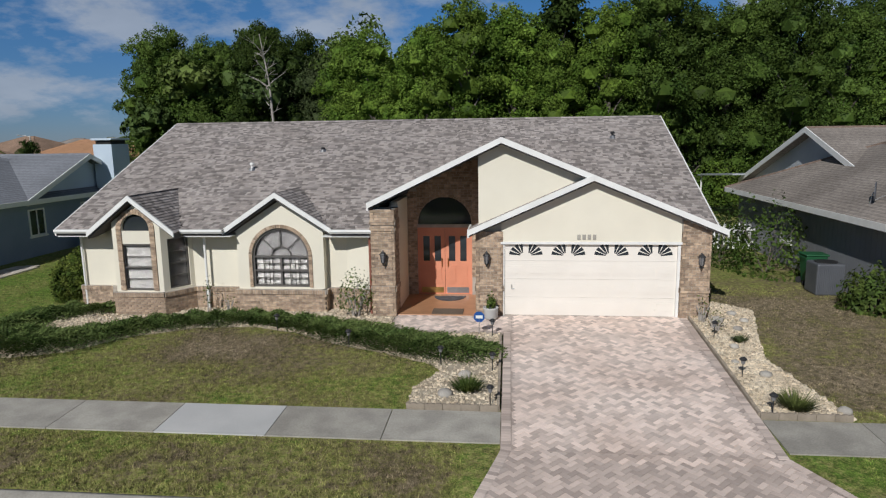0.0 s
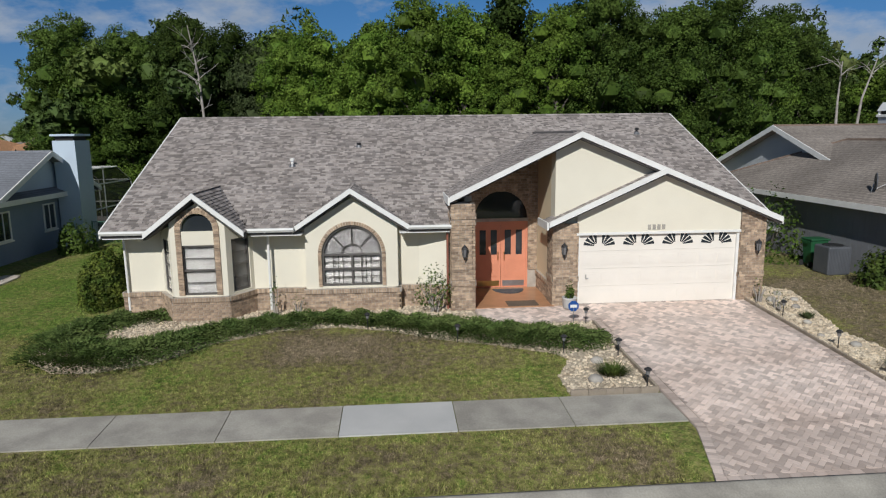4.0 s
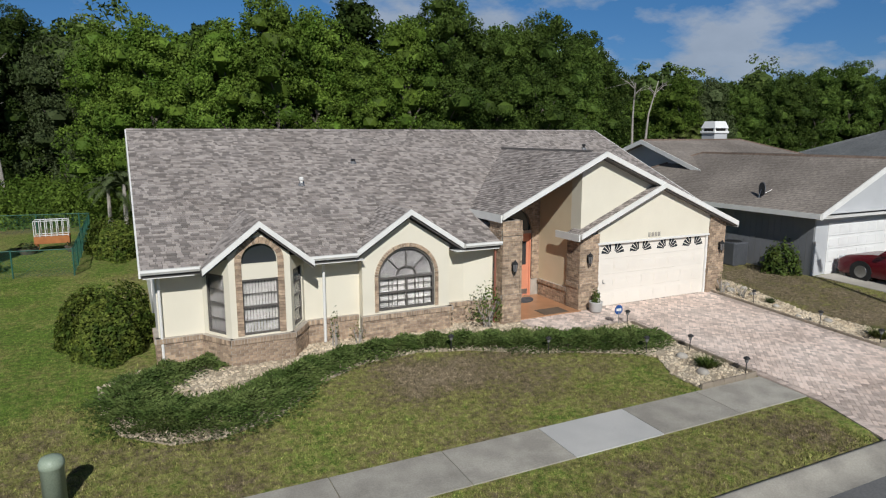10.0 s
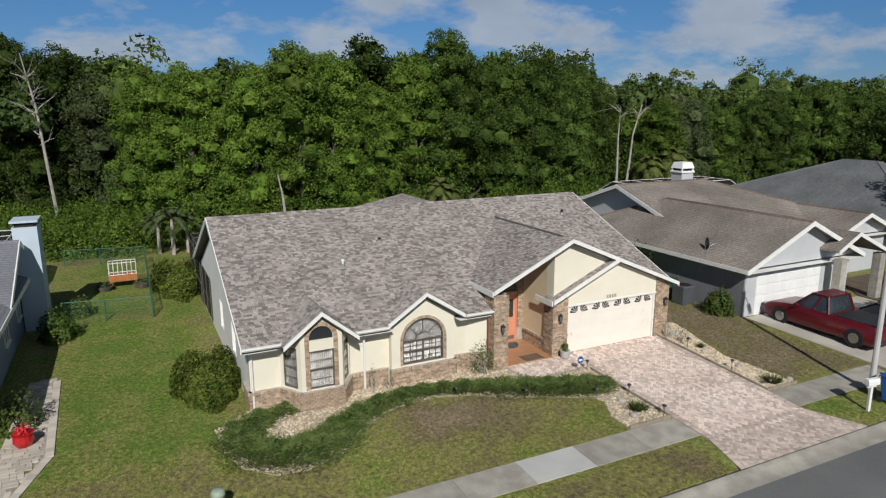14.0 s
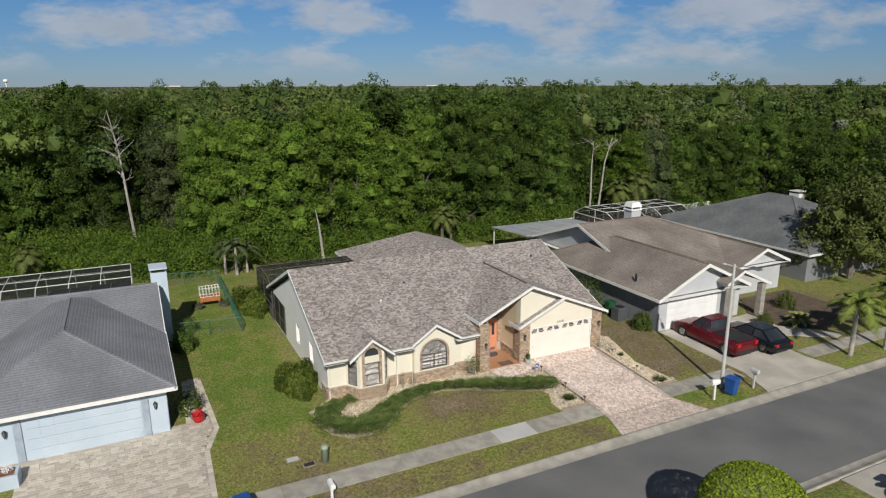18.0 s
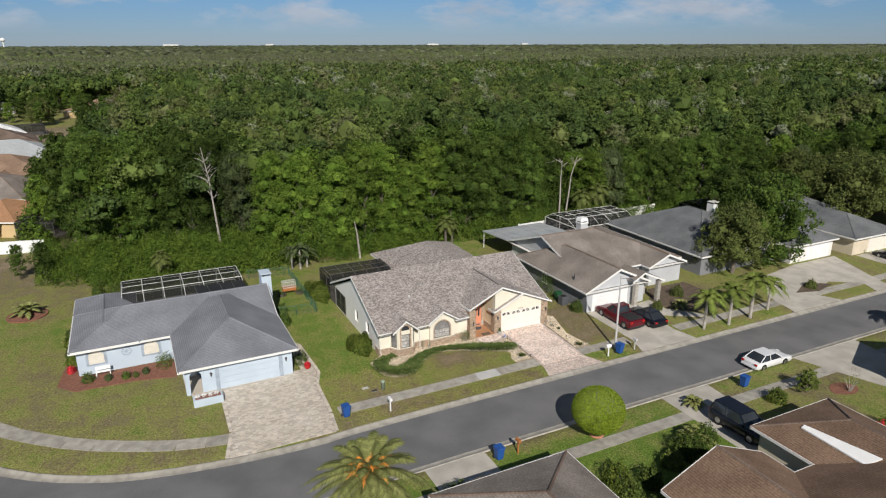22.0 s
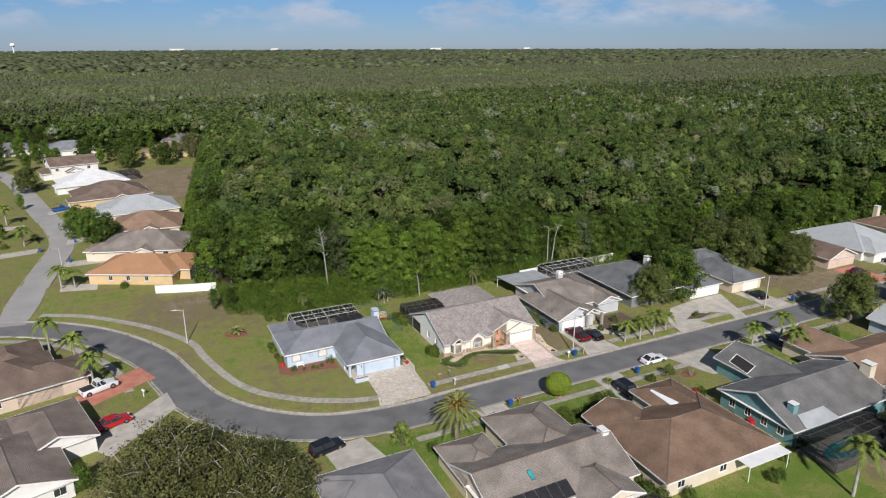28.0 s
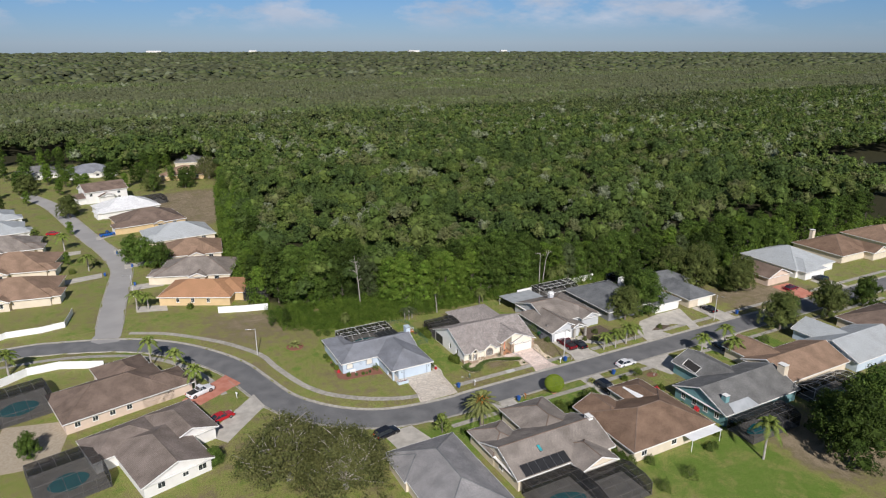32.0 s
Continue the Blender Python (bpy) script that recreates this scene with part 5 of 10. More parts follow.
base_course((-13.12, 18.32), (-12.06, 18.32), (0, -1))
base_course((-12.06, 18.32), (-11.51, 17.46), (-0.85, -0.53))
base_course((-11.51, 17.46), (-9.97, 17.46), (0, -1), near=True)
base_course((-9.97, 17.46), (-9.42, 18.32), (0.85, -0.53))
base_course((-9.42, 18.32), (-8.03, 18.32), (0, -1))
base_course((-8.03, 18.0), (-5.30, 18.0), (0, -1))
base_course((-5.30, 18.0), (-5.30, 18.32), (1, 0))
base_course((-5.30, 18.32), (-4.72, 18.32), (0, -1))
base_course((-4.72, 18.32), (-3.86, 18.02), (-0.33, -0.94))
base_course((-13.12, 19.4), (-13.12, 18.32), (-1, 0))


def column(x0, x1, y0, y1, z1, cap=None):
    for p, q, n in (((x0, y0), (x1, y0), (0, -1)), ((x1, y0), (x1, y1), (1, 0)), ((x1, y1), (x0, y1), (0, 1)), ((x0, y1), (x0, y0), (-1, 0))):
        bricks(p, q, -0.15, z1, n)
        if cap:
            for z in cap:
                e = Vector(n) * 0.025
                bricks(tuple(Vector(p) + e), tuple(Vector(q) + e), z, z + 0.15, n)


column(-3.86, -3.19, 17.66, 18.38, 3.05, cap=(0.72, 2.45, 2.62))
column(-0.92, -0.18, 17.84, 18.5, 2.42, cap=(0.72,))
column(4.66, 5.42, 17.84, 18.5, 2.42, cap=(0.72,))
for za in (2.42, 2.495, 2.57, 2.645):
    xr_ = min(5.42, 5.75 - (za + 0.2 - 2.49) / sr)
    if xr_ > 4.75:
        bricks((4.66, 17.84), (xr_, 17.84), za, za + 0.075, (0, -1))
base_course((-0.89, 20.1), (-0.89, 18.5), (-1, 0), z1=0.62)
bricks((-3.2, EB - 0.03), (-2.90, EB - 0.03), 0.0, 3.35, (0, -1)); bricks((-1.16, EB - 0.03), (-0.86, EB - 0.03), 0.62, 4.3, (0, -1))
for k in range(12):
    za = 2.36 + 0.16 * k
    dx_ = math.sqrt(max(0.0, 0.89 ** 2 - (za + 0.08 - 2.32) ** 2))
    zt = lambda x: 3.38 + 1.1 * (x + 3.2) / 2.35
    if dx_ > 0.05:
        if za < 3.3:
            bricks((-2.90, EB - 0.03), (DC - dx_, EB - 0.03), za, za + 0.16, (0, -1))
        if DC + dx_ < -1.2:
            bricks((DC + dx_, EB - 0.03), (-1.16, EB - 0.03), za, za + 0.16, (0, -1))
    else:
        x_l = max(-2.90, -3.2 + (za - 3.3) / 1.1 * 2.35)
        bricks((x_l, EB - 0.03), (-1.16, EB - 0.03), za, za + 0.16, (0, -1))


def arch_bricks(xc, zc, r0, r1, y, n, legs):
    for k in range(n):
        a0, a1 = math.pi * k / n + 0.01, math.pi * (k + 1) / n - 0.01
        pts = [(xc + r_ * math.cos(a), zc + r_ * math.sin(a)) for r_, a in ((r0, a0), (r1, a0), (r1, a1), (r0, a1))]
        brick_rows.append([(x, y - 0.03, z) for x, z in pts] + [(x, y + 0.05, z) for x, z in pts])
    z = zc
    while z > legs + 0.05:
        for s in (-1, 1):
            x0, x1 = sorted((xc + s * r0, xc + s * r1))
            brick_rows.append([(x0, y - 0.03, z - 0.067), (x1, y - 0.03, z - 0.067), (x1, y + 0.05, z - 0.067), (x0, y + 0.05, z - 0.067), (x0, y - 0.03, z), (x1, y - 0.03, z), (x1, y + 0.05, z), (x0, y + 0.05, z)])
        z -= 0.076


arch_bricks(AX, AZ, 0.855, 0.955, 18.1, 38, 0.66)
arch_bricks(-10.745, 2.52, 0.43, 0.58, 17.55, 18, 0.66)
arch_bricks(DC, 2.32, 0.85, 0.95, EB, 36, 2.4)
part("bricks", blocks("bricks", brick_rows, BRICK), BRICK, home, "tan brick base, columns and arches")["kind"] = "stuff"

# ---- windows of the front ----
aw = thing("window_1", (AX, 18.1, 0.72), label="arched window with a fan of muntins and white shutters behind", category="window", kind="structure", absolute=True)
fb = B()
for k in range(24):
    a0, a1 = math.pi * k / 24, math.pi * (k + 1) / 24
    slab(fb, [(AX + r_ * math.cos(a), 18.13, AZ + r_ * math.sin(a)) for r_, a in ((0.79, a0), (0.85, a0), (0.85, a1), (0.79, a1))], (0, 0.07, 0))
box(fb, AX - 0.85, AX - 0.79, 18.13, 18.2, 0.72, AZ); box(fb, AX + 0.79, AX + 0.85, 18.13, 18.2, 0.72, AZ); box(fb, AX - 0.79, AX + 0.79, 18.13, 18.2, 0.72, 0.78)
box(fb, AX - 0.79, AX + 0.79, 18.13, 18.2, AZ - 0.03, AZ + 0.03); box(fb, AX - 0.79, AX + 0.79, 18.13, 18.2, 1.18, 1.24); box(fb, AX - 0.03, AX + 0.03, 18.131, 18.2, 0.78, AZ - 0.03)
part("window_frame", fb, BRONZE, aw)
mb = B()
for k in range(14):
    a0, a1 = math.pi * k / 14, math.pi * (k + 1) / 14
    slab(mb, [(AX + r_ * math.cos(a), 18.14, AZ + r_ * math.sin(a)) for r_, a in ((0.285, a0), (0.315, a0), (0.315, a1), (0.285, a1))], (0, 0.03, 0))
for ang in (45, 90, 135):
    a = radians(ang)
    p, q = Vector((AX + 0.31 * math.cos(a), 18.155, AZ + 0.31 * math.sin(a))), Vector((AX + 0.8 * math.cos(a), 18.155, AZ + 0.8 * math.sin(a)))
    rod(mb, p, q, 0.016, sides=4)
for x in (-0.53, -0.265, 0.265, 0.53):
    box(mb, AX + x - 0.011, AX + x + 0.011, 18.145, 18.17, 0.78, AZ - 0.03)
for z in (0.98, 1.42):
    box(mb, AX - 0.79, AX + 0.79, 18.144, 18.168, z - 0.011, z + 0.011)
part("muntins", mb, BRONZE, aw)
gl = part("pane", holed(ring(AX, AZ, 0.80, 0.76), [], lambda a, c: Vector((a, 18.172, c)), (0, 0.006, 0)), GLASS, aw); gl.visible_shadow = False
part("sun_shade", holed([(AX + 0.8 * math.cos(math.pi * k / 16), AZ + 0.8 * math.sin(math.pi * k / 16)) for k in range(17)], [], lambda a, c: Vector((a, 18.215, c)), (0, 0.01, 0)), SHADE, aw, "grey translucent sun shade")
for k in range(4):
    u = AX - 0.79 + 1.58 * k / 4
    sb = box(B(), u + 0.01, u + 0.385, 18.235, 18.25, 0.78, AZ - 0.03)
    for j in range(13):
        slab(sb, [(u + 0.04, 18.22, 0.82 + 0.058 * j), (u + 0.355, 18.22, 0.82 + 0.058 * j), (u + 0.355, 18.235, 0.86 + 0.058 * j), (u + 0.04, 18.235, 0.86 + 0.058 * j)], (0, 0.006, 0))
    part("shutter", sb, BLIND, aw, "white louvred shutter")

bw = thing("window_2", (-10.745, 17.55, 0.7), label="tall bay window with white vertical blinds under a half-round light", category="window", kind="structure", absolute=True)
fb = B()
x0, x1 = -11.2, -10.29
box(fb, x0, x0 + 0.05, 17.58, 17.65, 0.70, 2.08); box(fb, x1 - 0.05, x1, 17.58, 17.65, 0.70, 2.08)
for z in (0.70, 1.36, 2.03):
    box(fb, x0 + 0.05, x1 - 0.05, 17.58, 17.65, z, z + 0.05)
for z in (1.03, 1.70):
    box(fb, x0 + 0.05, x1 - 0.05, 17.60, 17.62, z, z + 0.02)
part("window_frame", fb, BRONZE, bw)
gl = part("pane", box(B(), x0 + 0.05, x1 - 0.05, 17.625, 17.631, 0.75, 2.03), GLASS, bw); gl.visible_shadow = False
for k in range(11):
    u = x0 + 0.06 + 0.075 * k
    part("blind_slat", slab(B(), [(u, 17.66, 0.74), (u + 0.07, 17.685, 0.74), (u + 0.07, 17.685, 2.05), (u, 17.66, 2.05)], (0, 0.003, 0)), BLIND, bw)
ut = ring(-10.745, 2.52, 0.43, 2.46, 12)
part("half_round_pane", holed(ut, [], lambda a, c: Vector((a, 17.62, c)), (0, 0.01, 0)), DARKGLASS, bw, "dark half-round light")

# entrance doors
ed = thing("door_1", (DC, EB, 0.03), label="pair of salmon painted entrance doors with leaded lights", category="door", kind="structure", absolute=True)
for s in (-1, 1):
    x0, x1 = sorted((DC + s * 0.005, DC + s * 0.81))
    b = box(B(), x0, x1, EB + 0.05, EB + 0.10, 0.06, 2.14)
    xm = (x0 + x1) / 2
    for xx in (xm - 0.18, xm + 0.18):
        box(b, xx - 0.11, xx + 0.11, EB + 0.035, EB + 0.05, 0.4, 0.95)
    leaf = part("door_leaf", b, DOOR_PAINT, ed)
    for xx in (xm - 0.18, xm + 0.18):
        part("leaded_light", box(B(), xx - 0.1, xx + 0.1, EB + 0.04, EB + 0.049, 1.12, 1.92), DARKGLASS, leaf)
    part("kick_plate", box(B(), x0 + 0.05, x1 - 0.05, EB + 0.04, EB + 0.049, 0.08, 0.26), BRASS if s < 0 else STEEL, leaf, "metal kick plate")
    hb = rod(B(), (DC + s * 0.1, EB + 0.0, 0.95), (DC + s * 0.1, EB + 0.0, 1.22), 0.014)
    rod(hb, (DC + s * 0.1, EB + 0.0, 1.0), (DC + s * 0.1, EB + 0.05, 1.0), 0.012); rod(hb, (DC + s * 0.1, EB + 0.0, 1.18), (DC + s * 0.1, EB + 0.05, 1.18), 0.012)
    part("handle", hb, BRASS, leaf, "brass pull handle")
jb = B()
box(jb, -2.90, -2.84, EB + 0.02, EB + 0.13, 0.03, 2.2); box(jb, -1.22, -1.16, EB + 0.02, EB + 0.13, 0.03, 2.2); box(jb, -2.84, -1.22, EB + 0.02, EB + 0.13, 2.14, 2.2); box(jb, -2.84, -1.22, EB + 0.02, EB + 0.12, 0.036, 0.06)
part("jamb", jb, DOOR_PAINT, ed)
part("transom", holed(ring(DC, 2.32, 0.85, 2.30, 16), [], lambda a, c: Vector((a, EB + 0.08, c)), (0, 0.01, 0)), DARKGLASS, ed, "dark half-round transom")

# screened lanai opening in the west wall
lw = part("lanai_screen", box(B(), -13.09, -13.04, 28.6, 31.9, 0.15, 2.2), BLACK, home, "dark insect screen of the lanai")
for yy in (28.6, 30.2, 31.85):
    part("post", box(B(), -13.12, -13.092, yy, yy + 0.06, 0.1, 2.25), BRONZE, lw)
part("rail", box(B(), -13.12, -13.092, 28.66, 31.85, 1.0, 1.06), BRONZE, lw)

part("ridge_vent", slab(B(), [(XE - 0.07, FY + 0.7, ZE), (XE - 0.03, FY + 0.7, ZE + 0.06), (XE + 0.03, FY + 0.7, ZE + 0.06), (XE + 0.07, FY + 0.7, ZE)], (0, YV - FY - 0.6, 0)), SHINGLE_DK, home, "dark raised ridge vent")


# ---- the neighbouring houses ----
nl = house("pale blue stucco bungalow with a slate grey shingle hip roof", (-28.5, 28, 0), 0,
           [("hip", -2.1, 7.8, -9.85, 6.0, 0.0), ("gxr", -10.3, 7.75, -2.0, 7.2, -0.03), ("hip", -10.35, -4.6, -2.02, 11.8, -0.05)], W_BLUE, RF_GREY,
           bare=[("hip", -2.1, 7.8, -9.85, 6.0, 0.0)], windows=[("r", -4.6, 1.0, 0.9, 2.1, 7.335), ("r", -1.0, 1.0, 0.9, 2.1, 7.335), ("r", 2.6, 1.0, 0.9, 2.1, 7.335), ("l", 2.5, 1.4, 0.9, 2.1, -9.85)],
           garages=[("f", 3.7, 4.8, -9.35, W_BLUE)])
# its front block with a recessed corner porch behind two arches
part("wall", box(B(), -0.12, 7.3, -9.35, 5.5, -0.4, 2.45), W_BLUE, nl)
part("wall", box(B(), -1.6, -0.124, -6.0, 5.5, -0.4, 2.45), W_BLUE, nl)


def arch_outline(u0, u1, z1, a0, a1, spring):
    r_, c_ = (a1 - a0) / 2, (a0 + a1) / 2
    return [(u0, -0.3), (a0, -0.3)] + [(c_ - r_ * math.cos(t_), spring + r_ * math.sin(t_)) for t_ in np.linspace(0, math.pi, 13)] + [(a1, -0.3), (u1, -0.3), (u1, z1), (u0, z1)]


part("porch_arch", holed(arch_outline(-1.6, -0.124, 2.45, -1.25, -0.3, 1.6), [], lambda u, v: Vector((u, -9.35, v)), (0, 0.2, 0)), W_BLUE, nl)
part("porch_arch", holed(arch_outline(-9.14, -6.0, 2.45, -8.9, -6.4, 0.95), [], lambda u, v: Vector((-1.6, u, v)), (0.2, 0, 0)), W_BLUE, nl)
part("porch_floor", box(B(), -1.6, -0.13, -9.3, -6.01, -0.2, 0.03), PAVER_BEIGE, nl)
pd_ = part("door", box(B(), -1.35, -0.45, -6.06, -6.004, 0.03, 2.1), FENCE_WHITE, nl)
part("handle", rod(B(), (-0.55, -6.06, 1.0), (-0.55, -6.1, 1.0), 0.03), BRASS, pd_)
# thin added cladding: the east wall's shade put into a darker blue
EAST_SHADE = mat("slate blue wall shade", (0.23, 0.28, 0.36), (0.20, 0.25, 0.325), rough=0.85, scale=0.6, fine=60, amount=0.06)
part("wall_cladding", box(B(), 7.304, 7.33, -9.3, 6.6, -0.35, 2.4), EAST_SHADE, nl, "east wall in a slate blue that stands for its shade")
ACCENT = mat("blue grey trim", (0.36, 0.42, 0.49), rough=0.8)
CREAM = mat("cream shutter", (0.74, 0.70, 0.60), (0.68, 0.64, 0.55), rough=0.6)
for xc in (-3.8, -8.3):
    ring = [(xc - 0.85 * math.cos(t_), 1.55 + 0.85 * math.sin(t_)) for t_ in np.linspace(0, math.pi, 15)] + [(xc + 0.85, 0.75), (xc - 0.85, 0.75)]
    win_ = part("window", slab(B(), [(u, -1.53, v) for u, v in ring], (0, 0.028, 0)), ACCENT, nl, "arched window niche with a blue grey surround")
    for k in range(9):
        zz = 0.92 + 0.14 * k
        hw = 0.62 if zz < 1.5 else math.sqrt(max(0.02, 0.62 ** 2 - (zz - 1.5) ** 2))
        part("slat", box(B(), xc - hw, xc + hw, -1.575, -1.532, zz, zz + 0.125), CREAM, win_)
wheel = part("wall_ornament", lathe(B(), [(0.42, -0.02), (0.42, 0.02), (0.36, 0.02), (0.36, -0.02)], 24), ACCENT, nl, "round blue grey wheel ornament")
wheel.matrix_basis = pose(-5.85, -1.53, 1.6, 90, 0, 0)
for k in range(4):
    a_ = k * math.pi / 4
    part("spoke", rod(B(), (-0.38 * math.cos(a_), -0.38 * math.sin(a_), 0), (0.38 * math.cos(a_), 0.38 * math.sin(a_), 0), 0.02, sides=4), ACCENT, wheel)
rn = house("light grey house with a taupe shingle roof and white rakes", (14.7, 24, -0.05), 0,
           [("gyf", -4.5, 4.5, -6.45, 8.0, 0.0, 0.46), ("gxl", -1.8, 14.0, -1.6, 14.2, 0.0, 0.345), ("gyf", 7.4, 13.4, -3.1, 5.0, 0.0, 0.42)], W_GREY, RF_TAUPE,
           windows=[("l", 2.0, 1.0, 0.9, 2.0, -4.0)], garages=[("f", -0.8, 4.88, -5.95, FENCE_WHITE)])
part("ridge_vent", slab(B(), [(-0.07, -5.4, 4.6), (-0.03, -5.4, 4.68), (0.03, -5.4, 4.68), (0.07, -5.4, 4.6)], (0, 7.0, 0)), SHINGLE_DK, rn, "dark raised ridge vent")
# its west wall: vertical boards, darkened in colour for the wall's shade
for k in range(46):
    part("siding_board", box(B(), -4.035, -4.003, -5.9 + 0.29 * k, -5.62 + 0.29 * k, -0.1, 2.42), W_SLATE_SHADE, rn)
# walls coloured dark for the shade they stand in
house("charcoal shingle hip house behind the trees", (38.5, 30, -0.05), 0, [("hip", -8, 8, -9.2, 9.5, 0.1)], W_SLATE_SHADE, RF_DARK)
house("small white garage wing with a grey shingle hip roof", (49.3, 26, -0.05), 0, [("hip", -4.7, 4.7, -7.2, 3.0)], W_WHITE, RF_DARK, garages=[("f", 1.2, 4.6, -6.7, FENCE_WHITE)])
house("grey hip roofed house with a cream garage", (60, 27, -0.05), 0, [("hip", -4.6, 5.2, -9.6, 6), ("hip", -9, 9, 0, 12, 0.05)], W_BEIGE, RF_DARK, garages=[("f", 1.5, 4.6, -9.1, GARAGE)])
house("peach house with a tan shingle roof", (94, 26, 0), 0, [("gyf", -5.2, 5.4, -7.5, 6.5)], W_PEACH, RF_DBROWN, garages=[("f", 0.6, 4.6, -7.0, W_PEACH)])
house("white house with a pale blue grey shingle hip roof", (111, 29, 0), 0, [("hip", -9, 10, -10, 10), ("hip", -8, 2, -12.5, 2, 0.02)], W_WHITE, RF_PALE, garages=[("f", -3, 4.8, -12, FENCE_WHITE)])
house("cream house with a dark brown shingle roof", (138, 30, 0), 0, [("hip", -10, 10, -9, 9), ("gyf", 2, 11, -12, 2, 0.02)], W_BEIGE, RF_BROWN)
house("tan roofed house at the street's end", (165, 30, 0), 0, [("hip", -10, 10, -9, 9)], W_BEIGE, RF_TAN)

house("low bungalow with a mid grey ridged shingle roof", (-36, -17, -0.1), 0, [("hip", -6.6, 6.2, -11, 10), ("hip", -7, 0.5, 1.5, 9.2, -0.1)], W_BEIGE, RF_RIDGED)
house("beige house with a taupe shingle roof and solar panels", (-17, -14, -0.1), 0,
      [("hip", -1.5, 8.5, -4, 9.6, 0.02), ("gx", -10.2, 9.8, -9.6, 2.4, 0.0), ("hip", -10.3, -3.0, -2.4, 6.3, -0.02), ("gyf", 0.2, 8.0, -12.6, -4.0, 0.0)], W_BEIGE, RF_TAUPE,
      windows=[("l", -4, 1.2, 0.9, 2.1, -9.7)])
house("cream house with a red brown shingle roof", (4, -17, -0.1), 0,
      [("hip", -9.8, 9.6, -9.6, 4.5, 0.0), ("hip", 0.8, 9.2, -3, 9.3, 0.02), ("gyb", -9.7, -1.0, -3, 6.9, -0.02)], W_BEIGE, RF_BROWN,
      windows=[("b", -5, 1.2, 0.9, 2.1, -6.5), ("f", -7, 1.2, 0.9, 2.1, -9.1), ("f", 0, 1.2, 0.9, 2.1, -9.1)])
house("teal sided house with a grey gable roof", (27.5, -16, -0.1), 0,
      [("gx", -10.6, 10.6, -10.2, 2.8, 0.15), ("gy", -3, 6.4, -3, 10.4, 0.1)], W_TEAL, RF_MID,
      windows=[("l", 0.2, 1.0, 0.9, 2.1, -10.1), ("l", -2.5, 1.0, 0.9, 2.1, -10.1), ("l", -5.2, 1.0, 0.9, 2.1, -10.1), ("l", -7.8, 1.0, 0.9, 2.1, -10.1)])
house("beige house with a tan shingle gable roof", (49, -14.5, -0.1), 0, [("gx", -10, 9.8, -9, 3), ("gy", -8.5, 1, -2, 9.0, 0.05)], W_BEIGE, RF_TAN,
      windows=[("l", -3, 1.2, 0.9, 2.0, -9.5)])
house("pale blue house with a light grey shingle roof", (69, -15.5, -0.1), 0, [("gx", -9.5, 9.5, -9.5, 3.5), ("gy", -6, 4, -3, 9, 0.05)], W_BLUE, RF_PALE)
house("beige house with a brown shingle roof", (89, -15, -0.1), 0, [("hip", -9.5, 9.5, -9, 8)], W_BEIGE, RF_DBROWN)
house("house with a grey shingle roof", (109, -15, -0.1), 0, [("hip", -9, 9, -9, 8)], W_BEIGE, RF_MID)

house("peach stucco house with a dark brown shingle roof", (-81.5, 37.5, -0.1), 14, [("hip", -11.5, 9, -7.5, 6.5), ("hip", -2, 8.4, -1, 12.5, 0.03), ("hip", 2, 12.6, -7.5, 1.5, -0.03)], W_PEACH, RF_DBROWN,
      windows=[("f", k, 1.0, 1.0, 2.0, -7.0) for k in (-9, -6, -3, 0)])
house("cream house with a brownish grey shingle gable roof", (-76, 13.6, -0.1), 16, [("gyf", -6.7, 5.2, -10.4, 6, 0.0, 0.36), ("gyf", 0.4, 9.8, -2.3, 10.5, 0.1, 0.36), ("hip", -10.1, 2.0, 1.5, 10.5)], W_WHITE, RF_WALNUT,
      windows=[("f", -3.5, 1.2, 0.9, 2.0, -9.9), ("f", 0.4, 1.0, 1.1, 1.9, -9.9), ("f", 3.2, 1.4, 0.9, 2.0, -9.9)])

house("ochre stucco house with an orange tan shingle hip roof", (-57.8, 87, 0), -27, [("hip", -10.5, 9.5, -6.8, 6.8), ("hip", 1.5, 12, -3, 8.5, -0.04)], W_YELLOW, RF_ORANGE,
      windows=[("f", k, 0.9, 0.9, 2.1, -6.3) for k in (-5, -1, 3.2)])


def lane_house(label, loc, yaw, w, d, wall, roof, side, bay=True):
    """A hip roofed house with a garage wing towards the side street (side: -1 west, 1 east) and a gabled bay on its south front."""
    a, b_ = sorted((side * (w + 2.2), side * (w - 6.5)))
    wings = [("hip", -w, w, -d, d), ("hip", a, b_, -d + 0.6, -d + 7.4, -0.04)]
    if bay:
        wings.append(("gyf", -side * w * 0.15 - 2.6, -side * w * 0.15 + 2.6, -d - 1.3, -d + 5.0, 0.03))
    gar = "l" if side < 0 else "r"
    return house(label, loc, yaw, wings, wall, roof, windows=[("f", -side * w * 0.62, 1.4, 0.9, 2.1, -d + 0.5), ("f", -side * w * 0.15, 1.6, 0.9, 2.1, -d - 0.8 if bay else -d + 0.5)],
                 garages=[(gar, -d + 4.0, 4.8, side * (w + 1.7), FENCE_WHITE)])


lane_house("beige house with a pinkish tan shingle hip roof", (-56.5, 107, 0), -20, 11.0, 8.0, W_BEIGE, RF_TAUPE, -1)
lane_house("beige house with a reddish brown shingle hip roof", (-55.5, 128.5, 0), -8, 9.5, 8.4, W_BEIGE, RF_TAN, -1)
lane_house("cream house with a pale grey shingle hip roof", (-57.5, 151, 0), 5, 11.5, 9.0, W_BEIGE, RF_PALE, -1, False)
lane_house("cream house with a brown grey shingle hip roof", (-65.5, 178, 0), 10, 12.0, 10.0, W_YELLOW, RF_DBROWN, -1)
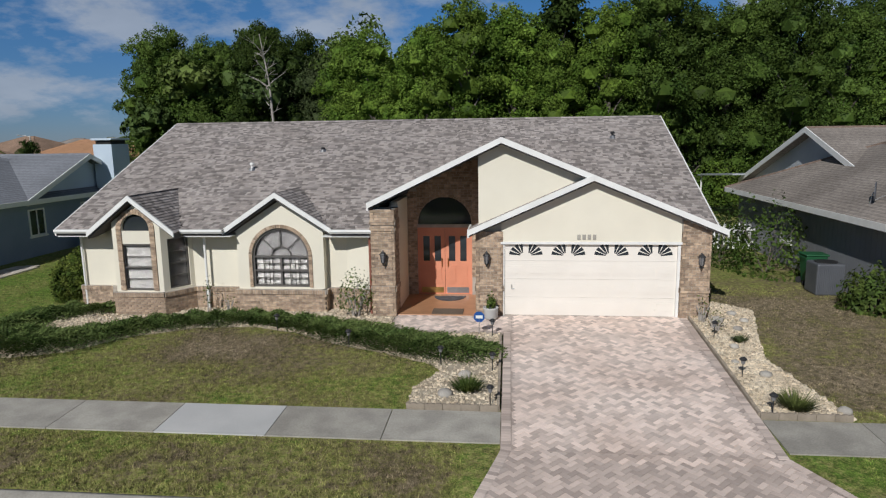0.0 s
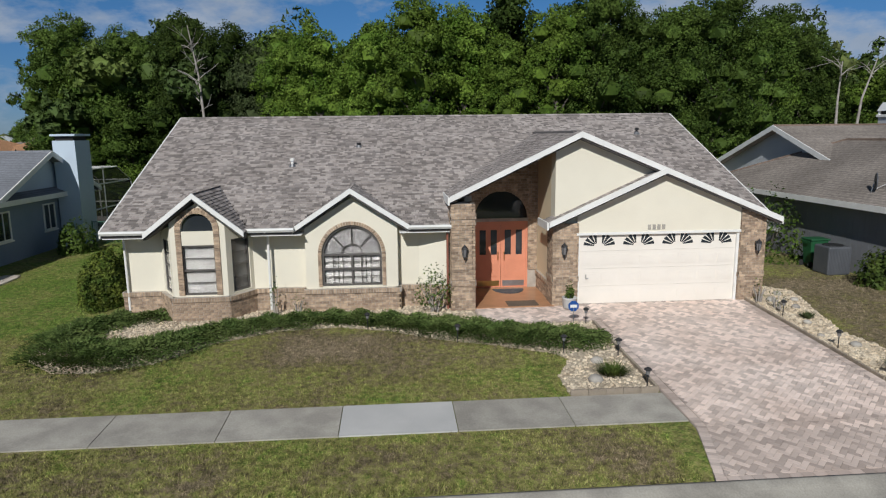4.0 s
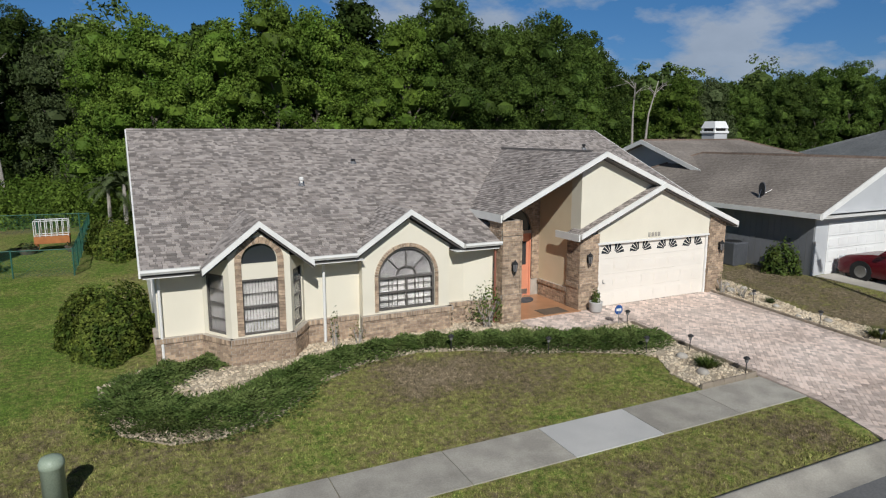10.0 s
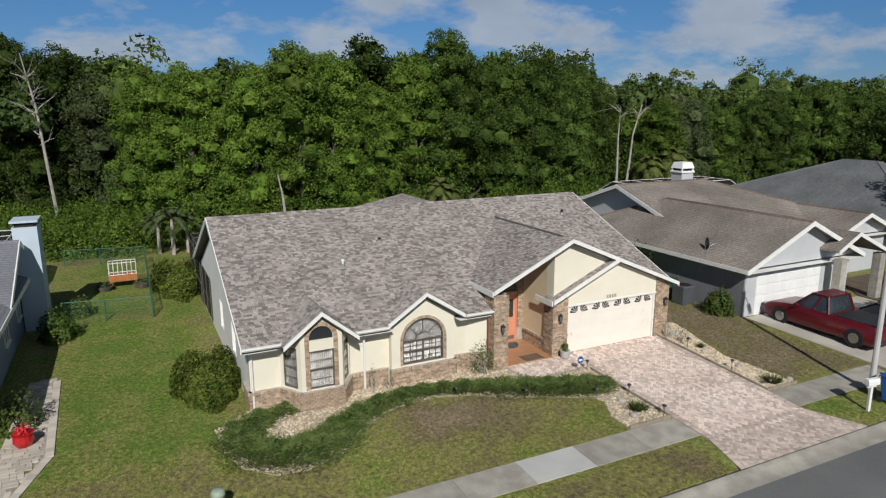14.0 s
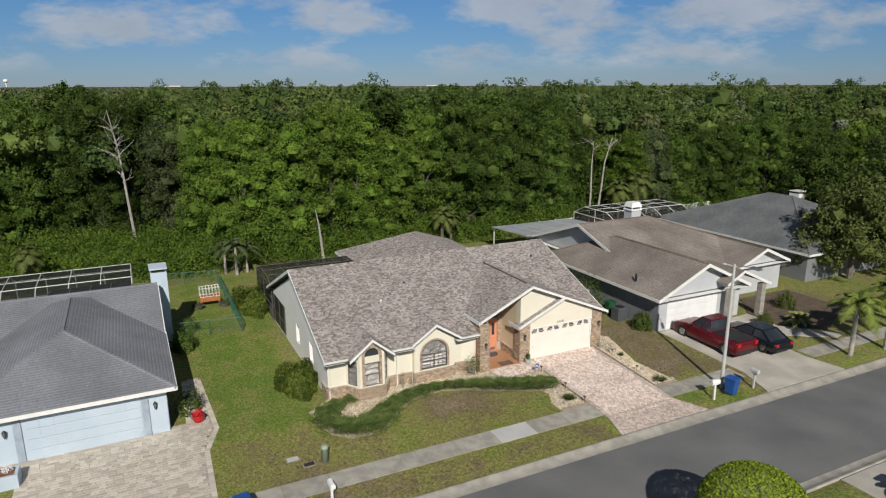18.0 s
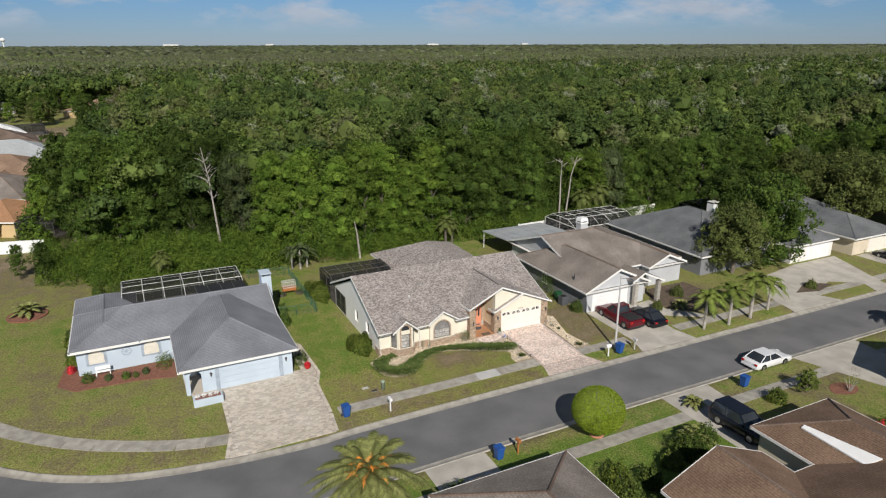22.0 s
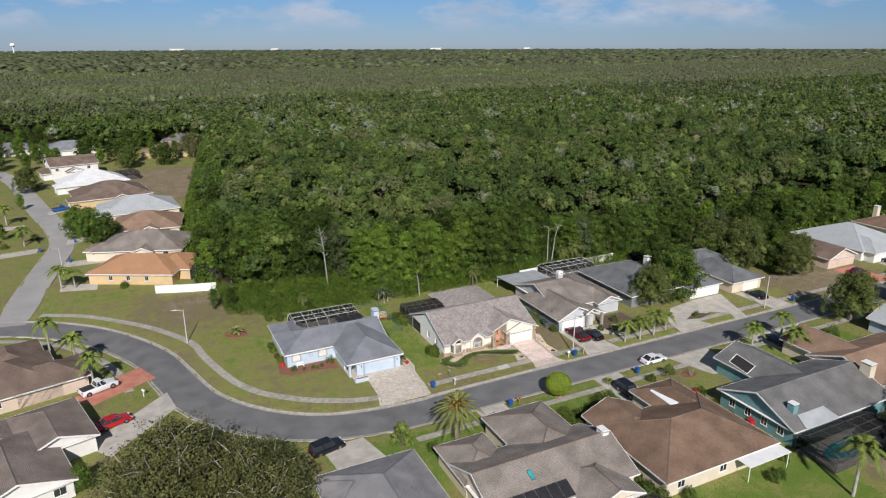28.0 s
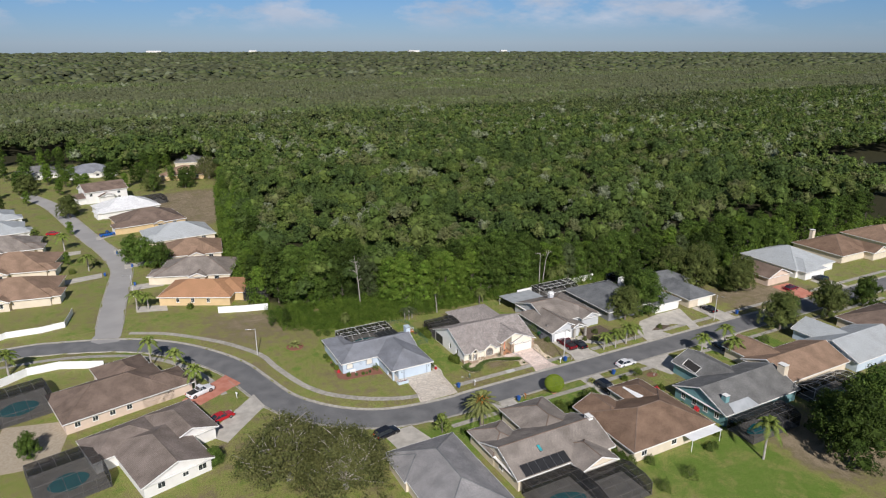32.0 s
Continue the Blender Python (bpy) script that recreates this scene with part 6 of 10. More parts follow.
lane_house("white house with a white tiled hip roof", (-72, 205, 0), 14, 11.5, 9.0, W_WHITE, RF_WHITE, -1, False)
house("white two-storey house with a brown roof", (-80, 234, 0), 14, [("gx", -9, 9, -7, 7, 2.6), ("gyf", -4, 3, -9, 1, 0.4), ("hip", -12, -4, -6, 4, 0.0)], W_WHITE, RF_DBROWN,
      windows=[("f", -6.5, 1.2, 3.2, 4.4, -6.5), ("f", 5, 1.2, 3.2, 4.4, -6.5), ("f", 5, 1.2, 0.9, 2.1, -6.5)])
lane_house("house with a dark slate shingle roof", (-85, 300, 0), 10, 12, 9, W_WHITE, RF_GREY, -1)
lane_house("grey shingle roofed house among trees", (-109, 308, 0), 10, 11, 8, W_WHITE, RF_MID, 1)
lane_house("ochre house with a tan shingle roof beyond the meadow", (-40, 272, 0), -10, 10, 9, W_YELLOW, RF_TAN, -1)
house("grey roofed house beyond the meadow", (-32, 310, 0), -10, [("hip", -9, 9, -9, 9)], W_BEIGE, RF_MID)
lane_house("beige house with a tan brown shingle hip roof", (-104, 110, 0), -10, 10.5, 9, W_BEIGE, RF_TAN, 1)
lane_house("beige house with a tan shingle hip roof and a gable", (-106, 136, 0), -12, 11, 9.5, W_BEIGE, RF_TAN, 1)
lane_house("house with a pinkish brown shingle roof", (-111, 160, 0), -5, 10, 8.5, W_BEIGE, RF_TAUPE, 1)
lane_house("pale grey roofed house beside the side street", (-117, 184, 0), 5, 10, 9, W_WHITE, RF_PALE, 1)
lane_house("pale roofed house farther along the side street", (-122, 207, 0), 8, 10, 9, W_WHITE, RF_PALE, 1)


# ---- trees ----
def leaf_tris(centres, normals, size, r, scatter=0.55):
    """Loose leaf triangles about the centres, turned mostly along the normals."""
    n = len(centres)
    d = normals + r.normal(0, scatter, (n, 3))
    d /= np.linalg.norm(d, axis=1)[:, None] + 1e-9
    a = np.cross(d, r.normal(0, 1, (n, 3)))
    a /= np.linalg.norm(a, axis=1)[:, None] + 1e-9
    b = np.cross(d, a)
    s = size * r.uniform(0.6, 1.35, (n, 1))
    return np.stack([centres + a * s, centres - a * s * 0.55 + b * s * 0.62, centres - a * s * 0.55 - b * s * 0.62], 1)


def crown(lobes, count, size, r, fill=0.25, flat=0.8, scatter=0.42, blur=0.14, clump=26):
    """Leaves on a set of lobes (x, y, z, radius), a share of them inside; clumped, with gaps."""
    lobes = np.array(lobes, dtype=float)
    w = lobes[:, 3] ** 2
    out_c, out_n = [], []
    for (x, y, z, rad), k in zip(lobes, (count * w / w.sum()).astype(int)):
        m = max(6, k // clump)
        dirs = r.normal(0, 1, (m, 3)); dirs[:, 2] = dirs[:, 2] * 0.9 + 0.25
        dirs /= np.linalg.norm(dirs, axis=1)[:, None]
        rr = rad * r.uniform(0.72, 1.08, (m, 1))
        rr[r.random(m) < fill] *= 0.6
        cl = dirs * rr * (1, 1, flat)
        pick = r.integers(0, m, k)
        c = cl[pick] + r.normal(0, blur, (k, 3)) * rad * (1, 1, 0.7)
        out_c.append(c + (x, y, z)); out_n.append(dirs[pick] * 0.8 + (0, 0, 0.35))
    return leaf_tris(np.concatenate(out_c), np.concatenate(out_n), size, r, scatter)


ICO = None


def ico_tris():
    """The twenty triangles of an icosahedron of radius one."""
    global ICO
    if ICO is None:
        bm = bmesh.new()
        bmesh.ops.create_icosphere(bm, subdivisions=1, radius=1.0)
        ICO = np.array([[tuple(v.co) for v in f.verts] for f in bm.faces])
        bm.free()
    return ICO


def knobs_of(lobes, per, r, flat=0.85, low=-0.45, reach=0.74):
    """Bulges on the surface of the lobes: centre, outward direction, radius."""
    lobes = np.array(lobes, dtype=float)
    c, d, q = [], [], []
    for x, y, z, rad in lobes:
        n = r.normal(0, 1, (per * 2, 3)); n /= np.linalg.norm(n, axis=1)[:, None]
        n = n[n[:, 2] > low][:per]
        c.append(np.array((x, y, z)) + n * rad * reach * r.uniform(0.72, 1.22, (len(n), 1)) * (1, 1, flat))
        d.append(n); q.append(rad * r.uniform(0.16, 0.40, len(n)))
    return np.concatenate(c), np.concatenate(d), np.concatenate(q)


def leaf_mass(lobes, count, size, r, per=22, flat=0.85, low=-0.45, scatter=0.6, core=0.5):
    """A crown of bulging clumps: leaves lie on the outer side of each bulge, over a closed shaded core."""
    kc, kd, kq = knobs_of(lobes, per, r, flat, low)
    w = kq ** 2 / (kq ** 2).sum()
    pick = r.choice(len(kc), count, p=w)
    n = r.normal(0, 1, (count, 3)); n /= np.linalg.norm(n, axis=1)[:, None]
    n = n + kd[pick] * 0.85 + (0, 0, 0.12); n /= np.linalg.norm(n, axis=1)[:, None]
    p = kc[pick] + n * kq[pick][:, None] * r.uniform(0.45, 1.2, (count, 1))
    tris = [leaf_tris(p, n, size, r, scatter)]
    for x, y, z, rad in lobes:
        tris.append(ico_tris() * rad * core * (1, 1, flat) * r.uniform(0.9, 1.1, 3) + (x, y, z))
    return np.concatenate(tris)


def limb(bm, pts, r0, r1, sides=7):
    pts = [Vector(p) for p in pts]
    n = len(pts) - 1
    for i, (p, q) in enumerate(zip(pts, pts[1:])):
        rod(bm, p, q, r0 + (r1 - r0) * i / n, r0 + (r1 - r0) * (i + 1) / n, sides)
    return bm


def tree_proto(seed, h, spread, count, size, leaf, bark=BARK, base=0.3, lobes=9, name="tree", trunk_r=0.2, label="", category="tree", twigs=0, dense=False):
    """A broadleaf tree: tapered trunk with limbs to its lobes, and a crown of small leaves."""
    r = np.random.default_rng(seed)
    t = thing(name, (0, 0, 0), label=label, category=category)
    ls = []
    for k in range(lobes):
        a = 2.4 * k + r.uniform(-0.4, 0.4)
        f = (k + 0.5) / lobes
        z = h * (base + (1 - base) * (0.12 + 0.72 * f))
        rad = spread * r.uniform(0.34, 0.5) * (1.05 - 0.45 * f)
        rr = spread * (0.62 - 0.5 * f ** 1.5) * r.uniform(0.6, 1.1)
        ls.append((rr * math.cos(a), rr * math.sin(a), z, rad))
    ls.append((0, 0, h - spread * 0.34, spread * 0.38))
    if dense:
        # a tall egg of foliage, hung down to its base
        ls = []
        for k in range(lobes):
            f = (k + 0.5) / lobes
            a = 2.4 * k + r.uniform(-0.5, 0.5)
            env = spread * 0.62 * math.sin(math.pi * (0.22 + 0.70 * f)) ** 0.8
            rad = spread * r.uniform(0.27, 0.42)
            ls.append((env * r.uniform(0.55, 1.0) * math.cos(a), env * r.uniform(0.55, 1.0) * math.sin(a), h * (base + (0.97 - base) * f) - rad * 0.4, rad))
        ls.append((r.uniform(-0.4, 0.4), r.uniform(-0.4, 0.4), h - spread * 0.3, spread * 0.33))
        for f in (0.3, 0.55, 0.78):
            ls.append((0, 0, h * (base + (1 - base) * f), spread * 0.5))
    bm = B()
    top = Vector((r.uniform(-0.3, 0.3), r.uniform(-0.3, 0.3), h * 0.8))
    limb(bm, [(0, 0, -0.2), (0.1, 0.05, h * base), tuple(top)], trunk_r, trunk_r * 0.3)
    for x, y, z, rad in ls:
        z0 = min(h * 0.75, max(h * base * 0.8, z - 0.5 * spread))
        f = z0 / (h * 0.8)
        s = Vector((top.x * f, top.y * f, z0))
        e = Vector((x, y, z))
        limb(bm, [s, (s + e) / 2 + Vector((0, 0, 0.2)), e], trunk_r * 0.42, trunk_r * 0.1, 5)
        for k in range(twigs):
            d = Vector((r.normal(), r.normal(), abs(r.normal()) + 0.2)).normalized() * rad * r.uniform(0.8, 1.1)
            limb(bm, [e - (e - s) * r.uniform(0.05, 0.4), e + d * 0.5, e + d], trunk_r * 0.13, trunk_r * 0.04, 4)
    part("trunk", bm, bark, t)
    part("crown", soup("crown", leaf_mass(ls, count, size, r) if dense else crown(ls, count, size, r), 3, leaf), leaf, t)
    return t


USED = set()


def place(proto, x, y, s=1.0, yaw=0.0, sz=None, z=None, label=""):
    """Sets the first of a kind down, or a copy of it."""
    m = pose(x, y, ground_z(x, y) if z is None else z, 0, 0, yaw) @ Matrix.Diagonal((s, s, sz or s, 1))
    if proto.name in USED:
        c = copy_thing(proto, m @ Matrix.Diagonal([1 / v for v in proto.scale] + [1]))
    else:
        USED.add(proto.name)
        proto.matrix_basis = m
        c = proto
    if label:
        c["label"] = label
    return c


random.seed(5)
EDGE_LABELS = "broadleaf tree with dense dark green foliage at the wood's edge"
edge_protos = [tree_proto(11, 12.5, 4.2, 27000, 0.088, LEAF_A, base=0.14, lobes=20, label=EDGE_LABELS, dense=True),
               tree_proto(12, 11.5, 3.7, 27000, 0.085, LEAF_B, base=0.05, lobes=22, label="tall tree wrapped in bright green vines", name="tree", dense=True),
               tree_proto(13, 13.5, 3.9, 27000, 0.088, LEAF_A, base=0.2, lobes=18, label=EDGE_LABELS, dense=True),
               tree_proto(14, 11.0, 4.6, 25000, 0.092, LEAF_C, base=0.18, lobes=18, label="broadleaf tree with grey green foliage in the wood", dense=True)]
row_protos = [tree_proto(21, 14.0, 4.6, 6500, 0.19, LEAF_A, base=0.16, lobes=15, label="woodland tree behind the wood's edge", dense=True),
              tree_proto(22, 15.5, 4.4, 6500, 0.19, LEAF_A, base=0.2, lobes=16, label="tall woodland tree behind the wood's edge", dense=True),
              tree_proto(23, 13.5, 4.8, 6500, 0.19, LEAF_B, base=0.16, lobes=14, label="bright green woodland tree behind the wood's edge", dense=True)]


def edge_y(x):
    """Where the wood begins behind the back gardens."""
    return float(np.interp(x, [-60, -45, -40, -30, -20, -15, -10, 10, 30, 60, 100, 190], [78, 68, 66, 66, 65, 58, 50, 50, 50, 46, 42, 42]))


xs = np.concatenate([np.arange(-41, 74, 3.4), np.arange(76, 130, 5.5)])
for k, x in enumerate(xs):
    xx = float(x) + random.uniform(-0.9, 0.9)
    yy = edge_y(xx) + random.uniform(0.5, 2.5) + (5.0 if 26.5 < xx < 34 else 0.0)
    if xx - 2.0 < -0.6 * yy:
        continue
    kind = 1 if (-12 < xx < -2 or 3 < xx < 8 or random.random() < 0.22) else random.choice((0, 0, 2, 3))
    s = random.uniform(1.0, 1.26) * float(np.interp(xx, [-40, -14, -4, 24, 34], [1.12, 1.1, 1.06, 1.06, 0.8]))
    place(edge_protos[kind], xx, yy, s, random.uniform(0, 360))
for row in range(2):
    for x in np.arange(-42 + 2 * row, 190, 5.2):
        xx = float(x) + random.uniform(-1.6, 1.6)
        yy = edge_y(xx) + 5.5 + 5.2 * row + random.uniform(-1.2, 1.2)
        if xx - 2.0 < -0.6 * yy:
            continue
        s = random.uniform(0.84, 1.05) * float(np.interp(xx, [-40, -14, -4, 24, 34], [1.1, 1.08, 1.04, 1.04, 0.8]))
        place(random.choice(row_protos), xx, yy, s, random.uniform(0, 360))
# the wood's western flank along the gardens and the meadow, two trees deep
def flank_x(y):
    return float(np.interp(y, [60, 68, 75, 90, 110, 125, 146, 180, 236], [-34, -39, -43.5, -45, -43.5, -42, -40, -35, -27]))


for row in range(2):
    for y in np.arange(64 + 2 * row, 240, 5.2):
        x = flank_x(y) + 5.0 * row + random.uniform(-0.8, 1.4)
        if x - 2.0 < -0.6 * y:
            continue
        place(random.choice(row_protos), x, float(y) + random.uniform(-1, 1), random.uniform(0.62, 0.8) if row == 0 else random.uniform(0.78, 1.0), random.uniform(0, 360))


def bush_soup(cx, cy, rx, ry, h, count, size, r, z=0.0, box=2.2):
    a = r.uniform(0, 2 * math.pi, count); q = np.sqrt(r.random(count)) * 0.35 + 0.65
    u = r.uniform(-0.1, 1, count)
    rad = np.sqrt(np.clip(1 - np.clip(u, 0, 1) ** box, 0, 1))
    n = np.stack([np.cos(a) * rad, np.sin(a) * rad, u], -1)
    w = 1 + 0.16 * np.sin(a * 3 + cx) + 0.1 * np.sin(a * 7 + u * 5)
    c = np.stack([cx + rx * n[:, 0] * q * w, cy + ry * n[:, 1] * q * w, z + h * np.clip(u, 0, 1) * q * w + 0.05], -1)
    return leaf_tris(c, n, size, r)


# undergrowth along the wood's foot
under = [bush_soup(x + rng.uniform(-0.8, 0.8), edge_y(x) - 1.2 + rng.uniform(-0.8, 0.5), 2.2, 1.7, rng.uniform(1.8, 3.8) * (0.75 if x < -14 else 1.0), 1900, 0.105, rng) for x in np.arange(-44, 66, 2.2)] + [bush_soup(x + rng.uniform(-1, 1), edge_y(x) - 0.5 + rng.uniform(-1.5, 1.5), 2.8, 2.2, rng.uniform(2.5, 6.0), 420, 0.3, rng) for x in np.arange(66, 192, 2.9)]
under += [bush_soup(x + rng.uniform(-0.8, 0.8), y + rng.uniform(-0.8, 0.8), 1.9, 1.7, rng.uniform(1.3, 2.7), 1300, 0.11, rng)
          for x in np.arange(-42, -13.5, 2.2) for y in np.arange(48.6 + 0.75 * max(0.0, -33 - x), min(edge_y(x) - 1.0, -x / 0.6 + 4 if x < -33 else 99), 2.2)]
under += [bush_soup(flank_x(y) - 2.6 + rng.uniform(-0.6, 0.6), y, 1.8, 1.9, rng.uniform(1.8, 4.5), 420, 0.26, rng) for y in np.arange(72, 240, 3.0)]
thicket = [bush_soup(x + rng.uniform(-1, 1), edge_y(x) + 2.2 + rng.uniform(-0.8, 1.2), 2.6, 1.8, rng.uniform(3.6, 7.0), 1800, 0.13, rng) for x in np.arange(-29, 66, 2.5)]
tagged(new("thicket", soup("thicket", np.concatenate(thicket), 3, LEAF_A)), "dense dark thicket between the trunks at the wood's edge", "undergrowth", kind="stuff")
tagged(new("undergrowth", soup("undergrowth", np.concatenate(under), 3, BRAMBLE)), "tangled bright green undergrowth and vines at the wood's foot", "undergrowth", kind="stuff")


def patch_mesh(seed, span, side, leaf, knobs, leaves, size, crowd=0.76, uneven=1.9):
    """A square of tree tops: each crown a dome of bulging clumps, deep dark gaps between the crowns.
    Near squares are covered in leaves; far ones keep the bulges and fewer, larger sprays."""
    r = np.random.default_rng(seed)
    out, tones = [], []
    step = span / side
    ph = r.uniform(0, 6.28, 4)
    # crowns of very unequal size, crowded until they touch
    spots = []
    for tries in range(side * side * 14):
        x, y = r.uniform(-span / 2, span / 2, 2)
        s = step * (0.30 + 0.46 * r.random() ** 1.6)
        if all((x - a) ** 2 + (y - b) ** 2 > (crowd * (s + q)) ** 2 for a, b, q in spots):
            spots.append((x, y, s))
    for x, y, s in spots:
        swell = math.sin(x * 0.16 + ph[0]) * math.sin(y * 0.14 + ph[1])
        h = 8.6 + 1.6 * swell + 1.25 * s + r.normal(0, uneven)
        ls = [(x, y, h - s, s)]
        for k in range(3):
            a = k * 2.1 + r.uniform(-0.6, 0.6)
            q = s * r.uniform(0.45, 0.8)
            ls.append((x + q * math.cos(a), y + q * math.sin(a), h - s * r.uniform(1.0, 1.7), s * r.uniform(0.5, 0.7)))
        if leaves:
            c = [leaf_mass(ls, leaves, size, r, per=max(6, knobs), flat=1.0, low=-0.1, scatter=0.5, core=0.55)]
        else:
            kc, kd, kq = knobs_of(ls[:2], knobs, r, 1.0, 0.0)
            c = [ico_tris() * kq[m] * 1.15 * r.uniform(0.8, 1.2, 3) + kc[m] for m in range(len(kc))]
            c += [ico_tris() * q4 * 0.9 + (x4, y4, z4) for x4, y4, z4, q4 in ls[:1]]
        c = np.concatenate(c)
        out.append(c); tones.append(np.full(len(c) * 3, r.random()))
    me = soup("woodland", np.concatenate(out), 3, leaf)
    me.attributes.new("tone", "FLOAT", "POINT").data.foreach_set("value", np.concatenate(tones).astype(np.float32))
    return me


woods = [patch_mesh(31 + k, 40, 6, LEAF_FAR, 14, 1150, 0.28) for k in range(4)]
mids = [patch_mesh(51 + k, 80, 13, LEAF_FAR, 6, 130, 0.72, 0.7, 1.3) for k in range(3)]
sparse = [patch_mesh(41 + k, 80, 17, LEAF_FAR, 1, 0, 0.0, 0.54, 0.8) for k in range(3)]


def west_edge(y):
    return float(np.interp(y, [60, 72, 100, 125, 146, 180, 236, 330, 350], [-45, -44, -39, -41, -39, -35, -27, -24, -140 ]))


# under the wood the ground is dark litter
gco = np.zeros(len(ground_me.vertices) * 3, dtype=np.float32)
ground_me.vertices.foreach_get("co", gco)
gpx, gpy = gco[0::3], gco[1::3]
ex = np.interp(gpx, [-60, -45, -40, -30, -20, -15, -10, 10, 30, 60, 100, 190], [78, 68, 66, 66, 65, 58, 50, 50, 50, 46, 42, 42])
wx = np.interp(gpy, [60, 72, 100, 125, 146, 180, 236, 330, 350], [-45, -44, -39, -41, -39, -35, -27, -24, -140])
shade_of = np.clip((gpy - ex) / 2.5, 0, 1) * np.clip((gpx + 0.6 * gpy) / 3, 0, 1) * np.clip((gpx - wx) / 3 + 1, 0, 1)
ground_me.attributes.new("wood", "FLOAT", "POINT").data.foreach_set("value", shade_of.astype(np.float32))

k = 0
for iy in range(4):
    y = 82 + 40 * iy
    x = max(west_edge(y - 18), west_edge(y + 18)) + 21
    while x < 197 + 0.6 * (y - 88):
        ob = new("woodland", woods[k % 4])
        ob.matrix_basis = pose(x, y + (2 if x > 70 and iy == 0 else 0), 0.0, 0, 0, 90 * random.randrange(4))
        tagged(ob, "dense green woodland canopy", "woodland", kind="stuff")
        k += 1
        x += 40
for iy in range(12):
    y = 102 + 80 * iy
    x = 175 + 0.6 * (y - 88) + 40 if iy < 2 else max(west_edge(y), west_edge(y + 40), west_edge(y - 40) if y > 400 else -999) + 41
    if y > 400:
        x = -120 - 0.14 * y
    while x < 1.95 * y + 90:
        ob = new("woodland", (mids if y < 440 else sparse)[k % 3])
        ob.matrix_basis = pose(x, y, 0.0, 0, 0, 90 * random.randrange(4))
        tagged(ob, "dense green woodland canopy farther off", "woodland", kind="stuff")
        k += 1
        x += 80


def domes(r, pts, rads, hts, material):
    """Far tree tops: small uneven caps, one for each crown."""
    base = []
    for ring, (q, z) in enumerate(((1.0, 0.0), (0.92, 0.45), (0.55, 0.85), (0.0, 1.0))):
        base.append((q, z))
    sides = 6
    n = len(pts)
    ang = np.arange(sides) * 2 * math.pi / sides
    vs = []
    for q, z in base[:3]:
        jit = r.uniform(0.75, 1.2, (n, sides))
        a = ang[None] + r.uniform(0, 6.28, (n, 1))
        vs.append(np.stack([pts[:, :1] + np.cos(a) * rads[:, None] * q * jit, pts[:, 1:2] + np.sin(a) * rads[:, None] * q * jit,
                            (hts - rads * 1.1)[:, None] + rads[:, None] * 1.1 * z * r.uniform(0.85, 1.15, (n, sides))], -1))
    tops = np.stack([pts[:, 0], pts[:, 1], hts], -1)[:, None]
    v = np.concatenate(vs + [tops], 1)
    f = []
    for k in range(2):
        for s in range(sides):
            t = (s + 1) % sides
            f += [(k * sides + s, k * sides + t, (k + 1) * sides + t), (k * sides + s, (k + 1) * sides + t, (k + 1) * sides + s)]
    for s in range(sides):
        f.append((2 * sides + s, 2 * sides + (s + 1) % sides, 3 * sides))
    f = np.array(f)
    per = v.shape[1]
    return mesh_np("far_woodland", v.reshape(-1, 3), (f[None] + per * np.arange(n)[:, None, None]).reshape(-1, 3), material)


r = np.random.default_rng(3)
pts, rads = [], []
dist = 350.0
while dist < 4700:
    step = 8.0 + dist * 0.013
    a0, a1 = -28, 74
    n = int(dist * radians(a1 - a0) / step)
    a = np.radians(np.linspace(a0, a1, n)) + r.normal(0, 0.3 * step / dist, n)
    d = dist + r.normal(0, 0.3 * step, n)
    pts.append(np.stack([-60 + d * np.sin(a), -60 + d * np.cos(a)], -1)); rads.append(np.full(n, step * 0.72) * r.uniform(0.7, 1.2, n))
    dist += step * 0.85
pts, rads = np.concatenate(pts), np.concatenate(rads)
keep = (pts[:, 1] > 1030) | (pts[:, 0] > 1.95 * pts[:, 1] + 120) & (pts[:, 1] > 75)
pts, rads = pts[keep], rads[keep]
hts = r.uniform(10.5, 15.0, len(pts)) + np.clip(rads - 8, 0, 6) * 0.2
far_me = domes(r, pts, rads, hts, LEAF_FAR)
far_me.attributes.new("tone", "FLOAT", "POINT").data.foreach_set("value", np.repeat(r.random(len(pts)), len(far_me.vertices) // len(pts)).astype(np.float32))
tagged(new("far_woodland", far_me), "green woodland stretching to the horizon", "woodland", kind="stuff")


# ---- front garden and drive ----
def drive_z(y):
    return float(np.interp(y, [8.6, 11.2, 17.8], [-0.345, -0.215, 0.015]))


def inside(x, y, poly):
    """Whether points lie in an outline."""
    x, y = np.asarray(x), np.asarray(y)
    hit = np.zeros(x.shape, bool)
    for (ax, ay), (bx, by) in zip(poly, poly[1:] + poly[:1]):
        cross = ((ay > y) != (by > y)) & (x < (bx - ax) * (y - ay) / (by - ay + 1e-12) + ax)
        hit ^= cross
    return hit


def clip(poly, region):
    """The part of a convex outline inside a convex, anticlockwise region."""
    out = poly
    for (ax, ay), (bx, by) in zip(region, region[1:] + region[:1]):
        src, out = out, []
        for p, q in zip(src, src[1:] + src[:1]):
            dp = (bx - ax) * (p[1] - ay) - (by - ay) * (p[0] - ax)
            dq = (bx - ax) * (q[1] - ay) - (by - ay) * (q[0] - ax)
            if dp >= 0:
                out.append(p)
            if dp * dq < 0:
                t = dp / (dp - dq)
                out.append((p[0] + (q[0] - p[0]) * t, p[1] + (q[1] - p[1]) * t))
        if len(out) < 3:
            return []
    return out


def area(p):
    return abs(sum(a[0] * b[1] - b[0] * a[1] for a, b in zip(p, p[1:] + p[:1]))) / 2


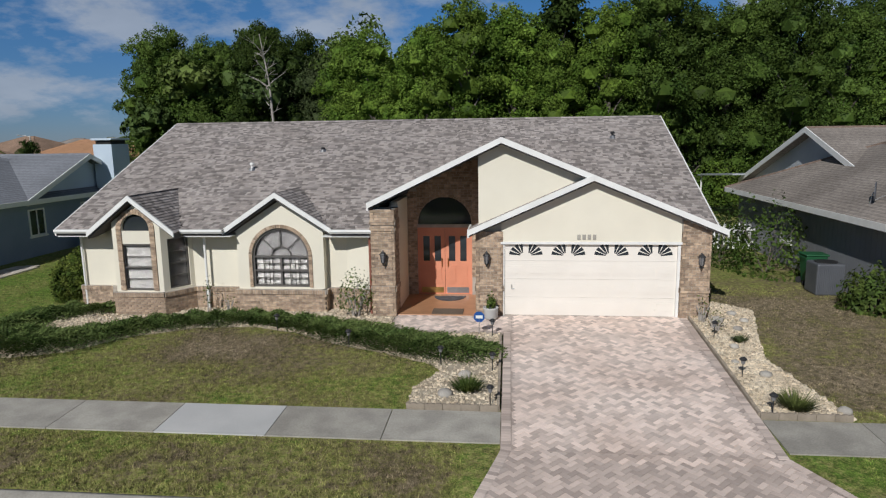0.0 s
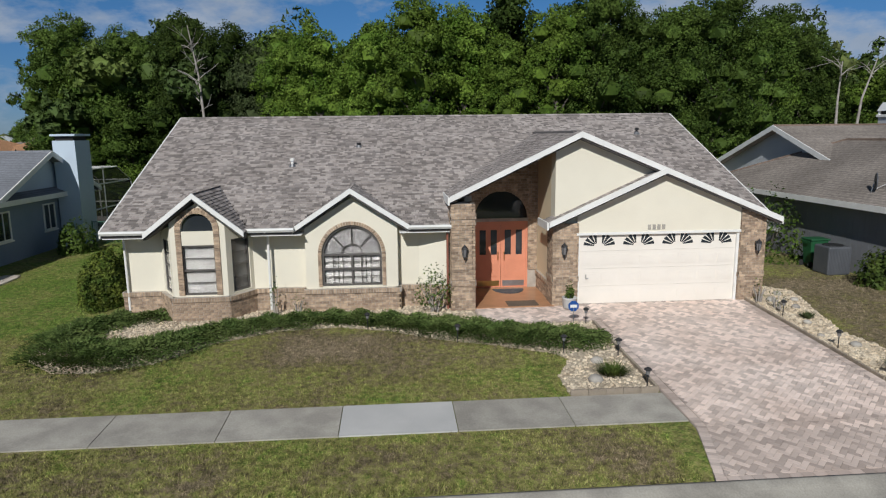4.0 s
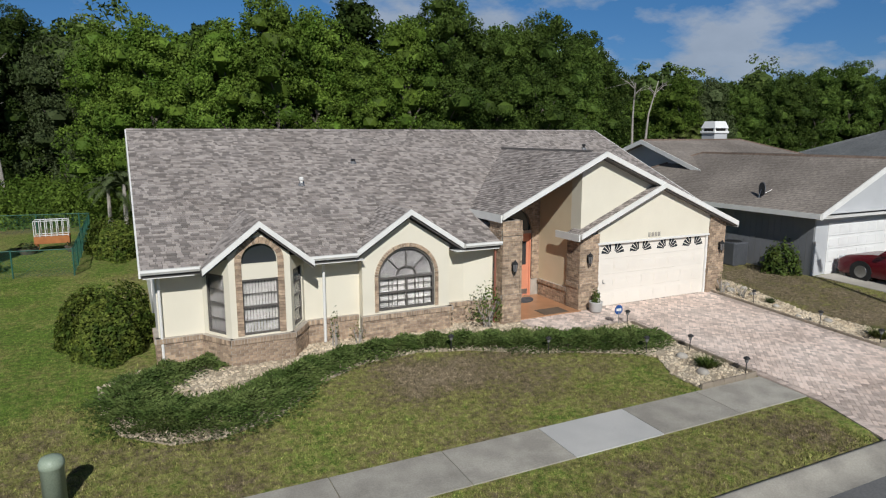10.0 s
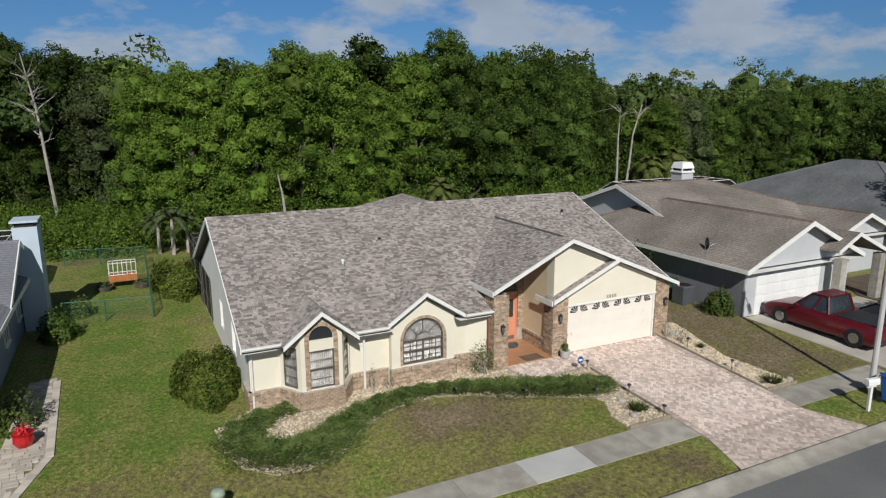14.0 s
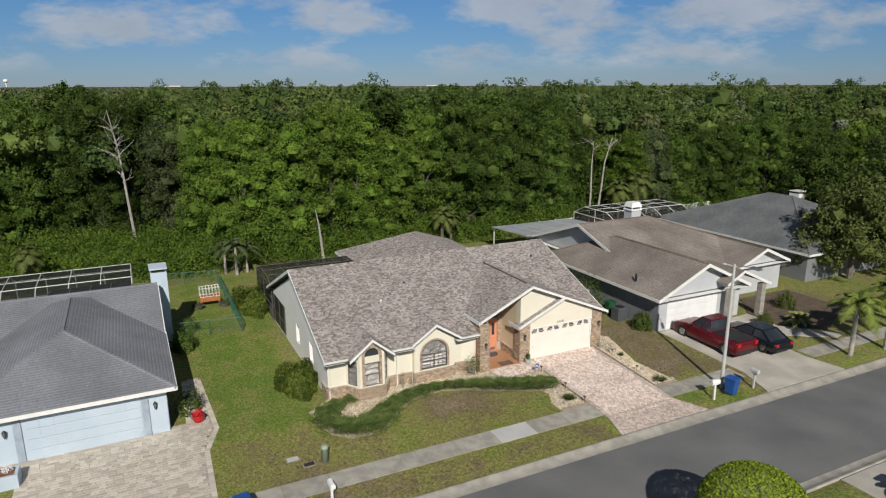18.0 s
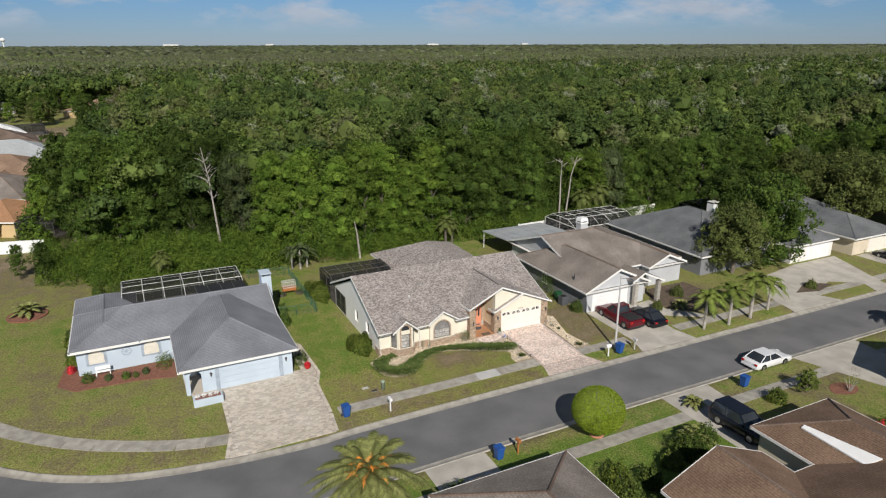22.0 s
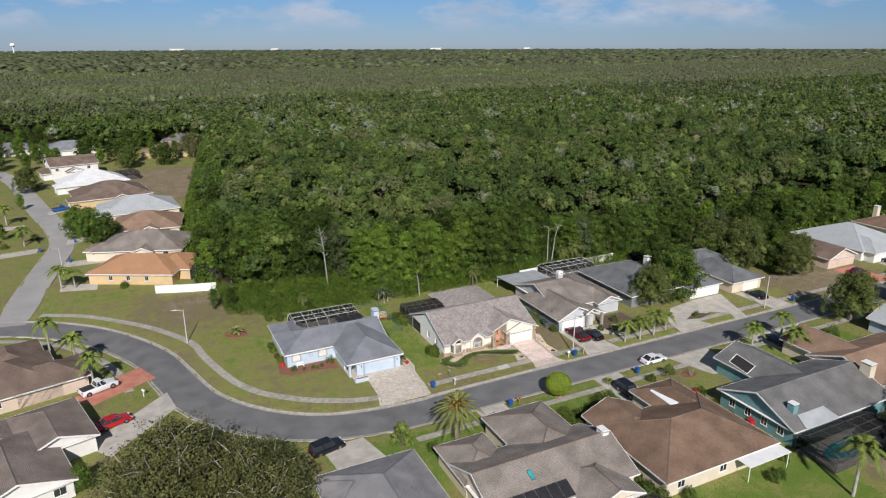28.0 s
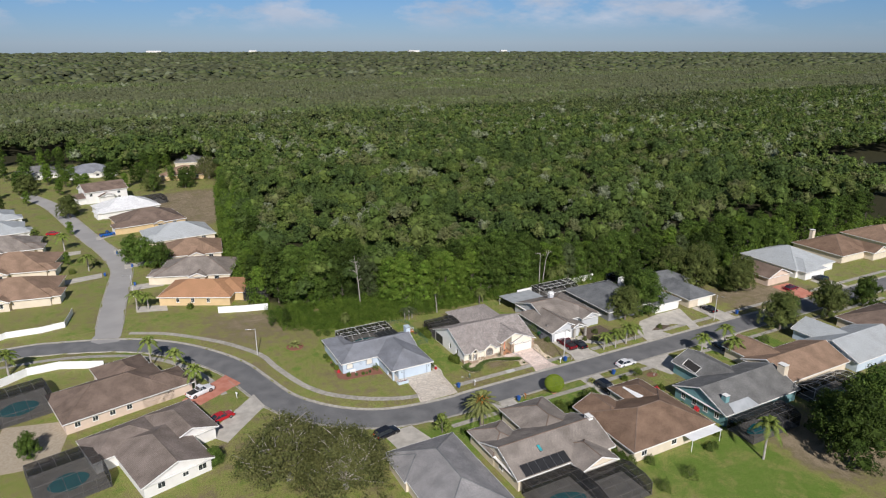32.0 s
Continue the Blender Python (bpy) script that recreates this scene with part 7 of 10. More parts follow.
drive = thing("driveway", (2.3, 13, -0.15), label="driveway of pinkish grey herringbone pavers with a border course", category="driveway", kind="structure", absolute=True)
MAIN_D = [(0.06, 10.35), (4.40, 10.35), (4.70, 17.98), (0.06, 17.98)]
FLARE_D = [(-0.42, 8.78), (5.3, 8.78), (4.40, 10.35), (0.06, 10.35)]
ENTRY_D = [(-3.15, 16.42), (0.06, 16.42), (0.06, 17.80), (-3.15, 17.80)]
sandbed = B()
for reg in ([(-0.14, 10.35), (4.58, 10.35), (4.88, 18.02), (-0.14, 18.02)], [(-0.6, 8.6), (5.5, 8.6), (4.58, 10.35), (-0.14, 10.35)], [(-3.2, 16.3), (-0.14, 16.3), (-0.14, 17.82), (-3.2, 17.82)]):
    slab(sandbed, [(x, y, drive_z(y) - 0.008) for x, y in reg], (0, 0, -0.12))
part("joint_sand", sandbed, SAND, drive)
PW = 0.100
c45 = math.cos(math.pi / 4)
whole, cuts = [], []
for a in range(-70, 130):
    for b_ in range(-130, 130):
        m4 = (a - b_) % 4
        if m4 not in (0, 3):
            continue
        w, h = (2, 1) if m4 == 0 else (1, 2)
        g = 0.004 / PW
        cell = [(a + g, b_ + g), (a + w - g, b_ + g), (a + w - g, b_ + h - g), (a + g, b_ + h - g)]
        pts4 = [((x - y) * PW * c45 + 1.0, (x + y) * PW * c45 + 12.0) for x, y in cell]
        cx, cy = sum(p[0] for p in pts4) / 4, sum(p[1] for p in pts4) / 4
        if not (-3.5 < cx < 5.6 and 8.4 < cy < 18.3):
            continue
        for reg in (MAIN_D, FLARE_D, ENTRY_D):
            q = clip(pts4, reg)
            if q and area(q) > 0.002:
                if area(q) > 0.995 * area(pts4):
                    whole.append((cx, cy, m4))
                else:
                    cuts.append(q)
# border courses
def course(p, q, w=0.17, step=0.105):
    p, q = Vector(p), Vector(q)
    d = (q - p); L = d.length; d.normalize(); n = Vector((-d.y, d.x)) * w / 2
    u = 0.0
    while u < L - 0.05:
        a, b_ = p + d * (u + 0.004), p + d * min(L, u + step - 0.004)
        cuts.append([tuple(a - n), tuple(b_ - n), tuple(b_ + n), tuple(a + n)])
        u += step


course((-0.04, 10.35), (-0.04, 16.4)); course((4.49, 10.35), (4.79, 17.95)); course((-0.52, 8.66), (-0.04, 10.35)); course((5.4, 8.66), (4.49, 10.35)); course((-0.4, 8.69), (5.3, 8.69), 0.16, 0.2)
pb = [B(), B()]
for k, (w, h) in enumerate(((2, 1), (1, 2))):
    hw, hh = w * PW / 2 - 0.004, h * PW / 2 - 0.004
    slab(pb[k], [(-hw, -hh, 0), (hw, -hh, 0), (hw, hh, 0), (-hw, hh, 0)], (0, 0, -0.05))
pav_me = []
for b_ in pb:
    me = bpy.data.meshes.new("paver")
    bmesh.ops.recalc_face_normals(b_, faces=b_.faces)
    b_.to_mesh(me); b_.free(); me.materials.append(PAVER)
    pav_me.append(me)
whole.sort(key=lambda t: t[1])
pr = np.random.default_rng(4)
DRIVE_PIECES = whole[:300]
rest = []
def paver_corners(cx, cy, m4):
    w, h = (2, 1) if m4 == 0 else (1, 2)
    hw, hh = w * PW / 2 - 0.004, h * PW / 2 - 0.004
    dz = pr.uniform(-0.002, 0.003)
    r8 = []
    for z in (-0.05, 0.0):
        for x, y in ((-hw, -hh), (hw, -hh), (hw, hh), (-hw, hh)):
            X, Y = cx + (x - y) * c45, cy + (x + y) * c45
            r8.append((X, Y, drive_z(Y) + z + dz))
    return r8


rest = [paver_corners(*t) for t in whole[300:]]
part("pavers", blocks("pavers", rest, PAVER), PAVER, drive)["kind"] = "stuff"
cb = B()
for q in cuts:
    slab(cb, [(x, y, drive_z(y) + 0.001) for x, y in q], (0, 0, -0.05))
part("cut_pavers", cb, PAVER, drive)["kind"] = "stuff"

# gravel beds
BED_W = [(-14.3, 16.0), (-13.95, 14.85), (-13.1, 14.1), (-12.2, 14.0), (-11.0, 14.45), (-9.95, 15.65), (-8.5, 16.45), (-7.0, 16.6), (-5.7, 16.2), (-4.3, 15.35), (-3.0, 14.85), (-1.8, 14.2), (-1.5, 13.8), (-2.0, 12.8), (-2.0, 11.92),
         (-0.2, 11.92), (-0.2, 16.3), (-3.22, 16.3), (-3.22, 17.6), (-3.9, 17.6), (-3.9, 18.2), (-5.2, 18.35), (-5.3, 18.0), (-8.0, 18.0), (-8.1, 18.3), (-9.4, 18.3), (-10.0, 17.4), (-11.5, 17.4), (-12.1, 18.3), (-13.1, 18.3), (-13.6, 18.0), (-14.4, 17.4)]
BED_E = [(4.98, 18.5), (5.5, 18.5), (5.6, 19.4), (6.1, 19.7), (6.95, 18.8), (6.3, 16.6), (5.85, 14.9), (6.15, 13.2), (6.35, 11.92), (4.70, 11.92), (4.78, 13.4)]


def bed_z(x, y):
    return ground_z(x, y) + 0.035


gr = np.random.default_rng(9)
for name, poly, label in (("gravel_bed", BED_W, "bed of cream gravel in front of the house"), ("gravel_bed", BED_E, "bed of cream gravel beside the drive")):
    bm = B()
    vs = [bm.verts.new((x, y, bed_z(x, y))) for x, y in poly]
    es = [bm.edges.new((vs[i], vs[(i + 1) % len(vs)])) for i in range(len(vs))]
    bmesh.ops.triangle_fill(bm, use_beauty=True, edges=es, normal=(0, 0, 1))
    ext = bmesh.ops.extrude_face_region(bm, geom=bm.faces[:])
    bmesh.ops.translate(bm, verts=[g for g in ext["geom"] if isinstance(g, bmesh.types.BMVert)], vec=(0, 0, -0.1))
    bed = tagged(part(name, bm, GRAVEL), label, "gravel bed", kind="stuff")
    px, py = np.array(poly)[:, 0], np.array(poly)[:, 1]
    n = int((px.max() - px.min()) * (py.max() - py.min()) * 190)
    x, y = gr.uniform(px.min(), px.max(), n), gr.uniform(py.min(), py.max(), n)
    ok = inside(x, y, poly)
    x, y = x[ok], y[ok]
    z = height(x, y) + 0.04
    s = gr.uniform(0.015, 0.038, (len(x), 1))
    base8 = np.array([(-1, -1, -.6), (1, -1, -.6), (1, 1, -.6), (-1, 1, -.6), (-.7, -.7, .7), (.7, -.7, .7), (.7, .7, .7), (-.7, .7, .7)])
    ang = gr.uniform(0, 6.28, len(x))
    sx = gr.uniform(0.7, 1.4, (len(x), 1))
    bx_, by_ = base8[None, :, 0] * sx * s, base8[None, :, 1] * s
    cr = np.stack([x[:, None] + bx_ * np.cos(ang)[:, None] - by_ * np.sin(ang)[:, None], y[:, None] + bx_ * np.sin(ang)[:, None] + by_ * np.cos(ang)[:, None], z[:, None] + base8[None, :, 2] * s * 0.9 + gr.uniform(-0.01, 0.015, (len(x), 1))], -1)
    tagged(new("pebbles", blocks("pebbles", cr, GRAVEL)), "cream and tan pebbles strewn over the bed", "gravel", kind="stuff")

# scalloped concrete edging
def edging(points, name="bed_edging"):
    ed_ = thing(name, (*points[0], drive_z(points[0][1])), label="low scalloped concrete bed edging", category="edging", absolute=True)
    for p, q in zip(points, points[1:]):
        p, q = Vector(p), Vector(q)
        L = (q - p).length; d = (q - p) / L; n = Vector((-d.y, d.x)) * 0.028
        k = max(1, int(L / 0.3))
        for i in range(k):
            a, b_ = p + d * (L * i / k + 0.004), p + d * (L * (i + 1) / k - 0.004)
            za = max(drive_z(a.y), ground_z(*a)) 
            zb = max(drive_z(b_.y), ground_z(*b_))
            bm = B()
            m = 5
            top = [(*(a + (b_ - a) * j / m), za + (zb - za) * j / m + 0.06 + 0.016 * (j % 2)) for j in range(m + 1)]
            slab(bm, [(*(b_ - n), zb - 0.1), (*(a - n), za - 0.1)] + [(x - n.x, y - n.y, z) for x, y, z in top], (2 * n.x, 2 * n.y, 0))
            part("edging_block", bm, EDGE_CON, ed_)
    return ed_


edging([(-0.2, 16.2), (-0.2, 11.9), (-2.0, 11.9)])
edging([(4.94, 18.4), (4.74, 13.4), (4.66, 11.9), (6.3, 11.9)])


# low juniper: dense sprays along its bed
def sprays(path, r, per=4000, h=0.31, size=0.038):
    out = []
    for (x0, y0, w0), (x1, y1, w1) in zip(path, path[1:]):
        n = int(per * math.hypot(x1 - x0, y1 - y0) * (w0 + w1))
        t = r.random(n)
        w = w0 + (w1 - w0) * t
        w = w * (1.06 + 0.34 * np.sin(t * 11 + x0 * 5) * np.sin(x0 * 3.3 + t * 6))
        q = np.sqrt(r.random(n)) * r.uniform(0.8, 1.3, n)
        a = r.uniform(0, 6.28, n)
        x = x0 + (x1 - x0) * t + np.cos(a) * q * w
        y = y0 + (y1 - y0) * t + np.sin(a) * q * w
        lump = 0.7 + 0.5 * np.sin(x * 5.1 + y * 3.3) * np.sin(y * 6.1 - x * 2.2)
        z = height(x, y) + 0.05 + h * np.clip(1 - 0.72 * q ** 2, 0.1, 1) * lump * r.uniform(0.55, 1.0, n)
        d = np.stack([np.cos(a) + 0.4, np.sin(a) * 0.8 - 0.3, r.uniform(0.1, 0.7, n)], -1)
        d /= np.linalg.norm(d, axis=1)[:, None]
        c = np.stack([x, y, z], -1)
        side = np.cross(d, r.normal(0, 1, (n, 3))); side /= np.linalg.norm(side, axis=1)[:, None]
        L = size * r.uniform(0.8, 2.0, (n, 1))
        out.append(np.stack([c + d * L * 1.3, c - side * L * 0.3, c + side * L * 0.3], 1))
    return np.concatenate(out)


JUN = [(-11.9, 17.75, .3), (-12.9, 17.55, .5), (-13.65, 16.9, .6), (-13.75, 16.0, .65), (-13.2, 15.1, .8), (-12.3, 14.8, .8), (-11.3, 15.15, .75), (-10.3, 16.1, .6), (-9.3, 16.7, .5), (-8, 17.0, .45),
       (-6.8, 17.05, .45), (-5.6, 16.7, .5), (-4.6, 16.25, .6), (-3.6, 15.85, .72), (-2.5, 15.35, .75), (-1.5, 15.0, .72), (-0.6, 14.9, .45)]
tagged(new("juniper_hedge", soup("juniper_hedge", sprays(JUN, gr), 3, JUNIPER)), "low spreading dark green juniper along the gravel bed", "hedge", kind="stuff")

# grass blades on the turf near the house
def blades(regions, r):
    out, dry = [], []
    for (x0, x1, y0, y1, per, hmax) in regions:
        n = int((x1 - x0) * (y1 - y0) * per)
        x, y = r.uniform(x0, x1, n), r.uniform(y0, y1, n)
        ok = ~inside(x, y, BED_W) & ~inside(x, y, BED_E) & ~((x > -0.75) & (x < 5.6) & (y < 18)) & ~((y > 10.55) & (y < 11.9)) & ~((y < 8.72))
        lump = np.sin(x * 2.3 + 1.3 * np.sin(y * 1.7)) * np.sin(y * 2.9 + np.sin(x * 1.1))
        ok &= r.random(n) < 0.65 + 0.35 * lump
        x, y = x[ok], y[ok]
        n = len(x)
        c = np.stack([x, y, height(x, y) - 0.005], -1)
        a = r.uniform(0, 6.28, n)
        h = hmax * r.uniform(0.5, 1.2, n)
        s = np.stack([np.cos(a), np.sin(a), 0 * a], -1) * (0.005 + 0.008 * r.random((n, 1)))
        lean = r.normal(0, 0.45, (n, 2)) * h[:, None]
        tip = c + np.c_[lean, h]
        out.append(np.stack([c - s, c + s, tip], 1)); dry.append(np.repeat(dryness(x, y), 3))
    return np.concatenate(out), np.concatenate(dry)


bv, bd = blades([(-20, -0.2, 11.9, 16.8, 1700, 0.05), (-18, -0.4, 8.7, 10.6, 1800, 0.05), (5.6, 10.8, 11.9, 22, 700, 0.05), (-20, -13.4, 16.8, 31, 450, 0.05), (5.2, 10.5, 8.7, 10.6, 900, 0.05)], np.random.default_rng(12))
bme = soup("grass", bv, 3, BLADES)
bme.attributes.new("dry", "FLOAT", "POINT").data.foreach_set("value", bd.astype(np.float32))
tagged(new("grass", bme), "short coarse grass with green and straw coloured blades", "grass", kind="stuff")


# ---- small things in the front garden ----
def path_light():
    t = thing("path_light", label="black solar path light on a thin stake", category="garden light", group="garden path lights")
    part("stake", rod(B(), (0, 0, -0.08), (0, 0, 0.36), 0.012), BLACK, t)
    part("lens", lathe(B(), [(0.035, 0.33), (0.055, 0.42)], 10), SHADE, t)
    part("cap", lathe(B(), [(0.075, 0.42), (0.085, 0.435), (0.05, 0.47), (0.02, 0.485)], 10), BLACK, t)
    return t


pl = path_light()
for x, y in ((-0.42, 16.15), (-0.36, 13.8), (-0.36, 12.05), (5.12, 16.25), (4.98, 13.8), (4.92, 12.0), (-3.95, 15.15), (-6.2, 16.3), (-1.55, 14.15)):
    place(pl, x, y, 1.0, 0)

sign = thing("yard_sign", (-0.76, 16.15, -0.06), label="small blue octagonal yard sign on a stake", category="sign")
part("stake", rod(B(), (0, 0, -0.1), (0, 0, 0.45), 0.01), STEEL, sign)
oct8 = [(0.15 * math.cos(math.pi / 8 + k * math.pi / 4), 0.0, 0.5 + 0.15 * math.sin(math.pi / 8 + k * math.pi / 4)) for k in range(8)]
plate = part("plate", slab(B(), oct8, (0, 0.012, 0)), BIN_BLUE, sign)
part("emblem", slab(B(), [(-0.09, -0.004, 0.46), (0.09, -0.004, 0.46), (0.09, -0.004, 0.54), (-0.09, -0.004, 0.54)], (0, 0.003, 0)), TRIM, plate, "white band")

pot = thing("plant_pot", (-0.50, 17.5, 0.015), label="cream planter pot with a small succulent", category="plant pot")
part("pot", lathe(B(), [(0.15, 0.0), (0.19, 0.05), (0.20, 0.28), (0.215, 0.30), (0.215, 0.33), (0.18, 0.33), (0.17, 0.26)], 18), CONCRETE_LT, pot, smooth=True)
part("plant", soup("plant", bush_soup(0, 0, 0.13, 0.13, 0.38, 160, 0.05, gr, 0.28), 3, HEDGE), HEDGE, pot)
tagged(part("door_mat", bbox(-2.2, -1.3, 17.82, 18.4, 0.036, 0.05, 0.004), mat("grey brown mat", (0.16, 0.12, 0.085), rough=0.95, fine=90, amount=0.3)), "grey brown rectangular mat on the entry floor", "mat")
tagged(part("door_mat", slab(B(), [(-1.85 + 0.5 * math.cos(a), 19.95 - 0.62 * math.sin(a), 0.036) for a in np.linspace(0, math.pi, 14)], (0, 0, 0.014)), mat("dark rubber mat", (0.05, 0.06, 0.07), (0.1, 0.11, 0.12), rough=0.8, scale=8)), "dark half-round door mat before the doors", "mat")


def lantern(x, y, z, s=1.0, label="dark verdigris wall lantern on the brick column"):
    t = thing("wall_lantern", (x, y, z), label=label, category="wall lamp", group="wall lanterns by the entrance and garage")
    part("back_plate", bbox(-0.05 * s, 0.05 * s, -0.02, 0.0, -0.14, 0.12, 0.008), BLACK, t)
    part("arm", rod(rod(B(), (0, -0.02, 0.08), (0, -0.12, 0.16), 0.012), (0, -0.12, 0.16), (0, -0.12, 0.1), 0.012), BLACK, t)
    part("cap", lathe(B(), [(0.10, 0.08), (0.08, 0.12), (0.03, 0.17), (0.01, 0.21)], 6, (0, -0.12, 0)), BLACK, t)
    part("glass", lathe(B(), [(0.05, -0.14), (0.08, 0.08)], 6, (0, -0.12, 0)), SHADE, t, "frosted lantern glass")
    cg = B()
    for k in range(6):
        a = k * math.pi / 3
        rod(cg, (0.053 * math.cos(a), -0.12 + 0.053 * math.sin(a), -0.14), (0.084 * math.cos(a), -0.12 + 0.084 * math.sin(a), 0.08), 0.007, sides=4)
    part("cage", cg, BLACK, t)
    part("finial", lathe(B(), [(0.055, -0.14), (0.03, -0.18), (0.012, -0.24)], 6, (0, -0.12, 0)), BLACK, t)


lantern(-3.5, 17.645, 1.72); lantern(-0.62, 17.825, 1.68); lantern(5.15, 17.825, 1.66)
lantern(-28.05, 18.645, 1.6, label="dark wall lantern on the pale blue wall"); lantern(-21.75, 18.645, 1.6, label="dark wall lantern on the pale blue wall")

# downpipes, roof vents and the number plate
def pipe(pts, r_, material, label, name="downpipe"):
    t = thing(name, pts[-1], label=label, category="downpipe", absolute=True)
    for p, q in zip(pts, pts[1:]):
        part("pipe", rod(B(), p, q, r_, sides=8), material, t)
    return t


pipe([(-9.0, 17.7, 2.4), (-9.0, 18.18, 2.2), (-9.0, 18.2, 0.05)], 0.04, TRIM, "white painted downpipe on the front wall")
pipe([(-12.98, 17.8, 2.4), (-12.98, 18.3, 2.22), (-12.98, 18.32, 0.05)], 0.035, TRIM, "white painted downpipe at the corner")
pipe([(-3.95, 17.78, 2.36), (-3.95, 17.9, 2.2), (-3.95, 17.9, 0.0)], 0.035, mat("red brown painted pipe", (0.30, 0.12, 0.08)), "red brown downpipe beside the brick column")
for x, y, h in ((-8.7, 21.43, 0.22), (3.6, 23.6, 0.2), (-6.6, 22.8, 0.12)):
    v = thing("roof_vent", (x, y, main_z(y)), label="small vent pipe through the shingle roof", category="vent")
    part("pipe", rod(B(), (0, 0, -0.1), (0, 0, h), 0.045), TRIM if h > 0.21 else BLACK, v)
    part("flashing", lathe(B(), [(0.13, -0.02), (0.06, 0.08)], 10), STEEL, v)
    part("cap", lathe(B(), [(0.07, h - 0.06), (0.08, h), (0.05, h + 0.03)], 10), TRIM if h > 0.21 else BLACK, v)
nums = thing("number_plate", (2.07, GY - 0.07, 2.2), label="four small dark bars on the cream gable", category="number plate", absolute=True)
for k in range(4):
    x = 1.86 + 0.14 * k
    part("bar", box(B(), x, x + 0.09, GY - 0.078, GY - 0.0605, 2.19, 2.33), CONCRETE, nums)

# sage utility pedestal and lids
ped = thing("utility_pedestal", (-14.85, 12.85, -0.24), label="sage green domed utility pedestal on the turf", category="pedestal")
part("body", lathe(B(), [(0.17, -0.1), (0.17, 0.68), (0.185, 0.69), (0.185, 0.76), (0.15, 0.84), (0.06, 0.87)], 20), SAGE, ped, smooth=True)
part("bolt", rod(B(), (0.0, -0.185, 0.05), (0.0, -0.165, 0.05), 0.015), STEEL, ped)
for x, y, m_ in ((-15.6, 12.9, BLACK), (-16.2, 13.6, CONCRETE_LT)):
    lid = thing("utility_box", (x, y, ground_z(x, y)), label="flat utility box lid set in the turf", category="utility box")
    part("lid", bbox(-0.25, 0.25, -0.15, 0.15, -0.05, 0.03, 0.01), m_, lid)
    part("rim", bbox(-0.29, 0.29, -0.19, 0.19, -0.06, 0.018, 0.005), CONCRETE, lid)


# stones in the beds
def stone(x, y, r0, flat=0.6):
    bm = B()
    bmesh.ops.create_icosphere(bm, subdivisions=2, radius=r0)
    for v in bm.verts:
        v.co *= 1 + 0.22 * noise.noise(v.co * (2.2 / r0) + Vector((x, y, 0)))
        v.co.z *= flat
    bm.transform(Matrix.Translation((x, y, bed_z(x, y) + r0 * flat * 0.4)))
    tagged(part("garden_stone", bm, STONE, smooth=True), "rounded grey tan stone lying in the gravel", "stone", group="stones in the gravel beds")


for x, y, s in ((-0.95, 13.5, 0.15), (-1.3, 12.5, 0.16), (5.5, 13.9, 0.13), (5.1, 14.6, 0.09), (6.3, 12.2, 0.14), (5.6, 17.6, 0.16), (6.2, 18.3, 0.14), (5.9, 16.9, 0.13), (5.4, 15.6, 0.11), (6.3, 17.6, 0.12)):
    stone(x, y, s)


def tuft(x, y, n, h, s, leaf, label, name="grass_tuft"):
    a = gr.uniform(0, 6.28, n); q = np.sqrt(gr.random(n)) * s
    c = np.stack([q * np.cos(a) * 0.4, q * np.sin(a) * 0.4, 0 * a], -1)
    tip = c + np.stack([np.cos(a) * q, np.sin(a) * q, h * gr.uniform(0.5, 1, n)], -1)
    side = np.stack([-np.sin(a), np.cos(a), 0 * a], -1) * 0.012
    t = thing(name, (x, y, bed_z(x, y)), label=label, category="plant")
    part("foliage", soup("foliage", np.stack([c - side, c + side, tip], 1), 3, leaf), leaf, t)
    part("crown_base", soup("crown_base", bush_soup(0, 0, s * 0.4, s * 0.4, h * 0.35, 60, 0.05, gr), 3, leaf), leaf, t)


tuft(-0.85, 12.75, 420, 0.28, 0.36, HEDGE, "low grassy border plant in the gravel")
tuft(5.45, 12.3, 380, 0.34, 0.4, LEAF_D, "olive strappy border plant in the gravel")
tuft(5.65, 16.0, 160, 0.2, 0.24, LEAF_C, "grey green border plant in the gravel")


def shrub(x, y, rx, ry, h, count, size, leaf, label, stems=6, z=None, name="shrub", bare=0.0, square=2.2):
    r_ = np.random.default_rng(int(abs(x * 71 + y * 13)))
    t = thing(name, (x, y, ground_z(x, y) if z is None else z), label=label, category="shrub")
    bm = B()
    for k in range(stems):
        a = 2.4 * k
        limb(bm, [(0.06 * math.cos(a), 0.06 * math.sin(a), -0.08), (0.35 * rx * math.cos(a), 0.35 * ry * math.sin(a), h * 0.4), (0.7 * rx * math.cos(a), 0.7 * ry * math.sin(a), h * 0.75)], 0.025, 0.008, 5)
    part("stem", bm, BARK_PALE if bare else BARK, t)
    part("foliage", soup("foliage", bush_soup(0, 0, rx, ry, h, count, size, r_, bare * h, square), 3, leaf), leaf, t)
    return t


shrub(-14.2, 20.5, 1.12, 1.5, 1.4, 24000, 0.052, EVERGREEN, "large rounded clipped evergreen shrub at the house corner", 9, square=3.2)
shrub(-14.0, 36.0, 1.3, 2.4, 1.45, 13000, 0.07, EVERGREEN, "big clipped hedge block at the back corner", 9, square=6.0)
shrub(-4.35, 17.65, 0.55, 0.4, 1.0, 420, 0.045, HEDGE, "loose rose bush with bare stems by the wall", 9, bare=0.25)
shrub(-8.85, 17.85, 0.14, 0.14, 0.95, 60, 0.04, HEDGE, "thin sapling by the wall", 3, bare=0.3)
shrub(-8.2, 17.85, 0.2, 0.12, 0.55, 70, 0.03, LEAF_D, "small half-bare shrub by the brick base", 5, bare=0.2)
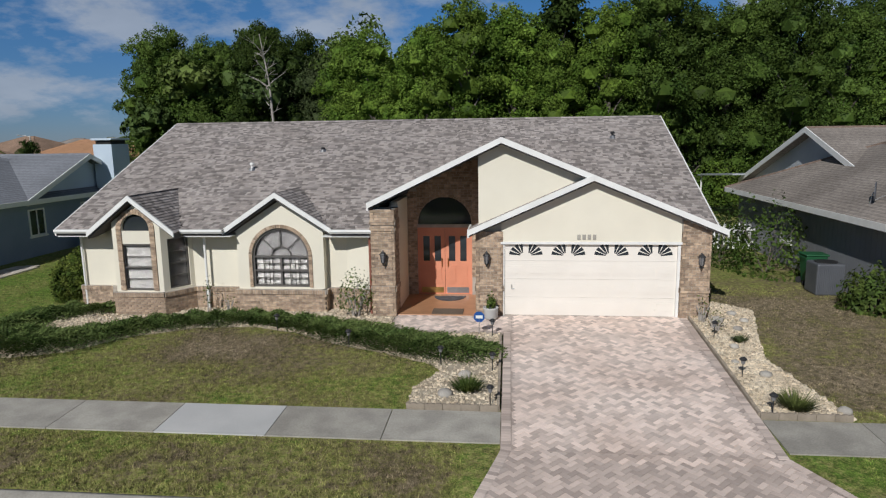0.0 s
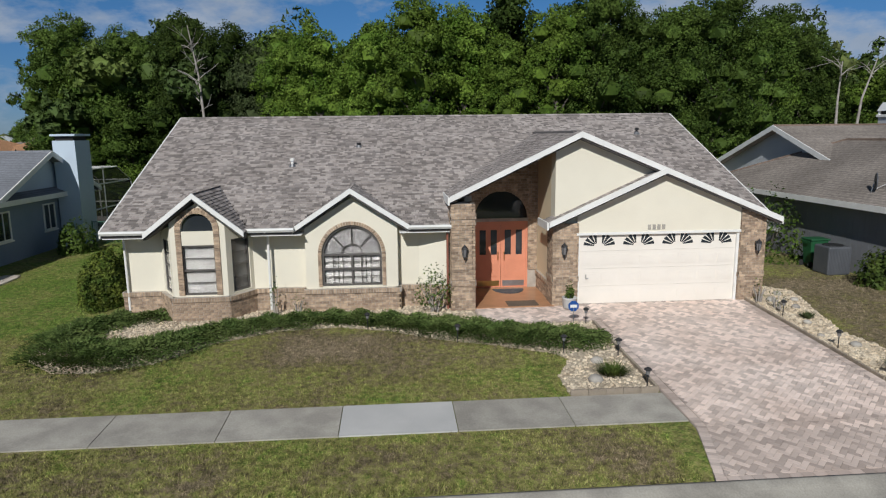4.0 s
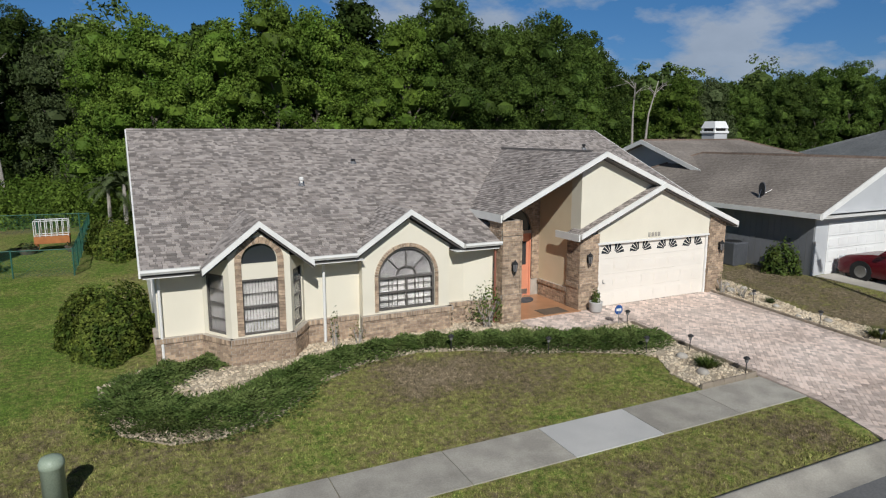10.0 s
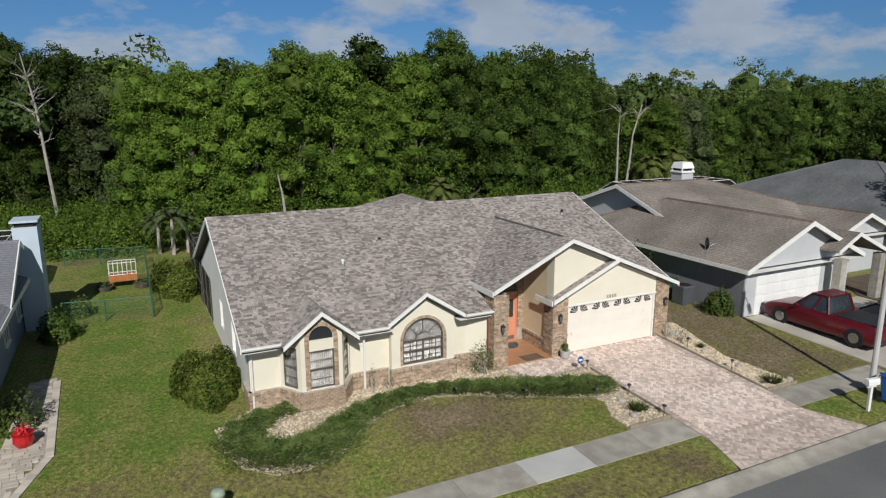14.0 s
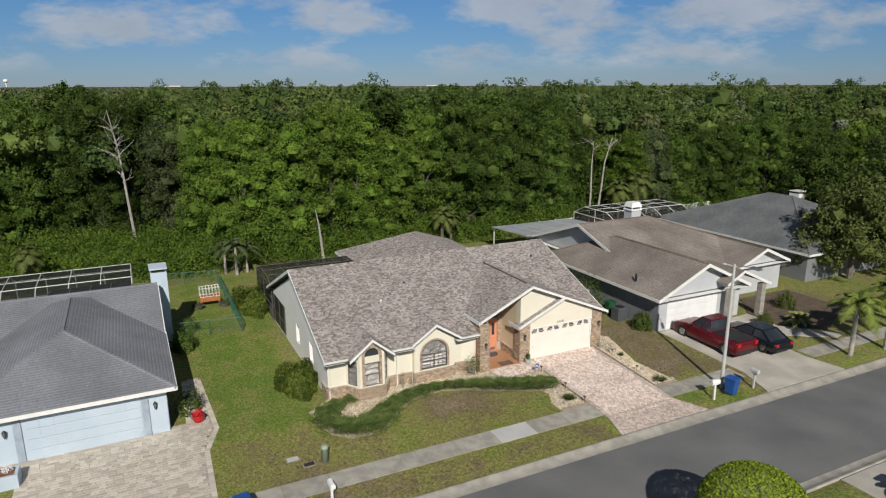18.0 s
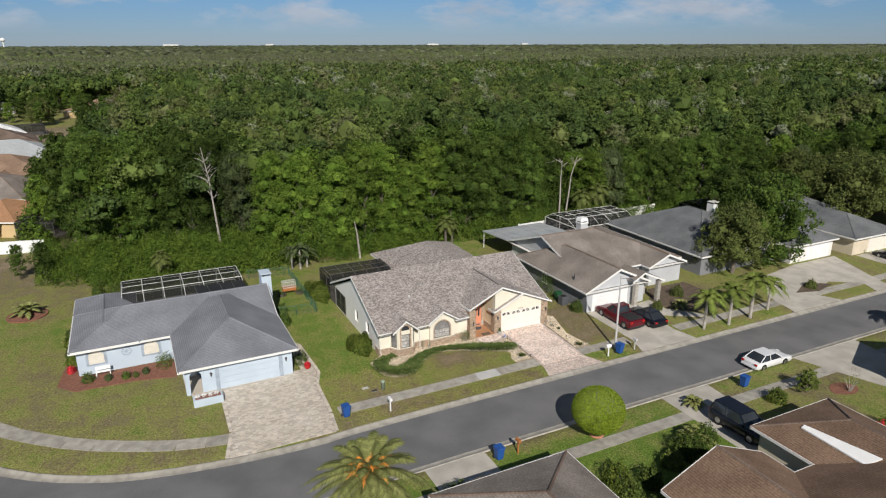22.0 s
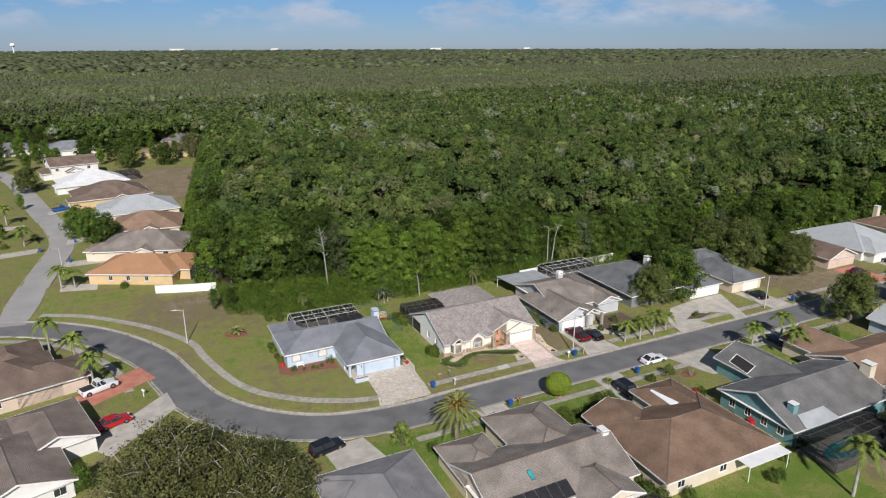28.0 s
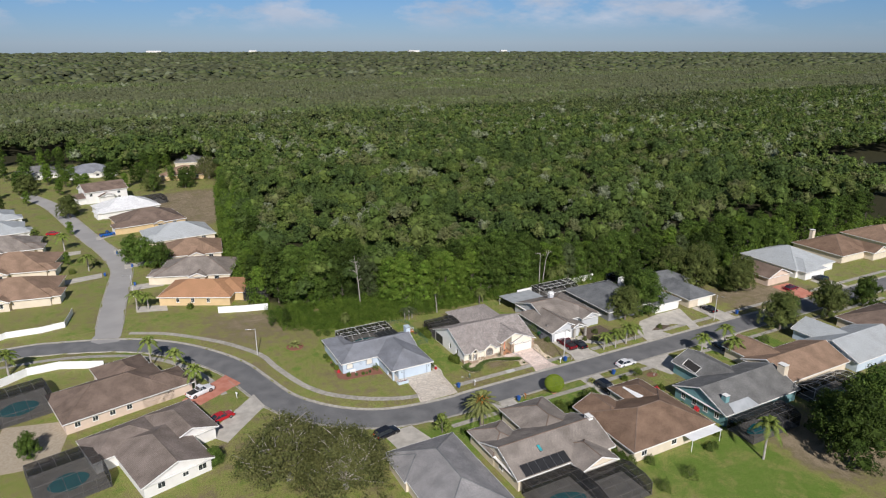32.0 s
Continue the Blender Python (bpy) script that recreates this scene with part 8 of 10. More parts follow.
shrub(5.2, 17.6, 0.25, 0.3, 0.6, 60, 0.03, LEAF_D, "dry leafless shrub by the brick column", 8, bare=0.2)
shrub(5.35, 16.9, 0.3, 0.3, 0.5, 70, 0.03, LEAF_D, "dry shrub in the gravel", 8, bare=0.2)



# ---- vehicles ----
TYRE = mat("tyre rubber", (0.018, 0.018, 0.018), rough=0.9)
RIM = mat("wheel rim alloy", (0.45, 0.45, 0.46), rough=0.3, metal=0.9)
LAMP_RED = mat("red lamp lens", (0.45, 0.01, 0.01), rough=0.2)
LAMP_CLEAR = mat("clear lamp lens", (0.7, 0.72, 0.74), rough=0.1)


def paint(name, c):
    return mat(name, c, tuple(v * 0.92 for v in c), rough=0.25, scale=0.6, fine=3, amount=0.03, bump=0.0, spec=0.6)


P_RED, P_BLACK, P_WHITE, P_BLUE, P_MAROON, P_SILVER = (paint("deep red car paint", (0.105, 0.006, 0.011)), paint("black car paint", (0.008, 0.009, 0.013)), paint("white car paint", (0.72, 0.72, 0.72)),
                                                      paint("blue car paint", (0.01, 0.08, 0.30)), paint("maroon car paint", (0.12, 0.01, 0.02)), paint("bright red car paint", (0.42, 0.012, 0.015)))


def car(x, y, yaw, body, kind, label, z=None):
    """A parked car, its nose along +x before the turn."""
    L, W, H = {"sedan": (4.7, 1.8, 1.42), "suv": (4.8, 1.9, 1.78), "pickup": (5.5, 1.98, 1.9)}[kind]
    t = thing("pickup_truck" if kind == "pickup" else "car", (x, y, (ground_z(x, y) if z is None else z)), yaw, label, "pickup" if kind == "pickup" else "car")
    h = L / 2
    deck = H * (0.60 if kind != "sedan" else 0.62)
    nose = deck * 0.93
    prof = [(-h, 0.38), (-h + 0.06, deck * 0.97), (-h + 0.5, deck), (h - 1.35, deck), (h - 0.3, nose * 0.92), (h, nose * 0.72), (h, 0.34), (h - 0.15, 0.24), (-h + 0.2, 0.24)]
    bm = slab(B(), [(px, -W / 2, pz) for px, pz in prof], (0, W, 0))
    bmesh.ops.bevel(bm, geom=bm.edges[:], offset=0.1, segments=3, affect="EDGES", profile=0.5)
    bd = part("body", bm, body, t, smooth=True)
    if kind == "pickup":
        a0, a1, b0, b1 = -0.55, h - 1.55, -0.35, h - 2.35
    elif kind == "suv":
        a0, a1, b0, b1 = -h + 0.08, h - 1.35, -h + 0.35, h - 2.1
    else:
        a0, a1, b0, b1 = -h + 0.45, h - 1.3, -h + 1.25, h - 2.15
    wi, wt = W / 2 - 0.06, W / 2 - 0.24
    g = B()
    lo = [g.verts.new(p) for p in ((a0, -wi, deck - 0.03), (a1, -wi, deck - 0.03), (a1, wi, deck - 0.03), (a0, wi, deck - 0.03))]
    hi = [g.verts.new(p) for p in ((b0, -wt, H - 0.04), (b1, -wt, H - 0.04), (b1, wt, H - 0.04), (b0, wt, H - 0.04))]
    g.faces.new(hi)
    for k in range(4):
        j = (k + 1) % 4
        g.faces.new((lo[k], lo[j], hi[j], hi[k]))
    bmesh.ops.bevel(g, geom=[e for e in g.edges if not e.is_boundary], offset=0.08, segments=3, affect="EDGES", profile=0.5)
    part("glazing", g, DARKGLASS, t, "dark tinted glass", smooth=True)
    part("roof_panel", bbox(b0 - 0.06, b1 + 0.06, -wt - 0.03, wt + 0.03, H - 0.06, H, 0.025), body, t)
    for s in (-1, 1):
        for xa, xb in ((a0, b0), (a1, b1), ((a0 + a1) / 2 - 0.1, (b0 + b1) / 2 - 0.1)):
            part("pillar", rod(B(), (xa, s * wi, deck - 0.02), (xb, s * wt, H - 0.03), 0.045, sides=6), body, t)
        part("mirror", bbox(a1 - 0.35, a1 - 0.2, min(s * (wi + 0.02), s * (wi + 0.2)), max(s * (wi + 0.02), s * (wi + 0.2)), deck, deck + 0.13, 0.02), body, t)
        part("headlight", bbox(h - 0.16, h + 0.012, min(s * (W / 2 - 0.45), s * (W / 2 - 0.1)), max(s * (W / 2 - 0.45), s * (W / 2 - 0.1)), nose * 0.68, nose * 0.85, 0.02), LAMP_CLEAR, t)
        part("tail_light", bbox(-h - 0.012, -h + 0.1, min(s * (W / 2 - 0.35), s * (W / 2 - 0.06)), max(s * (W / 2 - 0.35), s * (W / 2 - 0.06)), deck * 0.72, deck * 0.92, 0.02), LAMP_RED, t)
        for xw in (-h + 0.95, h - 0.95):
            rr = 0.34 if kind == "sedan" else 0.42
            w = B()
            rod(w, (xw, s * (W / 2 - 0.2), rr), (xw, s * (W / 2 + 0.015), rr), rr, sides=20)
            ty = part("tyre", w, TYRE, t)
            part("rim", rod(B(), (xw, s * (W / 2 - 0.02), rr), (xw, s * (W / 2 + 0.022), rr), rr * 0.62, rr * 0.55, sides=14), RIM, ty)
    part("bumper", bbox(-h - 0.03, -h + 0.1, -W / 2 + 0.08, W / 2 - 0.08, 0.3, 0.5, 0.03), BLACK if kind != "sedan" else body, t)
    if kind == "pickup":
        part("bed_floor", bbox(-h + 0.15, -0.75, -W / 2 + 0.14, W / 2 - 0.14, deck + 0.002, deck + 0.03, 0.01), BLACK, t, "black bed cover")
    return t


car(12.75, 15.0, 90, P_RED, "pickup", "deep red pickup truck parked on the pale concrete drive")
car(15.35, 13.9, 90, P_BLACK, "sedan", "black sedan parked beside a red pickup")
car(18.9, 1.85, 0, P_WHITE, "sedan", "white sedan parked at the kerb", z=-0.49)
car(7.3, -5.2, -90, P_BLACK, "suv", "black sport utility vehicle on the drive")
car(-13.6, -4.2, 90, P_MAROON, "sedan", "dark maroon car half hidden beside the roof")
car(-38.8, 1.5, 12, P_BLACK, "suv", "black car at the kerb", z=-0.49)
car(-66.8, 32.2, 25, P_WHITE, "pickup", "white pickup truck on the red paver drive")
car(-64.6, 20.4, 20, P_SILVER, "sedan", "bright red sports car on the pale drive")
car(59.5, 14.5, 90, P_BLACK, "sedan", "black sedan on the concrete drive")
car(93.3, 14.3, 0, P_MAROON, "sedan", "maroon car on the paver drive")
car(107.5, 15.0, 90, P_BLACK, "suv", "black car on the drive")
car(-80.2, 168, 15, P_BLUE, "pickup", "bright blue pickup truck on a drive")
car(44.0, -2.5, 80, P_BLACK, "sedan", "dark car on the drive behind palms")
car(51.5, -3.2, 80, P_WHITE, "sedan", "white car on the drive")
car(-98, 178, -20, P_SILVER, "sedan", "parked car beside the side street")


# ---- street furniture ----
def wheelie_bin(x, y, yaw, m_, label):
    t = thing("wheeled_bin", (x, y, ground_z(x, y)), yaw, label, "bin", "wheeled bins by the kerb")
    b_ = B()
    lo = [(-0.22, -0.25, 0.1), (0.22, -0.25, 0.1), (0.22, 0.25, 0.1), (-0.22, 0.25, 0.1)]
    hi = [(-0.3, -0.34, 1.0), (0.3, -0.34, 1.0), (0.3, 0.34, 1.0), (-0.3, 0.34, 1.0)]
    a, c = [b_.verts.new(p) for p in lo], [b_.verts.new(p) for p in hi]
    b_.faces.new(a[::-1]); b_.faces.new(c)
    for k in range(4):
        b_.faces.new((a[k], a[(k + 1) % 4], c[(k + 1) % 4], c[k]))
    bmesh.ops.bevel(b_, geom=b_.edges[:], offset=0.03, segments=1, affect="EDGES")
    part("body", b_, m_, t)
    part("lid", bbox(-0.33, 0.33, -0.38, 0.36, 1.0, 1.07, 0.03), m_, t)
    part("handle", rod(B(), (-0.25, 0.40, 0.98), (0.25, 0.40, 0.98), 0.02), m_, t)
    for s in (-1, 1):
        part("wheel", rod(B(), (s * 0.24, 0.3, 0.11), (s * 0.3, 0.3, 0.11), 0.11, sides=12), BLACK, t)


wheelie_bin(7.95, 9.35, 10, BIN_BLUE, "blue wheeled bin on the verge by the pole")
wheelie_bin(-19.0, 10.2, 5, BIN_BLUE, "blue wheeled bin at the drive's edge")
wheelie_bin(13.3, -0.4, 0, BIN_BLUE, "blue wheeled bin on the far verge")
wheelie_bin(-10.9, 0.1, 0, BIN_BLUE, "blue wheeled bin on the concrete verge")
wheelie_bin(10.1, 22.4, 90, BIN_GREEN, "green wheeled bin beside the house wall")
wheelie_bin(64.5, 9.6, 0, BIN_BLUE, "blue wheeled bin at the kerb")
for x, y in ((-78, 143.2), (-74.3, 125.6), (-74.6, 106.7), (-82.2, 119.8), (-78.6, 34)):
    wheelie_bin(x, y, 0, BIN_BLUE, "blue wheeled bin beside a drive")


def mailbox(x, y, yaw, label, m_=FENCE_WHITE):
    t = thing("mailbox", (x, y, ground_z(x, y)), yaw, label, "mailbox")
    part("post", bbox(-0.05, 0.05, -0.05, 0.05, -0.1, 1.0, 0.008), m_, t)
    b_ = slab(B(), [(-0.11, -0.25, 1.0), (0.11, -0.25, 1.0), (0.11, -0.25, 1.14), (0.07, -0.25, 1.22), (-0.07, -0.25, 1.22), (-0.11, -0.25, 1.14)], (0, 0.5, 0))
    part("box", b_, m_, t)
    part("flag", bbox(0.112, 0.122, -0.1, 0.0, 1.1, 1.2), LAMP_RED, t)
    part("bracket", bbox(-0.03, 0.03, -0.2, 0.2, 0.9, 0.995), m_, t)


mailbox(6.6, 9.35, 80, "white post mailbox on the verge"); mailbox(9.8, 9.35, 0, "grey post mailbox on the verge", CONCRETE_LT); mailbox(-15.5, 9.5, 0, "white double mailbox on the verge")
mailbox(-9.3, 0.1, 0, "brown mailbox on the far verge", WOOD); mailbox(-60.5, 27.5, 30, "white mailbox by the drive")


def light_pole(x, y, h, yaw, label, arm=1.6):
    t = thing("street_lamp", (x, y, ground_z(x, y)), yaw, label, "street lamp")
    part("pole", rod(B(), (0, 0, -0.2), (0, 0, h), 0.11, 0.07, 10), CONCRETE_LT, t)
    part("arm", limb(B(), [(0, 0, h - 0.25), (arm * 0.5, 0, h + 0.02), (arm, 0, h + 0.08)], 0.03, 0.025, 6), STEEL, t)
    part("lamp_head", bbox(arm - 0.1, arm + 0.5, -0.12, 0.12, h + 0.03, h + 0.15, 0.03), STEEL, t)
    part("diffuser", bbox(arm, arm + 0.4, -0.08, 0.08, h + 0.0, h + 0.028), SHADE, t)


light_pole(8.15, 10.2, 7.5, -90, "tall grey concrete street lamp by the pavement", 1.2)
light_pole(-52.6, 44.6, 6.5, 170, "concrete street lamp on the bend")
light_pole(56, 9.6, 7, -90, "concrete street lamp along the street")
light_pole(-75.5, 97, 6.5, 180, "concrete street lamp on the side street")


# ---- paved drives ----
def paving(name, poly, z, m_, label, thick=0.12, tile=None, seed=1):
    """A drive: one cast sheet, or laid in staggered blocks of the size tile."""
    t = thing(name, (*poly[0], z), label=label, category="driveway", kind="structure", absolute=True)
    zf = (lambda x, y: z) if not callable(z) else z
    bm = B()
    slab(bm, [(x, y, ground_z(x, y) + 0.03) for x, y in poly], (0, 0, -thick))
    part("bed", bm, SAND if tile else m_, t)
    if tile:
        tw, th = tile
        xs_, ys_ = [p[0] for p in poly], [p[1] for p in poly]
        r_ = np.random.default_rng(seed)
        out = []
        yy, row = min(ys_), 0
        while yy < max(ys_):
            xx = min(xs_) - r_.uniform(0, tw)
            while xx < max(xs_):
                w = tw * r_.choice((0.6, 1.0, 1.35))
                if inside(np.array([xx, xx + w, xx + w, xx]), np.array([yy, yy, yy + th, yy + th]), poly).all():
                    z0 = ground_z(xx + w / 2, yy + th / 2) + 0.04
                    a_, c_ = xx + 0.006, xx + w - 0.006
                    d_, e_ = yy + 0.006, yy + th - 0.006
                    out.append([(a_, d_, z0 - 0.05), (c_, d_, z0 - 0.05), (c_, e_, z0 - 0.05), (a_, e_, z0 - 0.05), (a_, d_, z0), (c_, d_, z0), (c_, e_, z0), (a_, e_, z0)])
                xx += w
            yy += th
        for (ax, ay), (bx, by) in zip(poly, poly[1:] + poly[:1]):
            L_ = math.hypot(bx - ax, by - ay)
            ux, uy = (bx - ax) / L_, (by - ay) / L_
            for i in range(int(L_ / 0.3)):
                ring = []
                for dz in (-0.05, 0.004):
                    for s_, o_ in ((0.3 * i + 0.005, -0.12), (0.3 * i + 0.295, -0.12), (0.3 * i + 0.295, 0.12), (0.3 * i + 0.005, 0.12)):
                        x_, y_ = ax + ux * s_ - uy * o_, ay + uy * s_ + ux * o_
                        ring.append((x_, y_, ground_z(x_, y_) + 0.04 + dz))
                out.append(ring)
        part("pavers", blocks("pavers", out, m_), m_, t)["kind"] = "stuff"
    return t


def cut_poly(poly, n=6):
    """Adds corners along long edges so a sheet follows the ground."""
    out = []
    for (ax, ay), (bx, by) in zip(poly, poly[1:] + poly[:1]):
        out += [(ax + (bx - ax) * k / n, ay + (by - ay) * k / n) for k in range(n)]
    return out


def sheet(name, poly, m_, label, lift=0.03, category="driveway"):
    """A cast sheet that follows the fall of the ground."""
    bm = B()
    pts_ = cut_poly(poly)
    vs = [bm.verts.new((x, y, 0)) for x, y in pts_]
    es = [bm.edges.new((vs[i], vs[(i + 1) % len(vs)])) for i in range(len(vs))]
    bmesh.ops.triangle_fill(bm, use_beauty=True, edges=es, normal=(0, 0, 1))
    for k in range(2):
        bmesh.ops.subdivide_edges(bm, edges=[e for e in bm.edges if e.calc_length() > 1.5], cuts=1, use_grid_fill=False)
        bmesh.ops.triangulate(bm, faces=bm.faces[:])
    for v in bm.verts:
        v.co.z = max(ground_z(v.co.x, v.co.y), -0.40) + lift
    ext = bmesh.ops.extrude_face_region(bm, geom=bm.faces[:])
    bmesh.ops.translate(bm, verts=[g for g in ext["geom"] if isinstance(g, bmesh.types.BMVert)], vec=(0, 0, -0.15))
    return tagged(part(name, bm, m_), label, category, kind="structure")


paving("driveway", [(-29.6, 18.4), (-29.6, 17.6), (-27.5, 17.4), (-27.6, 11.8), (-28.4, 8.75), (-20.2, 8.75), (-19.9, 11.4), (-19.75, 15.9), (-19.05, 17.9), (-19.3, 24.4), (-20.1, 24.4), (-20.3, 18.9), (-29.6, 18.7)], -0.1, PAVER_BEIGE, "wide drive of mixed beige pavers", tile=(0.3, 0.2))
sheet("driveway", [(10.75, 17.9), (11.0, 11.0), (10.2, 8.7), (17.2, 8.7), (16.6, 11.0), (16.9, 17.9)], DRIVE_CON, "weathered pale concrete drive")
sheet("driveway", [(32.0, 8.7), (40.0, 8.7), (38.6, 11.0), (44, 13), (47.5, 11.0), (46.5, 8.7), (49.5, 8.7), (53.5, 18.8), (45.5, 18.8), (38, 17.5), (33.0, 13.0)], DRIVE_CON, "broad pale concrete drive with a turning loop")
sheet("driveway", [(56.5, 17.6), (57.5, 8.7), (63, 8.7), (62, 17.6)], DRIVE_CON, "pale concrete drive")
sheet("driveway", [(90, 18), (90, 8.7), (97, 8.7), (97, 18)], PAVER_RED, "reddish paver drive")
sheet("driveway", [(105, 16.5), (105, 8.7), (111, 8.7), (111, 16.5)], DRIVE_CON, "pale concrete drive")
sheet("driveway", [(5.2, -8), (5.6, 1.3), (10.8, 1.3), (9.8, -8)], DRIVE_CON, "pale concrete drive")
sheet("driveway", [(-16.2, -6), (-16.2, 1.3), (-11.4, 1.3), (-11.6, -6)], DRIVE_CON, "pale concrete drive")
sheet("driveway", [(24, -6.5), (22, 1.3), (31, 1.3), (29.5, -6.5)], DRIVE_CON, "pale concrete drive")
sheet("driveway", [(42, -6), (41, 1.3), (55, 1.3), (53, -6)], DRIVE_CON, "pale concrete drive")
sheet("driveway", [(-38.5, -7.5), (-39.5, 2.0), (-33.5, 2.2), (-31.5, -7.0)], DRIVE_CON, "pale concrete drive")
sheet("driveway", [(-70.5, 31), (-60.8, 38.5), (-58.6, 33.5), (-67.5, 27.5)], PAVER_RED, "red paver drive and path")
sheet("driveway", [(-68, 16), (-57.2, 27.5), (-56.2, 22.0), (-65, 12)], DRIVE_CON, "pale concrete drive")
for x0, y0, x1, y1 in ((-76, 105, -67, 104), (-75.5, 86.5, -68, 83.5), (-76.5, 127, -65, 128.5), (-79, 145, -69, 148), (-84, 166, -77, 170), (-83, 121, -93, 118), (-89, 150, -98, 148)):
    sheet("driveway", [(x0, y0 - 2.2), (x1, y1 - 2.2), (x1, y1 + 2.2), (x0, y0 + 2.2)] if x1 > x0 else [(x1, y1 - 2.2), (x0, y0 - 2.2), (x0, y0 + 2.2), (x1, y1 + 2.2)], DRIVE_CON, "pale concrete drive")


# ---- parts and things at the neighbours ----
def chimney(x, y, w, d, z0, z1, m_, label, cap=TRIM):
    t = thing("chimney", (x, y, z0), label=label, category="chimney")
    part("shaft", box(B(), -w / 2, w / 2, -d / 2, d / 2, -0.3, z1 - z0 - 0.3), m_, t)
    part("louvre", bbox(-w / 2 + 0.1, w / 2 - 0.1, -d / 2 + 0.1, d / 2 - 0.1, z1 - z0 - 0.3, z1 - z0 - 0.1), DARK, t)
    part("cap", bbox(-w / 2 - 0.06, w / 2 + 0.06, -d / 2 - 0.06, d / 2 + 0.06, z1 - z0 - 0.1, z1 - z0, 0.02), cap, t)


chimney(-20.6, 32.2, 1.0, 1.5, 0.0, 5.2, W_BLUE, "pale blue stucco chimney against the gable wall", W_BLUE)
hood = thing("chimney", (20.3, 31.8, 4.4), label="grey white sided chimney with a tapered white hood", category="chimney")
part("shaft", box(B(), -0.55, 0.55, -0.5, 0.5, -0.3, 1.2), W_GREY, hood)
part("collar", bbox(-0.63, 0.63, -0.58, 0.58, 1.2, 1.34, 0.02), FENCE_WHITE, hood, "white metal collar")
part("louvre", box(B(), -0.48, 0.48, -0.42, 0.42, 1.34, 1.52), DARK, hood, "dark slot under the hood")
for sx in (-0.52, 0.52):
    for sy in (-0.46, 0.46):
        part("hood_post", box(B(), sx - 0.05, sx + 0.05, sy - 0.05, sy + 0.05, 1.34, 1.52), FENCE_WHITE, hood)
hb_ = B()
lo_ = [hb_.verts.new(p) for p in ((-0.61, -0.56, 1.52), (0.61, -0.56, 1.52), (0.61, 0.56, 1.52), (-0.61, 0.56, 1.52))]
hi_ = [hb_.verts.new(p) for p in ((-0.46, -0.4, 1.95), (0.46, -0.4, 1.95), (0.46, 0.4, 1.95), (-0.46, 0.4, 1.95))]
hb_.faces.new(hi_); hb_.faces.new(lo_[::-1])
for k in range(4):
    hb_.faces.new((lo_[k], lo_[(k + 1) % 4], hi_[(k + 1) % 4], hi_[k]))
part("hood", hb_, FENCE_WHITE, hood, "tapered white metal hood")
chimney(-8.2, -17.5, 0.9, 1.3, 0, 5.4, W_WHITE, "white stucco chimney with a flat cap")
chimney(19.6, -23.5, 1.0, 1.0, 2.6, 5.0, W_TEAL, "teal sided chimney with a white cap")
chimney(38.0, -22.0, 1.3, 1.6, 0, 6.2, W_BEIGE, "tall beige stucco chimney")
chimney(46.2, 33.7, 1.3, 1.2, 3, 5.3, FENCE_WHITE, "white sided chimney above the roof")
chimney(134, 36, 1.4, 1.2, 3, 7.0, W_BEIGE, "beige stucco chimney above a roof")


